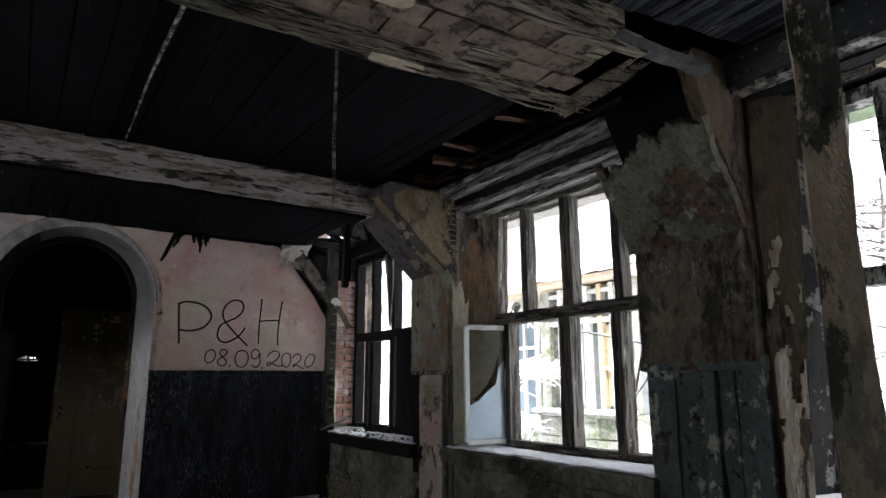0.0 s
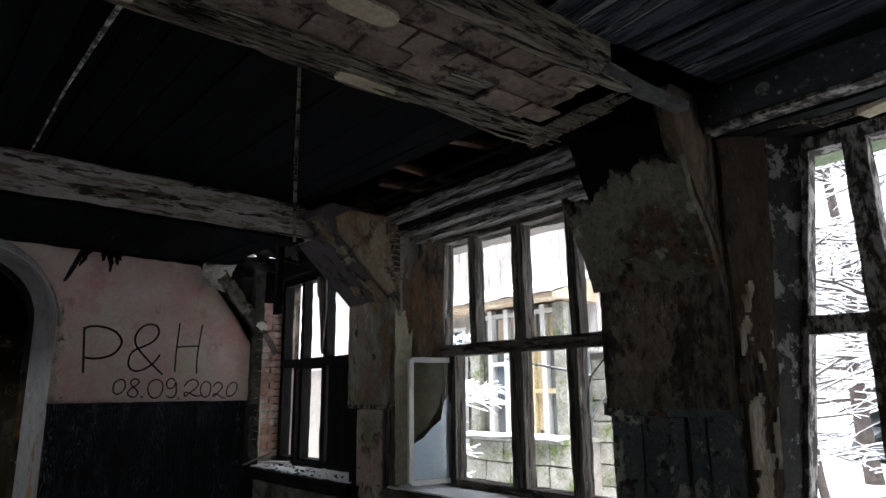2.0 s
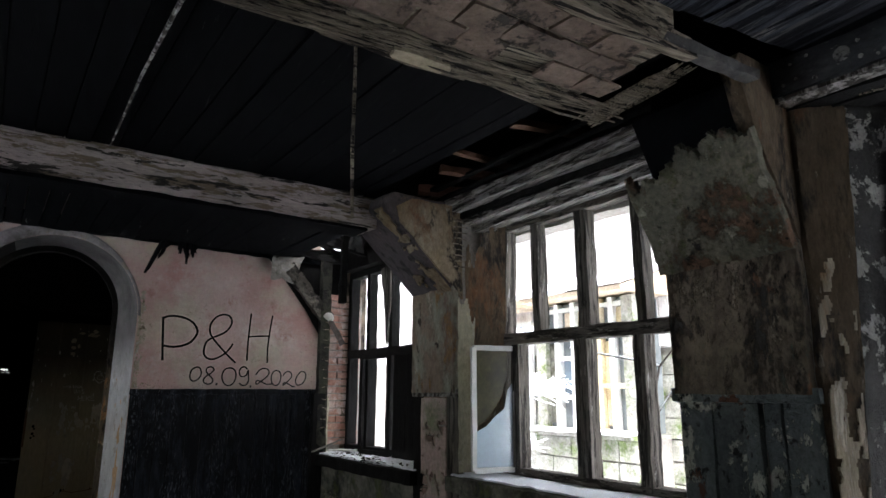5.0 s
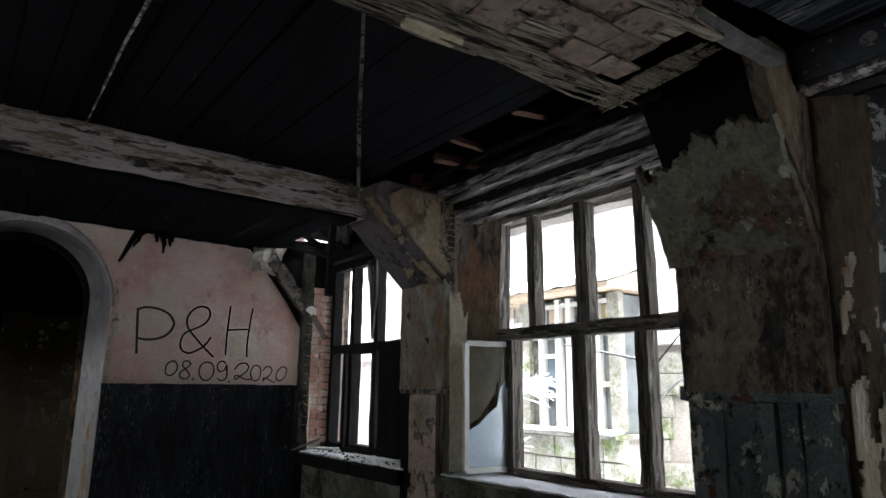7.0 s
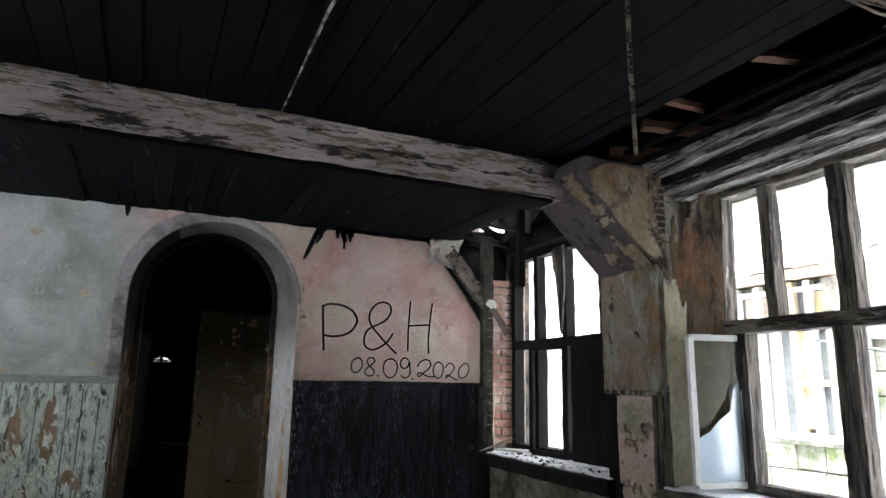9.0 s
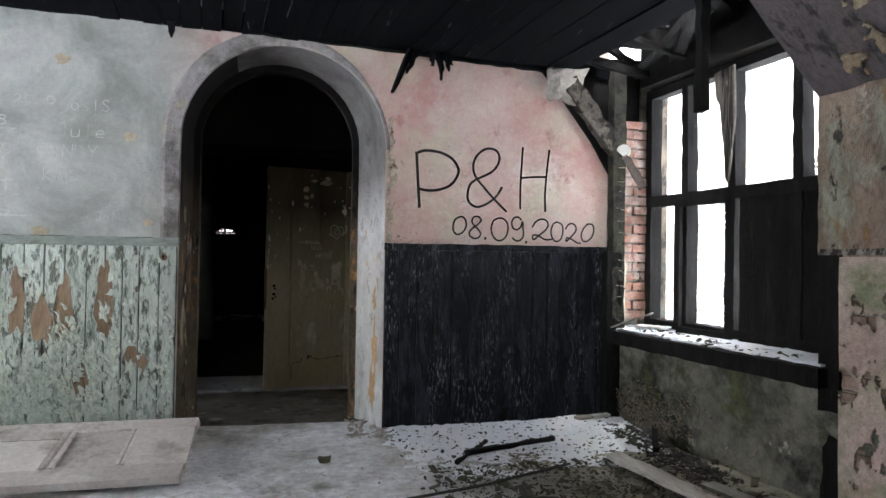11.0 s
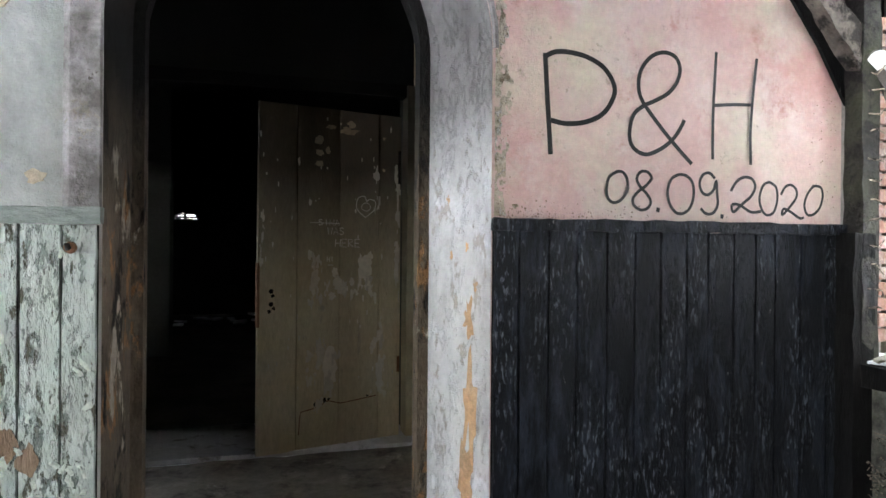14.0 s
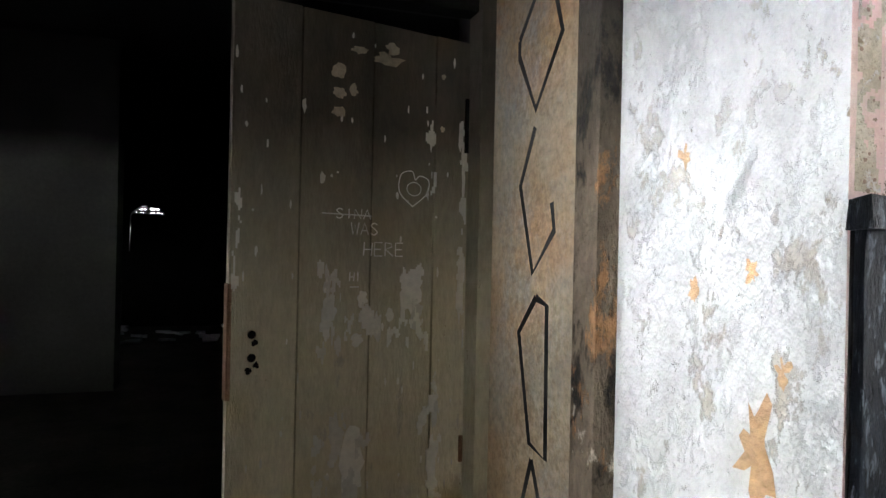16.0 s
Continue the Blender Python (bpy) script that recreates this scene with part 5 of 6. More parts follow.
    rough_beam(bm, (x, 7.06, 2.80 - 0.03 * x), (x + lean, 7.03, 2.77 - 0.03 * x - ln), 0.06, 0.05, 6, 0.008, 0.3)
    part("splinter", bm, "burnt", burnt_corner, "charred splinter hanging from the ceiling")
# wall-top fillet
bm = B()
rough_beam(bm, (-2.9, 7.12, 2.945), (2.36, 7.12, 2.715), 0.05, 0.13, 60, 0.006)
setting("ceiling_fillet", bm, "burnt", "charred fillet along the ceiling's edge", "trim")

# boarded lower panes of the burnt window, its loose casement
boards_w = thing("boarding", "black boards nailed over the lower panes of the burnt window", "boards", WALL @ Matrix.Translation((0, 0.36, 0)))
for u0, u1 in ((1.03, 1.25), (1.255, 1.46), (1.47, 1.68), (1.685, 1.9)):
    bm = B()
    rough_beam(bm, ((u0 + u1) / 2, 0, 0.72), ((u0 + u1) / 2, 0, 1.68), u1 - u0, 0.02, 8, 0.003, up=(0, 1, 0))
    part("board", bm, "burnt_frame", boards_w)


def casement(name, label, m, w, h, t, material):
    c = thing(name, label, "window casement", m)
    for a, b in (((0, 0), (0, h)), ((w, 0), (w, h)), ((0, 0), (w, 0)), ((0, h), (w, h))):
        bm = B()
        rough_beam(bm, (a[0], 0, a[1]), (b[0], 0, b[1]), t, 0.035, 6, 0.002, up=(0, 1, 0))
        part("stile" if a[0] == b[0] else "rail", bm, material, c)
    return c


def turned(u, v, z, u2, v2):
    return WALL @ Matrix.Translation((u, v, z)) @ Matrix.Rotation(math.atan2(v2 - v, u2 - u), 4, "Z")


case_2 = casement("open_casement", "white open casement with a broken pane", turned(2.684, 0.04, 0.78, 2.76, 0.36), 0.33, 0.85, 0.035, "white_frame")
bm = B()
prism(bm, [(0.02, 0.02), (0.31, 0.02), (0.31, 0.60), (0.27, 0.55), (0.24, 0.42), (0.16, 0.36), (0.10, 0.30), (0.02, 0.26)], -0.002, 0.002)
part("glass_shard", bm, "glass", case_2, "broken remnant of pale blue pane")
# opaque dark sheet in the pane's hole, for the shaded wall behind it
bm = B()
prism(bm, [(0.02, 0.83), (0.28, 0.83), (0.26, 0.62), (0.22, 0.5), (0.15, 0.40), (0.10, 0.34), (0.02, 0.30)], 0.004, 0.012)
part("dirty_pane", bm, "pane_gap_shade", case_2, "dark olive sheet standing for the shaded wall behind the broken pane")
case_1 = casement("loose_casement", "charred loose casement leaning in the burnt window", turned(0.50, 0.30, 0.74, 0.97, 0.36), 0.46, 0.92, 0.05, "burnt_frame")

# torn pale plank hanging in the burnt window, snow caught on the rafters
hang = thing("hanging_plank", "splintered pale plank hanging in the burnt window", "plank", WALL @ Matrix.Translation((0, 0.36, 0)))
bm = B()
prism(bm, [(0.84, 2.52), (1.02, 2.54), (1.03, 2.2), (1.0, 1.95), (0.97, 1.76), (0.95, 1.80), (0.93, 2.02), (0.91, 2.15), (0.89, 2.3), (0.86, 2.34)], -0.06, -0.045)
part("plank", bm, "frame_wood", hang)
for a, b2, w in (((0.1, 0.0, 2.62), (1.2, -0.1, 2.66), 0.05), ((0.0, 0.08, 2.66), (0.9, 0.02, 2.72), 0.06)):
    bm = B()
    rough_beam(bm, a, b2, w, 0.03, 8, 0.006)
    part("snowy_lath", bm, "snow", hang, "lath covered with snow")

# orange scars on the white reveal
scars = thing("plaster_scars", "bare orange scars in the white plaster reveal", "plaster", None, "", "structure")


def reveal_point(k, z):
    """A point of the straight right-hand reveal, k from front to back."""
    return Vector((0.62 + (0.458 - 0.62) * k, NORTH + 0.36 * k, z))


for i, (k, z, w, h) in enumerate(((0.30, 0.58, 0.13, 0.55), (0.32, 0.92, 0.08, 0.22), (0.34, 0.25, 0.13, 0.35), (0.22, 1.06, 0.03, 0.06), (0.60, 1.18, 0.03, 0.07), (0.35, 1.22, 0.03, 0.05), (0.66, 1.42, 0.03, 0.05))):
    bm = B()
    n = 22
    ring_ = []
    for q in range(n):
        a = 6.2832 * q / n
        r = 0.5 * (0.7 + 0.9 * noise.noise(Vector((math.cos(a) * 1.9 + i * 4.3, math.sin(a) * 1.9, i))))
        ring_.append(bm.verts.new(reveal_point(k + w * 2.4 * r * math.cos(a), z + h * r * math.sin(a)) + Vector((-0.0028, -0.0014, 0))))
    bm.faces.new(ring_)
    part("scar", bm, "orange_plaster", scars)

# cable hanging from the boxed beam
bm = B()
tube(bm, [(1.10, 2.565, 2.62), (1.104, 2.572, 2.45), (1.102, 2.570, 2.2), (1.112, 2.576, 1.93)], [0.006, 0.007, 0.007, 0.006], 8)
cab = tagged(new("hanging_cable", mesh_of("hanging_cable", bm, "reed")), "dusty grey cable hanging from the ceiling beam", "cable")
bm = B()
tube(bm, [(0.52, 2.58, 2.762), (0.39, 3.55, 2.764), (0.275, 4.62, 2.762)], [0.011, 0.007, 0.005], 8)
tagged(new("ceiling_batten", mesh_of("ceiling_batten", bm, "old_paint")), "thin white strip fixed to the black ceiling", "strip")


# ---- behind the arch ----
bm = B()
box(bm, 0.70, 0.85, NORTH + 0.36, 8.86, -0.03, 3.0)
setting("wall_vestibule_east", bm, "orange_wall", "stained orange-brown wall", "wall")
# unseen gap added in this wall to brighten the door
bm = B()
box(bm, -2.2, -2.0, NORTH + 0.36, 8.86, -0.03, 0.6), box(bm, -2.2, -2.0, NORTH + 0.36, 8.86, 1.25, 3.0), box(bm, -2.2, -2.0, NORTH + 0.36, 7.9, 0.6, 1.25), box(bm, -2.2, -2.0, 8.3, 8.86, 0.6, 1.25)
setting("wall_vestibule_west", bm, "shade_wall", "dark wall", "wall")
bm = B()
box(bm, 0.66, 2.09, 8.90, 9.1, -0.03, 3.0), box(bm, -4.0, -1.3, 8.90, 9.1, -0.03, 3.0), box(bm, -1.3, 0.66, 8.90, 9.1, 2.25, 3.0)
setting("wall_inner", bm, "shade_wall", "wall with a wide doorway, its shade put into the colour", "wall")
# unseen gaps added in the west side to brighten pier and far floor
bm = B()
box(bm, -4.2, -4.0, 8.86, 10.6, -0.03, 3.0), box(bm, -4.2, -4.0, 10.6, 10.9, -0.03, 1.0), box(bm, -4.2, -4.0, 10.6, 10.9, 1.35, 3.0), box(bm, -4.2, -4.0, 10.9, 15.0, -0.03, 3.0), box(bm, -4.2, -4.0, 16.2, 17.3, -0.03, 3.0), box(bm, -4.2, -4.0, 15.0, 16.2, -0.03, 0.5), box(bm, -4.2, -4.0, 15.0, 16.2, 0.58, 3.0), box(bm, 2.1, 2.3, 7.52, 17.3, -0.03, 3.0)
setting("wall_corridor", bm, "shade_wall", "corridor wall, its shade put into the colour", "wall")
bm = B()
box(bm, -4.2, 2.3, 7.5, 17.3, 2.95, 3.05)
setting("ceiling_corridor", bm, "soot_shade_black", "corridor ceiling coloured black for the gloom", "ceiling")
bm = B()
box(bm, -1.3, 1.0, 8.62, 9.32, -0.01, 0.012, None, 0.003)
setting("threshold_floor", bm, "pale_floor", "pale threshold strip", "floor")

frame_v = thing("door_frame", "sooty cream door frame", "door frame", None, "", "structure")
for y0, y1, x0, x1 in ((8.76, 8.90, 0.64, 0.70),):
    bm = B()
    box(bm, x0, x1, y0, y1, 0, 2.25, None, 0.003)
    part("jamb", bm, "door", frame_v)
bm = B()
box(bm, -1.3, 0.66, 8.80, 8.90, 2.18, 2.26, None, 0.003)
part("head", bm, "soot_shade_black", frame_v)


def blot(bm, cx, cz, w, h, y, seed, n=18):
    """A ragged flat patch on a face that looks along +y."""
    pts = []
    for k in range(n):
        a = 6.2832 * k / n
        r = 0.5 * (0.75 + 0.5 * noise.noise(Vector((math.cos(a) * 1.7 + seed * 3.1, math.sin(a) * 1.7, seed))))
        pts.append((cx + w * r * math.cos(a), cz + h * r * math.sin(a)))
    return prism(bm, pts, y, y + 0.0015)


door = thing("boarded_door", "cream door, sooty at the top, with scratched writing, standing ajar", "door", pose(0.60, 8.82, 0, 0, 0, 180 + 14.5))
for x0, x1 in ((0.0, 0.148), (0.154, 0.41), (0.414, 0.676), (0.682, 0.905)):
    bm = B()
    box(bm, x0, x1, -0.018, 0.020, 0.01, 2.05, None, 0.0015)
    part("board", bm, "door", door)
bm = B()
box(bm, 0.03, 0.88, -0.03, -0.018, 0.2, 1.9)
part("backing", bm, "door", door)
DF = 0.0215
for i, (x, z, w, h) in enumerate(((0.545, 1.855, 0.075, 0.06), (0.36, 1.925, 0.16, 0.055), (0.34, 1.965, 0.07, 0.06), (0.47, 1.94, 0.08, 0.04), (0.545, 1.78, 0.06, 0.05), (0.545, 1.715, 0.065, 0.05), (0.49, 1.795, 0.04, 0.05), (0.12, 1.90, 0.025, 0.025), (0.12, 1.70, 0.03, 0.03))):
    bm = B()
    part("chip", blot(bm, x, z, w, h, DF, i + 1), "cream_patch", door, "bare cream chip in the sooty paint")
for i, (x, z, w, h) in enumerate(((0.575, 1.12, 0.035, 0.14), (0.565, 1.03, 0.07, 0.10), (0.575, 0.95, 0.03, 0.08), (0.25, 1.08, 0.11, 0.20), (0.22, 1.00, 0.06, 0.16), (0.44, 1.06, 0.05, 0.07), (0.46, 0.92, 0.06, 0.06), (0.38, 0.96, 0.04, 0.14), (0.33, 1.0, 0.04, 0.06),
                                  (0.54, 0.62, 0.05, 0.14), (0.47, 0.48, 0.12, 0.30), (0.13, 0.62, 0.035, 0.16), (0.14, 0.45, 0.06, 0.22), (0.67, 1.72, 0.02, 0.06), (0.6, 1.48, 0.025, 0.05), (0.17, 1.66, 0.014, 0.12), (0.02, 1.52, 0.02, 0.2), (0.03, 1.1, 0.02, 0.3), (0.18, 1.45, 0.014, 0.05), (0.04, 1.66, 0.02, 0.09))):
    bm = B()
    part("paint_flake", blot(bm, x, z, w, h, DF, i + 20), "door_pale", door, "pale patch where paint flaked")
for i in range(70):
    bm = B()
    x, z = random.uniform(0.01, 0.9), random.uniform(0.3, 2.0)
    if 0.3 < x < 0.62 and 1.15 < z < 1.4:
        continue
    part("paint_flake", blot(bm, x, z, random.uniform(0.006, 0.014), random.uniform(0.01, 0.05), DF, i + 60, 8), "door_pale", door)
for x0, x1, z0, z1, cut in ((0.16, 0.34, 0.86, 1.20, 0.10), (0.52, 0.63, 0.84, 1.24, 0.05), (0.34, 0.52, 0.90, 1.06, 0.20), (0.38, 0.62, 0.20, 0.68, 0.16), (0.08, 0.22, 0.25, 0.78, 0.16), (0.0, 0.05, 0.75, 1.95, 0.06), (0.13, 0.20, 1.35, 1.85, 0.34), (0.87, 0.905, 1.0, 1.5, 0.12)):
    nx, nz = max(6, int((x1 - x0) / 0.006)), int((z1 - z0) / 0.008)
    part("paint_flake", slab_grid(B(), (x0, DF + 0.0018, z0), (x1, DF + 0.0018, z0), (x1, DF + 0.0018, z1), (x0, DF + 0.0018, z1), nx, nz, 0.0015,
         lambda a, b: noise.noise(Vector((a * (x1 - x0) * 22 + x0 * 40, b * (z1 - z0) * 9, z0 * 7))) + 0.5 * noise.noise(Vector((a * (x1 - x0) * 70, b * (z1 - z0) * 30, x0 * 9))) > cut + 1.4 * max(abs(a - 0.5), abs(b - 0.5)) ** 3 * 4 - 0.1, 0.0), "door_pale", door, "pale ragged patch where paint flaked")
for z in (0.955, 0.88):
    bm = B()
    tube(bm, [(0.83, 0.015, z), (0.83, DF + 0.002, z)], [0.016, 0.014], 12)
    part("lock_hole", bm, "soot_shade_black", door, "dark hole of the missing lock")
bm = B()
box(bm, 0.808, 0.848, DF - 0.001, DF + 0.0012, 0.825, 1.0, None, 0.001)
part("lock_plate_mark", bm, "door", door, "mark of the missing lock plate")
for x, z in ((0.822, 0.93), (0.815, 0.855), (0.84, 0.84)):
    bm = B()
    part("lock_scar", blot(bm, x, z, 0.03, 0.028, DF + 0.0014, z * 31), "soot_shade_black", door, "dark splintered scar round the lock")
bm = B()
box(bm, 0.897, 0.912, -0.015, DF + 0.001, 0.75, 1.12, None, 0.002)
part("edge_splinter", bm, "rust_wood", door, "bare reddish wood at the lock edge")
for z0, z1 in ((1.62, 1.83), (0.42, 0.52)):
    bm = B()
    tube(bm, [(0.012, DF + 0.006, z0), (0.012, DF + 0.006, z1)], [0.009, 0.009], 8)
    part("hinge", bm, "soot_shade_black" if z0 > 1 else "rust_wood", door, "old hinge")
for text, x0, z0, w, h, wd in (("SINA", 0.548, 1.345, 0.028, 0.034, 0.004), ("WAS", 0.49, 1.29, 0.030, 0.042, 0.004), ("HERE", 0.44, 1.215, 0.034, 0.048, 0.0045), ("HI", 0.492, 1.125, 0.018, 0.032, 0.004)):
    for ch in text:
        bm = B()
        for s in GLYPHS[ch]:
            stroke(bm, [(x0 - p * w, z0 + q * h) for p, q in s], wd, DF + 0.001)
        part("scratched_letter", bm, "chalk_door", door)
        x0 -= w * 1.25
bm = B()
stroke(bm, [(0.60, 1.36), (0.41, 1.357)], 0.004, DF + 0.001), stroke(bm, [(0.49, 1.105), (0.455, 1.105)], 0.004, DF + 0.001)
part("scratched_line", bm, "chalk_door", door)
bm = B()
stroke(bm, curve((0.245, 1.40), (0.30, 1.45), (0.295, 1.515), (0.25, 1.53), (0.235, 1.50), (0.215, 1.515), (0.178, 1.50), (0.185, 1.45), (0.245, 1.40)), 0.004, DF + 0.001), stroke(bm, ring(0.24, 1.465, 0.03, 0.025), 0.003, DF + 0.001)
part("scratched_heart", bm, "chalk_door", door, "scratched heart")

bm = B()
stroke(bm, [(0.66, 0.10), (0.655, 0.20), (0.648, 0.235), (0.56, 0.25), (0.48, 0.285), (0.40, 0.262), (0.30, 0.27), (0.16, 0.285)], 0.007, DF + 0.001)
part("crack", bm, "rust_wood", door, "dark crack across the foot of the door")
for x, z, h in ((0.56, 0.27, 0.03), (0.53, 0.285, 0.035), (0.50, 0.29, 0.04), (0.475, 0.295, 0.02), (0.22, 0.29, 0.012)):
    bm = B()
    part("scorch", blot(bm, x, z, 0.025, h, DF, x * 50), "soot_shade_black", door, "dark scorch mark")

loops = thing("wall_scrawl", "black marker loops in a column on the stained wall", "graffiti", None, "", "structure")
LX = 0.696
for pts in (((8.53, 1.99), (8.39, 2.12), (8.26, 2.06), (8.21, 1.93), (8.39, 1.72), (8.53, 1.93), (8.53, 1.99)), ((8.39, 1.66), (8.50, 1.47), (8.39, 1.17), (8.24, 1.31), (8.26, 1.40)), ((8.36, 1.09), (8.49, 0.96), (8.39, 0.60), (8.27, 0.58), (8.28, 1.07), (8.36, 1.09)), ((8.37, 0.55), (8.47, 0.30), (8.30, 0.15), (8.25, 0.32), (8.37, 0.55))):
    bm = B()
    stroke(bm, list(pts), 0.027, LX, 1)
    part("loop", bm, "ink", loops)

# pier, far wall and an arched window at the end, with boards added to dim it
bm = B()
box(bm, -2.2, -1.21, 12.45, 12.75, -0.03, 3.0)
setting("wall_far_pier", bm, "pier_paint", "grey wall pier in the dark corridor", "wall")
bm = B()
box(bm, -4.2, -1.76, 17, 17.3, -0.03, 3.0), box(bm, -1.28, 3.2, 17, 17.3, -0.03, 3.0), box(bm, -1.76, -1.28, 17, 17.3, -0.03, 1.12)
crown = [(-1.76, 3.0), (-1.76, 1.60)] + [(-1.52 - 0.24 * math.cos(math.pi * k / 12), 1.60 + 0.20 * math.sin(math.pi * k / 12)) for k in range(13)] + [(-1.28, 3.0)]
prism(bm, crown, 17, 17.3)
setting("wall_far", bm, "soot_shade_black", "black end wall with a small arched window", "wall")
far_win = thing("window_5", "small arched window in the dark end wall, dimmed by added boards", "window", pose(-1.52, 17.05, 1.12), "", "structure")
for x0, x1, z0, z1 in ((-0.225, -0.02, 0.0, 0.52), (0.0, 0.24, 0.0, 0.50), (-0.24, 0.24, 0.0, 0.12), (-0.02, 0.03, 0.3, 0.7), (-0.12, 0.16, 0.46, 0.56), (0.10, 0.12, 0.5, 0.7), (-0.14, -0.12, 0.5, 0.7), (-0.26, 0.26, 0.58, 0.62), (-0.26, 0.02, 0.63, 0.66), (0.0, 0.26, 0.645, 0.70), (-0.235, 0.235, 0.10, 0.575)):
    bm = B()
    box(bm, x0, x1, 0, 0.03, z0, z1, None, 0.004)
    part("board", bm, "soot_shade_black", far_win)
bm = B()
slab_grid(bm, (-2.0, 15.2, 0.0), (0.6, 15.2, 0.0), (0.6, 16.9, 0.0), (-2.0, 16.9, 0.0), 40, 20, 0.03, lambda a, b: noise.noise(Vector((a * 8, b * 5, 4))) > 0.2, 0.02)
tagged(new("snow_patch", mesh_of("snow_patch", bm, "pale_floor")), "thin pale patches on the dark floor", "snow", "", "stuff")


# ---- things on the floor ----
def drift_height(x, y):
    """The blown snow: deepest along the wall and in the corner, sinking under the floor where it thins out."""
    p = Vector((x, y, 0))
    back = (y - 6.0 - 0.10 * (x - 1.2)) / 1.1
    h = 0.022 * min(back, 1.0) + 0.05 * max(0, (x - 1.5)) * max(0, back) - 0.03 * max(0, 0.75 - x) / 0.25
    if back < 0.25:
        h -= 0.03 * (0.25 - back)
    h += 0.013 * noise.noise(p * 2.7) + 0.010 * noise.noise(p * 9) + 0.008 * noise.noise(p * 24) + 0.006 * noise.noise(p * 55)
    return h - 0.013


def sheet(x0, x1, y0, y1, nx, ny, height):
    bm = B()
    vs = [[bm.verts.new((x0 + (x1 - x0) * i / nx, y0 + (y1 - y0) * j / ny, 0)) for i in range(nx + 1)] for j in range(ny + 1)]
    for row in vs:
        for v in row:
            v.co.z = height(v.co.x, v.co.y)
    for p, q in zip(vs, vs[1:]):
        for i in range(nx):
            if max(p[i].co.z, p[i + 1].co.z, q[i].co.z, q[i + 1].co.z) > -0.03:
                bm.faces.new((p[i], p[i + 1], q[i + 1], q[i]))
    bmesh.ops.delete(bm, geom=[v for v in bm.verts if not v.link_faces], context="VERTS")
    for f in bm.faces:
        f.smooth = True
    return bm


tagged(new("snow_drift", mesh_of("snow_drift", sheet(0.45, 2.44, 5.55, 7.135, 230, 180, drift_height), "drift")), "thin snow blown over charred debris by the wall", "snow", "", "stuff")


def scatter(name, label, count, area, size, material, z=0.0, flat=0.5, gauss=False):
    bm = B()
    for _ in range(count):
        x, y = random.uniform(area[0], area[1]), random.uniform(area[2], area[3])
        s = size[0] + (size[1] - size[0]) * random.random() ** 2
        lie = max(z, drift_height(x, y)) if name == "charcoal" and z < 0.5 else z
        m = pose(x, y, lie + s * flat * 0.3, random.uniform(-25, 25), random.uniform(-25, 25), random.uniform(0, 360))
        box(bm, -s, s, -s * random.uniform(0.25, 0.6), s * random.uniform(0.25, 0.6), -s * flat * 0.4, s * flat * 0.4, m, s * 0.15)
    return tagged(new(name, mesh_of(name, bm, material)), label, "debris", "", "stuff")


scatter("charcoal", "black charcoal and splinters scattered on snow", 950, (0.65, 2.42, 5.6, 7.1), (0.003, 0.014), "char_bits", 0.004)
scatter("charcoal", "dense charcoal crumbs where the snow thins out", 1800, (0.8, 2.42, 5.4, 6.2), (0.003, 0.013), "char_bits", 0.0)
scatter("rubble", "small mossy rubble on the floor", 700, (0.7, 2.6, 4.0, 6.2), (0.008, 0.04), "rubble", 0.0)
scatter("grit", "grit and plaster crumbs on the floor", 500, (-3.0, 2.4, 2.0, 7.0), (0.003, 0.011), "mortar", -0.006)
scatter("plaster_crumbs", "plaster crumbs at the foot of the arch", 90, (0.38, 0.66, 6.9, 7.4), (0.008, 0.03), "mortar", 0.0)
scatter("charcoal", "black flakes on the snowy sill", 60, (2.42, 2.7, 5.4, 7.0), (0.006, 0.02), "char_bits", 0.725)
bm = B()
for k in range(260):
    u = random.gauss(0.55, 0.25)
    z = abs(random.gauss(0.16, 0.09))
    tube(bm, [WALL @ Vector((u, 0.05, z)), WALL @ Vector((u + random.uniform(-0.05, 0.05), 0.03, z + random.uniform(-0.03, 0.06))), WALL @ Vector((u + random.uniform(-0.1, 0.1), 0.04, z + random.uniform(-0.06, 0.08)))], [0.003, 0.003, 0.002], 4)
tagged(new("reed_tangle", mesh_of("reed_tangle", bm, "reed")), "tangle of loose reed stalks against the wall below the sill", "reeds", "", "stuff")


def plank(a, b, w, h, material, label, name="fallen_plank"):
    bm = B()
    rough_beam(bm, a, b, w, h, 12, 0.004)
    return tagged(new(name, mesh_of(name, bm, material)), label, "plank", "fallen planks")


plank((1.93, 6.15, 0.035), (2.14, 4.6, 0.05), 0.11, 0.03, "old_plank", "long pale grey plank lying on the rubble")
plank((2.55, 6.72, 0.06), (2.22, 6.15, 0.05), 0.04, 0.03, "burnt_frame", "charred lath lying on the snow")
plank((1.05, 6.38, 0.025), (1.70, 6.55, 0.04), 0.035, 0.025, "burnt_frame", "charred stick lying on the snow")
plank((1.50, 7.06, 0.04), (1.54, 7.08, 0.13), 0.03, 0.03, "burnt_frame", "charred stub standing in the snow")
plank((2.02, 6.9, 0.075), (2.3, 6.95, 0.08), 0.06, 0.02, "old_plank", "snowy board scrap by the wall")
plank((1.4, 5.3, 0.02), (2.2, 4.7, 0.03), 0.06, 0.02, "old_plank", "grey fallen plank among rubble")
plank((2.3, 6.9, 0.74), (2.52, 6.72, 0.86), 0.10, 0.012, "old_plank", "loose slat leaning on the snowy sill", "fallen_board")
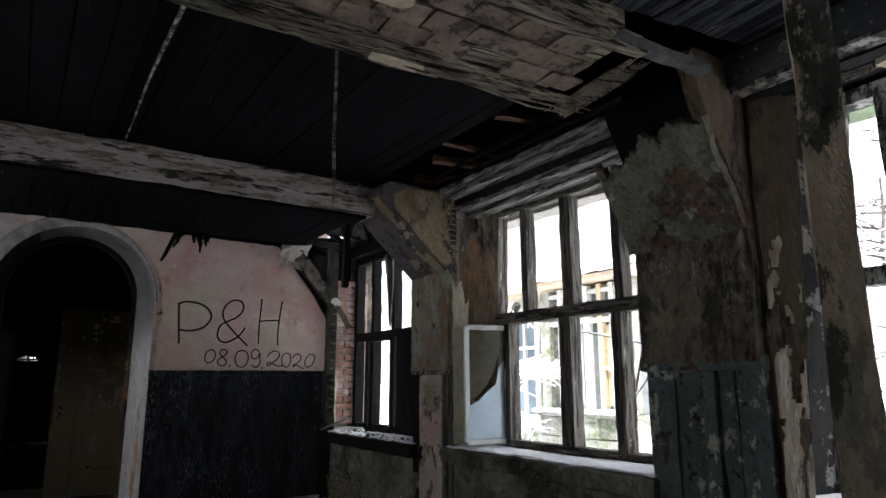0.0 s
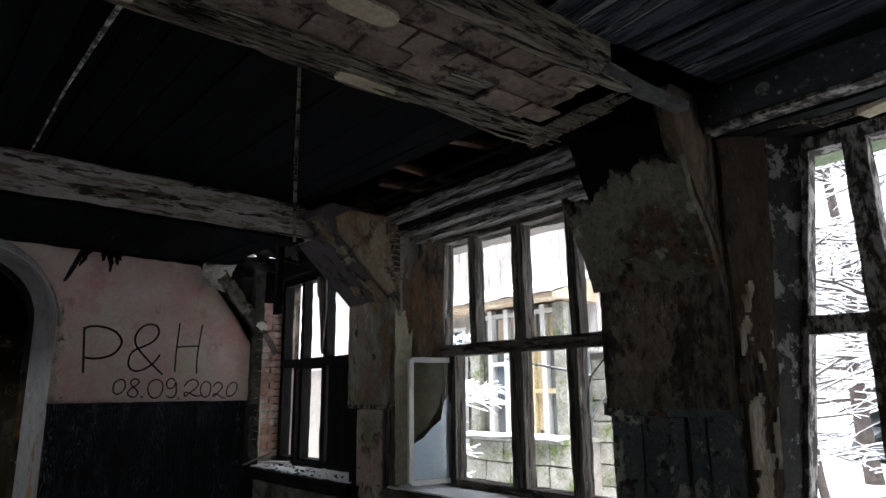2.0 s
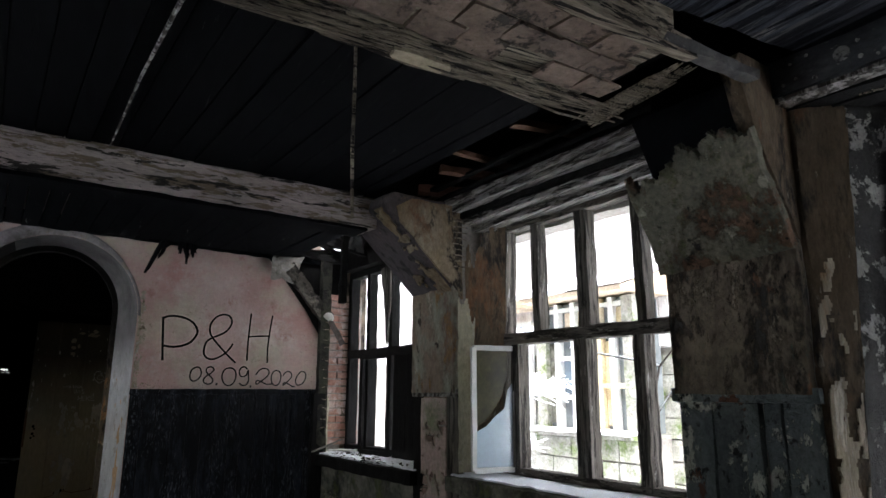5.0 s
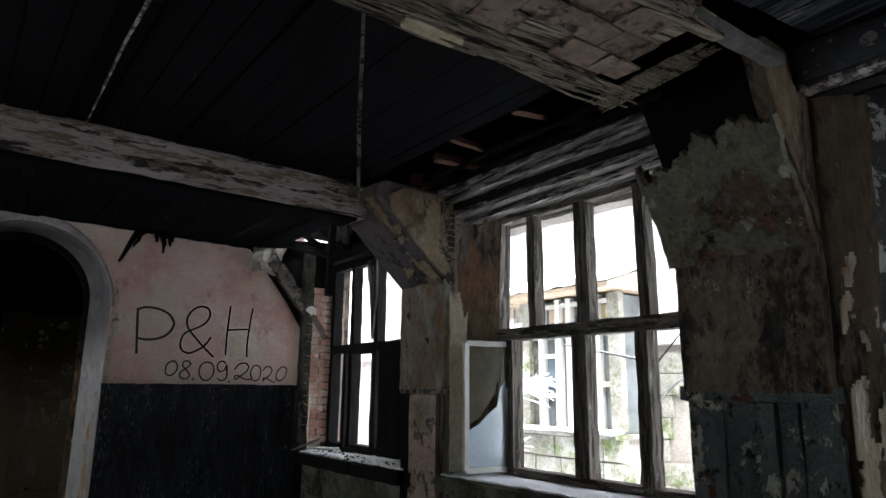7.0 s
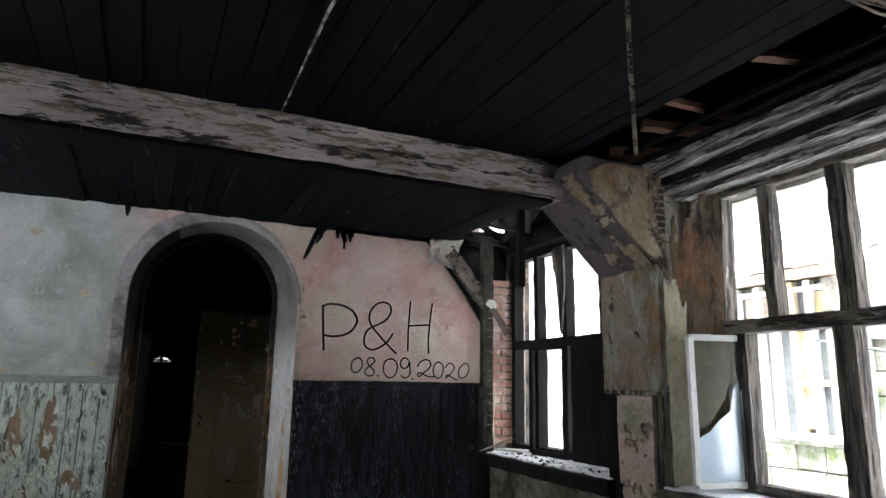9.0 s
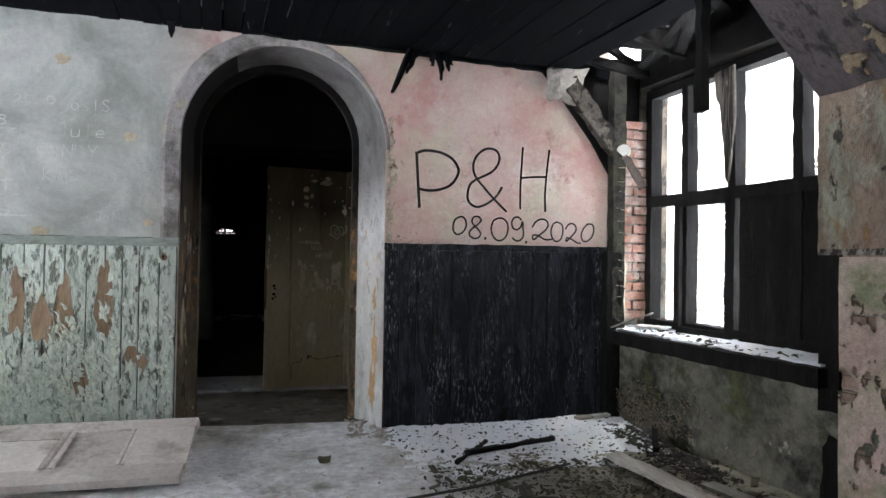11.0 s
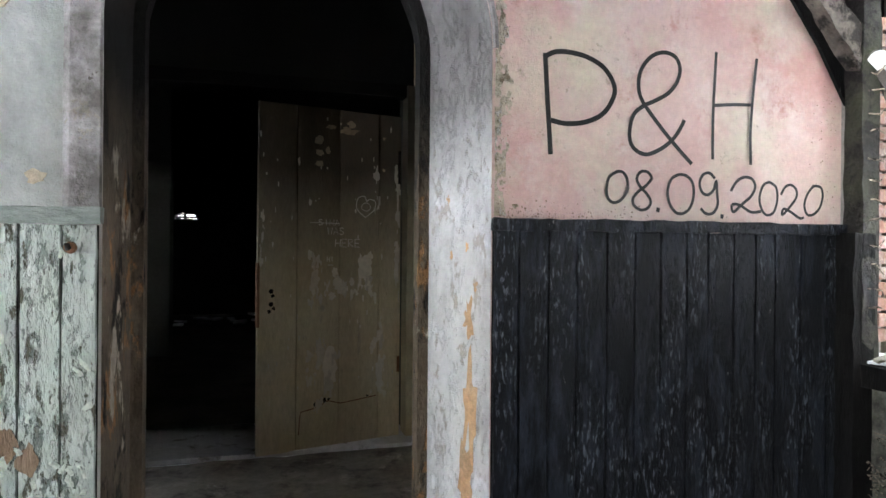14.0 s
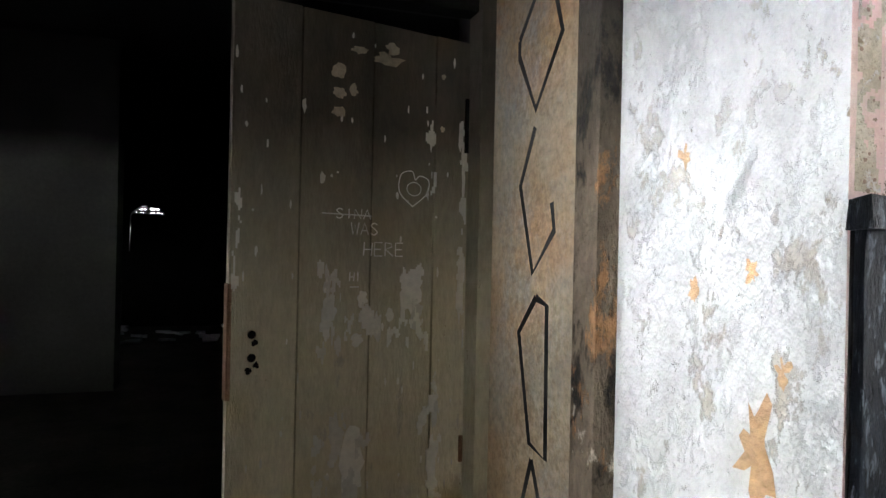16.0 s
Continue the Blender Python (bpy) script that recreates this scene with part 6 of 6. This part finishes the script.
plank((2.50, 7.02, 0.74), (2.72, 6.8, 0.745), 0.10, 0.012, "white_frame", "loose slat lying on the snowy sill", "fallen_board")

plank((2.20, 5.60, 0.03), (2.44, 4.30, 0.045), 0.10, 0.022, "old_plank", "weathered fallen plank by the wall")
plank((1.72, 5.45, 0.02), (2.02, 4.35, 0.03), 0.055, 0.02, "mossy_timber", "dark mossy batten among rubble")
plank((2.38, 5.35, 0.03), (2.56, 4.55, 0.05), 0.07, 0.02, "old_plank", "weathered fallen plank by the wall")
plank((1.15, 5.62, 0.015), (1.75, 5.35, 0.02), 0.03, 0.015, "mossy_timber", "thin dark batten among rubble")
plank((0.95, 6.22, 0.015), (1.25, 6.60, 0.03), 0.022, 0.018, "burnt_frame", "charred twig lying on the snow")
scatter("rubble", "dark crumbled debris along the foot of the wall", 650, (2.18, 2.44, 5.6, 7.1), (0.006, 0.026), "char_bits", 0.02)

bm = B()
pts = [(-1.9, 5.35, 0.012), (-0.9, 5.42, 0.014), (0.0, 5.56, 0.015), (0.5, 5.68, 0.015), (1.0, 5.82, 0.018), (1.6, 6.05, 0.03)]
tube(bm, pts, [0.008] * len(pts), 6)
tagged(new("floor_cable", mesh_of("floor_cable", bm, "char_bits")), "black cable lying across the floor", "cable")
bm = B()
box(bm, -0.06, 0.06, -0.035, 0.035, 0, 0.05, None, 0.012)
bmesh.ops.subdivide_edges(bm, edges=bm.edges[:], cuts=2)
ob = tagged(new("brick_lump", mesh_of("brick_lump", jag(bm, 0.03), "red_brick_lump")), "broken dark red brick lying on the floor", "brick")
ob.matrix_basis = pose(0.12, 5.52, 0.0, 0, 0, 15)
bm = B()
box(bm, -0.035, 0.035, -0.028, 0.028, 0, 0.035, None, 0.008)
bmesh.ops.subdivide_edges(bm, edges=bm.edges[:], cuts=2)
ob = tagged(new("rubble_lump", mesh_of("rubble_lump", jag(bm, 0.03), "rubble")), "dark lump of rubble on the dusty floor", "rubble")
ob.matrix_basis = pose(0.19, 6.45, 0.0)

# a panelled door lying broken on the floor
lying = thing("fallen_door", "broken cream panelled door lying on the floor by the wainscot", "door", pose(-0.58, 6.12, 0.02, 11, 0, 1.5))
for nm, x0, x1, y0, y1 in (("stile", -2.05, 0.0, 0.0, 0.15), ("stile", -2.05, 0.02, 0.60, 0.72), ("rail", -0.30, 0.01, 0.152, 0.598), ("rail", -1.02, -0.72, 0.152, 0.50), ("rail", -2.05, -1.85, 0.152, 0.598)):
    bm = B()
    box(bm, x0, x1, y0, y1, 0.0, 0.04, None, 0.005)
    part(nm, bm, "grey_door", lying)
bm = B()
box(bm, -0.72, -0.30, 0.152, 0.598, 0.008, 0.028, None, 0.003)
part("panel", bm, "grey_door", lying)
for x in (-0.70, -0.66, -0.34, -0.31):
    bm = B()
    box(bm, x - 0.01, x + 0.01, 0.16, 0.59, 0.028, 0.045, None, 0.002)
    part("moulding", bm, "grey_door", lying)
bm = B()
prism(bm, [(-1.02, 0.155), (-1.02, 0.42), (-1.1, 0.46), (-1.06, 0.3), (-1.15, 0.2)], 0.01, 0.025, "z")
part("panel_shard", bm, "grey_door", lying, "splintered remnant of a panel")
sup = tagged(new("rubble_lump", mesh_of("rubble_lump", jag(box(B(), -0.9, 0.3, -0.05, 0.06, 0, 0.12, None, 0.015), 0.02), "rubble")), "heap of rubble under the fallen door", "rubble")
sup.matrix_basis = pose(-1.3, 6.78, 0)


# ---- outdoors ----
bm = B()
v = [bm.verts.new(p) for p in ((-400, -400, -0.35), (400, -400, -0.35), (400, 400, -0.35), (-400, 400, -0.35))]
bm.faces.new(v)
setting("ground", bm, "snow", "snow-covered ground", "ground")

wing = thing("building_wing", "mossy stone and timber wing of the house with snowy ledges", "house", WALL)
bm = B()
box(bm, -7, 1.62, 4.56, 8.5, -0.4, 1.9)
part("wall", bm, "mortar", wing, "mortared stone wall")
bm = B()
box(bm, -7, 1.62, 4.50, 8.5, 1.9, 4.7)
part("upper_wall", bm, "cladding", wing, "weathered upper wall")
stone_me = []
for L in (0.46, 0.34, 0.58):
    bm = B()
    box(bm, 0.008, L - 0.008, -0.05, 0.02, 0.008, 0.262, None, 0.006)
    stone_me.append(mesh_of("stone_block", bm, "stone"))
for c in range(8):
    z = -0.35 + 0.27 * c
    u = -4.6 - 0.2 * (c % 2)
    while u < 1.5:
        k = random.randrange(3)
        L = (0.46, 0.34, 0.58)[k]
        if u + L > 1.62:
            break
        part("stone_block", stone_me[k], None, wing, "", pose(u, 4.55 + random.uniform(-0.012, 0.012), z))
        u += L
for k in range(44):
    u = -4.8 + 0.146 * k
    bm = B()
    rough_beam(bm, (u, 4.485, 1.92), (u, 4.485, 4.6), 0.135, 0.02, 6, 0.002, up=(0, 1, 0))
    part("cladding_board", bm, "cladding", wing)
bm = B()
rough_beam(bm, (-7, 4.3, 4.7), (2.0, 4.3, 4.7), 1.1, 0.18, 10, 0.01)
part("roof_edge", bm, "snow", wing, "snowy eave")


def outer_window(u0, u1, z0, z1, v, curtain):
    w = part("window", box(B(), u0 + 0.03, u1 - 0.03, v + 0.03, v + 0.05, z0 + 0.03, z1 - 0.03), curtain, wing)
    for a, b, c, d in ((u0, u0 + 0.07, z0, z1), (u1 - 0.07, u1, z0, z1), (u0 + 0.07, u1 - 0.07, z0, z0 + 0.07), (u0 + 0.07, u1 - 0.07, z1 - 0.07, z1), ((u0 + u1) / 2 - 0.025, (u0 + u1) / 2 + 0.025, z0 + 0.07, z1 - 0.07), (u0 + 0.07, u1 - 0.07, z0 + (z1 - z0) * 0.62, z0 + (z1 - z0) * 0.62 + 0.05)):
        bm = B()
        box(bm, a, b, v - 0.03, v + 0.03, c, d, None, 0.003)
        part("frame", bm, "white_frame", w)
    return w


# projecting bay with ochre posts under a snowy roof
bm = B()
box(bm, -0.66, 1.02, 3.78, 4.5, -0.4, 0.74)
part("bay_base", bm, "mortar", wing)
for c in range(4):
    u = -0.68 - 0.1 * (c % 2)
    while u < 0.9:
        k = random.randrange(2)
        L = (0.46, 0.34)[k]
        part("stone_block", stone_me[k], None, wing, "", pose(max(u, -0.68), 3.77 + random.uniform(-0.012, 0.012), -0.34 + 0.27 * c))
        u += L
bm = B()
box(bm, -0.74, 1.08, 3.64, 4.5, 0.745, 0.79, None, 0.006)
part("ledge", bm, "stone", wing)
bm = B()
slab_grid(bm, (-0.74, 3.62, 0.795), (1.08, 3.62, 0.795), (1.08, 3.82, 0.81), (-0.74, 3.82, 0.81), 30, 6, 0.04, None, 0.014)
part("ledge_snow", bm, "snow", wing, "snow on the ledge")
bm = B()
box(bm, -0.55, 0.95, 3.92, 4.5, 0.80, 2.55)
part("bay_inside", bm, "dark_pane", wing, "dim glazing")
for u, mt in ((-0.62, "stone"), (-0.30, "white_frame"), (0.02, "white_frame"), (0.22, "white_frame"), (0.48, "ochre"), (0.70, "white_frame"), (0.98, "stone")):
    bm = B()
    box(bm, u - (0.09 if mt == "stone" else 0.04), u + (0.09 if mt == "stone" else 0.04), 3.82, 3.92, 0.83, 2.55, None, 0.005)
    part("bay_post", bm, mt, wing)
for u0, u1, z, mt in ((-0.26, 0.0, 1.25, "white_frame"), (-0.26, 0.0, 1.78, "white_frame"), (-0.55, 0.95, 2.05, "white_frame"), (0.5, 0.95, 1.4, "ochre"), (-0.55, 0.95, 2.46, "white_frame")):
    bm = B()
    box(bm, u0, u1, 3.83, 3.90, z - 0.03, z + 0.03, None, 0.004)
    part("bay_bar", bm, mt, wing)
for u0, u1, z0, z1, mt in ((0.50, 0.66, 0.9, 1.98, "ochre"), (0.72, 0.94, 2.08, 2.42, "ochre"), (-0.52, -0.36, 0.9, 2.0, "moss_wall"), (-0.2, 0.2, 2.09, 2.42, "ochre_dull"), (-0.24, -0.06, 1.3, 1.74, "pale_pane")):
    bm = B()
    box(bm, u0, u1, 3.90, 3.912, z0, z1)
    part("bay_panel", bm, mt, wing)
bm = B()
prism(bm, [(3.52, 2.58), (3.52, 2.64), (4.5, 2.95), (4.5, 2.58)], -0.8, 1.15, "x")
part("bay_roof", bm, "ochre_dull", wing, "ochre eave boards")
bm = B()
slab_grid(bm, (-0.82, 3.48, 2.65), (1.17, 3.48, 2.65), (1.17, 4.5, 2.97), (-0.82, 4.5, 2.97), 24, 10, 0.07, None, 0.02)
part("bay_roof_snow", bm, "snow", wing, "snow on the bay roof")
outer_window(-2.15, -1.45, 0.62, 2.45, 4.42, "pale_pane")
outer_window(-3.6, -2.9, 0.62, 2.45, 4.42, "dark_pane")
for u0, u1 in ((-2.25, -1.35), (-3.7, -2.8)):
    bm = B()
    box(bm, u0, u1, 4.30, 4.55, 0.50, 0.60, None, 0.008)
    s = part("window_ledge", bm, "snow", wing, "snowy window ledge")
    bm = B()
    prism(bm, [(3.9, 2.62), (3.9, 2.70), (4.5, 2.9), (4.5, 2.62)], u0 - 0.1, u1 + 0.1, "x")
    part("canopy", bm, "ochre_dull", wing, "ochre canopy board")
prop = tagged(new("wood_prop", mesh_of("wood_prop", rough_beam(B(), WALL @ Vector((-1.9, 4.0, 1.95)), WALL @ Vector((-1.35, 3.9, 2.45)), 0.09, 0.09, 6, 0.005), "mossy_timber")), "mossy timber brace leaning at the wing's wall", "timber")


def limb(bm, sm, p, d, ln, r, depth, droop=0.12):
    """A branch with its twigs; snow lies along its upper side."""
    pts, rad = [Vector(p)], [r]
    n = 5
    d = Vector(d).normalized()
    for i in range(n):
        d = (d + Vector((random.uniform(-0.22, 0.22), random.uniform(-0.22, 0.22), random.uniform(-0.16, 0.12) - droop * 0.3))).normalized()
        pts.append(pts[-1] + d * ln / n)
        rad.append(r * (1 - 0.8 * (i + 1) / n))
    tube(bm, pts, rad, 4)
    if abs(d.z) < 0.85:
        tube(sm, [q + Vector((0, 0, rr * 0.9 + 0.006)) for q, rr in zip(pts, rad)], [max(0.9 * rr, 0.007) for rr in rad], 4)
    if depth:
        for i in range(1, n + 1):
            for _ in range(2 if depth > 1 else 3):
                s = d.cross(Vector((0, 0, 1))).normalized() * random.choice((-1, 1))
                limb(bm, sm, pts[i], d * 0.6 + s * random.uniform(0.4, 1.0) + Vector((0, 0, random.uniform(-0.1, 0.5))), ln * random.uniform(0.3, 0.5), rad[i] * 0.6 + 0.002, depth - 1, droop)


def bare_tree(h, r, n_limbs, label, name="bare_tree"):
    t = thing(name, label, "tree", None, "snowy trees")
    bm, sm, tr = B(), B(), B()
    trunk = [Vector((0.05 * math.sin(k * 1.3), 0.05 * math.cos(k * 1.7), h * k / 8)) for k in range(9)]
    tube(tr, trunk, [r * (1 - 0.75 * k / 8) for k in range(9)], 8)
    for k in range(n_limbs):
        a = random.uniform(0, 6.28)
        z = h * random.uniform(0.12, 0.95)
        limb(bm, sm, (0, 0, z), (math.cos(a), math.sin(a), random.uniform(0.0, 0.6)), h * random.uniform(0.22, 0.45), r * 0.28, 2 if k % 3 == 0 else 1)
    part("trunk", tr, "bark", t)
    part("crown", bm, "bark", t)
    part("crown_snow", sm, "snow", t, "snow lying along the branches")
    return t


def conifer(h, label):
    t = thing("conifer", label, "tree", None, "snowy trees")
    tr, bo, sn = B(), B(), B()
    tube(tr, [(0, 0, 0), (0.03, 0, h * 0.5), (0, 0.02, h)], [h * 0.022, h * 0.014, 0.01], 8)
    for w in range(26):
        f = w / 26
        z = h * (0.06 + 0.92 * f)
        R = h * 0.26 * (1 - f) + 0.12
        for k in range(11):
            a = 6.2832 * (k + random.random()) / 11
            L = R * random.uniform(0.7, 1.1)
            d = Vector((math.cos(a), math.sin(a), 0))
            s = Vector((-d.y, d.x, 0))
            for target, lift, shrink in ((bo, 0.0, 1.0), (sn, 0.03, 0.7)):
                prev = None
                for i in range(5):
                    q = i / 4
                    c = Vector((0, 0, z + lift)) + d * L * q + Vector((0, 0, -0.35 * L * q * q))
                    wd = (0.16 + 0.10 * random.random()) * L * math.sin(3.14 * min(0.12 + q * 0.85, 1)) * shrink
                    row = [target.verts.new(c - s * wd + Vector((0, 0, -wd * 0.3))), target.verts.new(c + s * wd + Vector((0, 0, -wd * 0.3)))]
                    if prev and (target is bo or random.random() < 0.62):
                        target.faces.new((prev[0], prev[1], row[1], row[0]))
                    prev = row
    part("trunk", tr, "bark", t)
    part("crown", bo, "needles", t)
    part("crown_snow", sn, "snow", t, "snow on the boughs")
    return t


def outside(u, v, turn, s=1.0):
    return Matrix.Translation(WALL @ Vector((u, v, -0.38))) @ Matrix.Rotation(turn, 4, "Z") @ Matrix.Scale(s, 4)


bare = bare_tree(4.6, 0.07, 22, "bare tree with snow lying along its branches")
bare.matrix_basis = outside(5.6, 5.2, 0.3)
big = bare_tree(9.0, 0.17, 20, "tall bare tree with a dark snowy trunk")
big.matrix_basis = outside(4.5, 8.4, 1.0)
shrub = bare_tree(2.5, 0.025, 20, "low leafless shrub laden with snow", "snowy_shrub")
shrub.matrix_basis = outside(6.4, 2.9, 0.0)
fir = conifer(8.0, "dark fir with snow on its boughs")
fir.matrix_basis = outside(5.6, 12.0, 0.2)
for src, u, v, a in ((bare, 7.0, 6.0, 2.1), (bare, 8.4, 4.6, 5.2), (bare, 2.6, 7.5, 3.2), (big, 2.0, 11.5, 2.6), (big, 7.2, 10.5, 4.4), (big, 9.5, 8.0, 0.7), (shrub, 5.2, 3.4, 1.4), (shrub, 7.4, 3.2, 2.8), (shrub, 8.6, 3.0, 5.0), (shrub, -0.2, 2.6, 1.0),
                     (fir, 7.6, 13.0, 1.4), (fir, 3.4, 15.0, 2.2), (fir, 9.6, 12.0, 3.0), (fir, 1.2, 17.0, 0.9), (fir, 11.5, 14.0, 1.8), (fir, 6.4, 17.0, 2.7), (fir, 13, 11, 0.4), (fir, 4.6, 19.0, 5.0)):
    copy_thing(src, outside(u, v, a))
bm = B()
pts = [WALL @ Vector(p) for p in ((3.25, 1.2, -0.35), (3.22, 1.18, 0.5), (3.32, 1.16, 1.1), (3.40, 1.2, 1.5), (3.62, 1.25, 1.75))]
tube(bm, pts, [0.016, 0.014, 0.011, 0.009, 0.004], 6)
sap = thing("sapling", "thin dark bare sapling outside the window", "tree")
part("stem", bm, "bark", sap)
bm, sm = B(), B()
for k in range(3):
    limb(bm, sm, pts[2 + k % 3], (random.uniform(-1, 1), random.uniform(-1, 1), 0.25), 0.7, 0.005, 0)
part("crown", bm, "bark", sap)
part("crown_snow", sm, "snow", sap, "snow on the twigs")
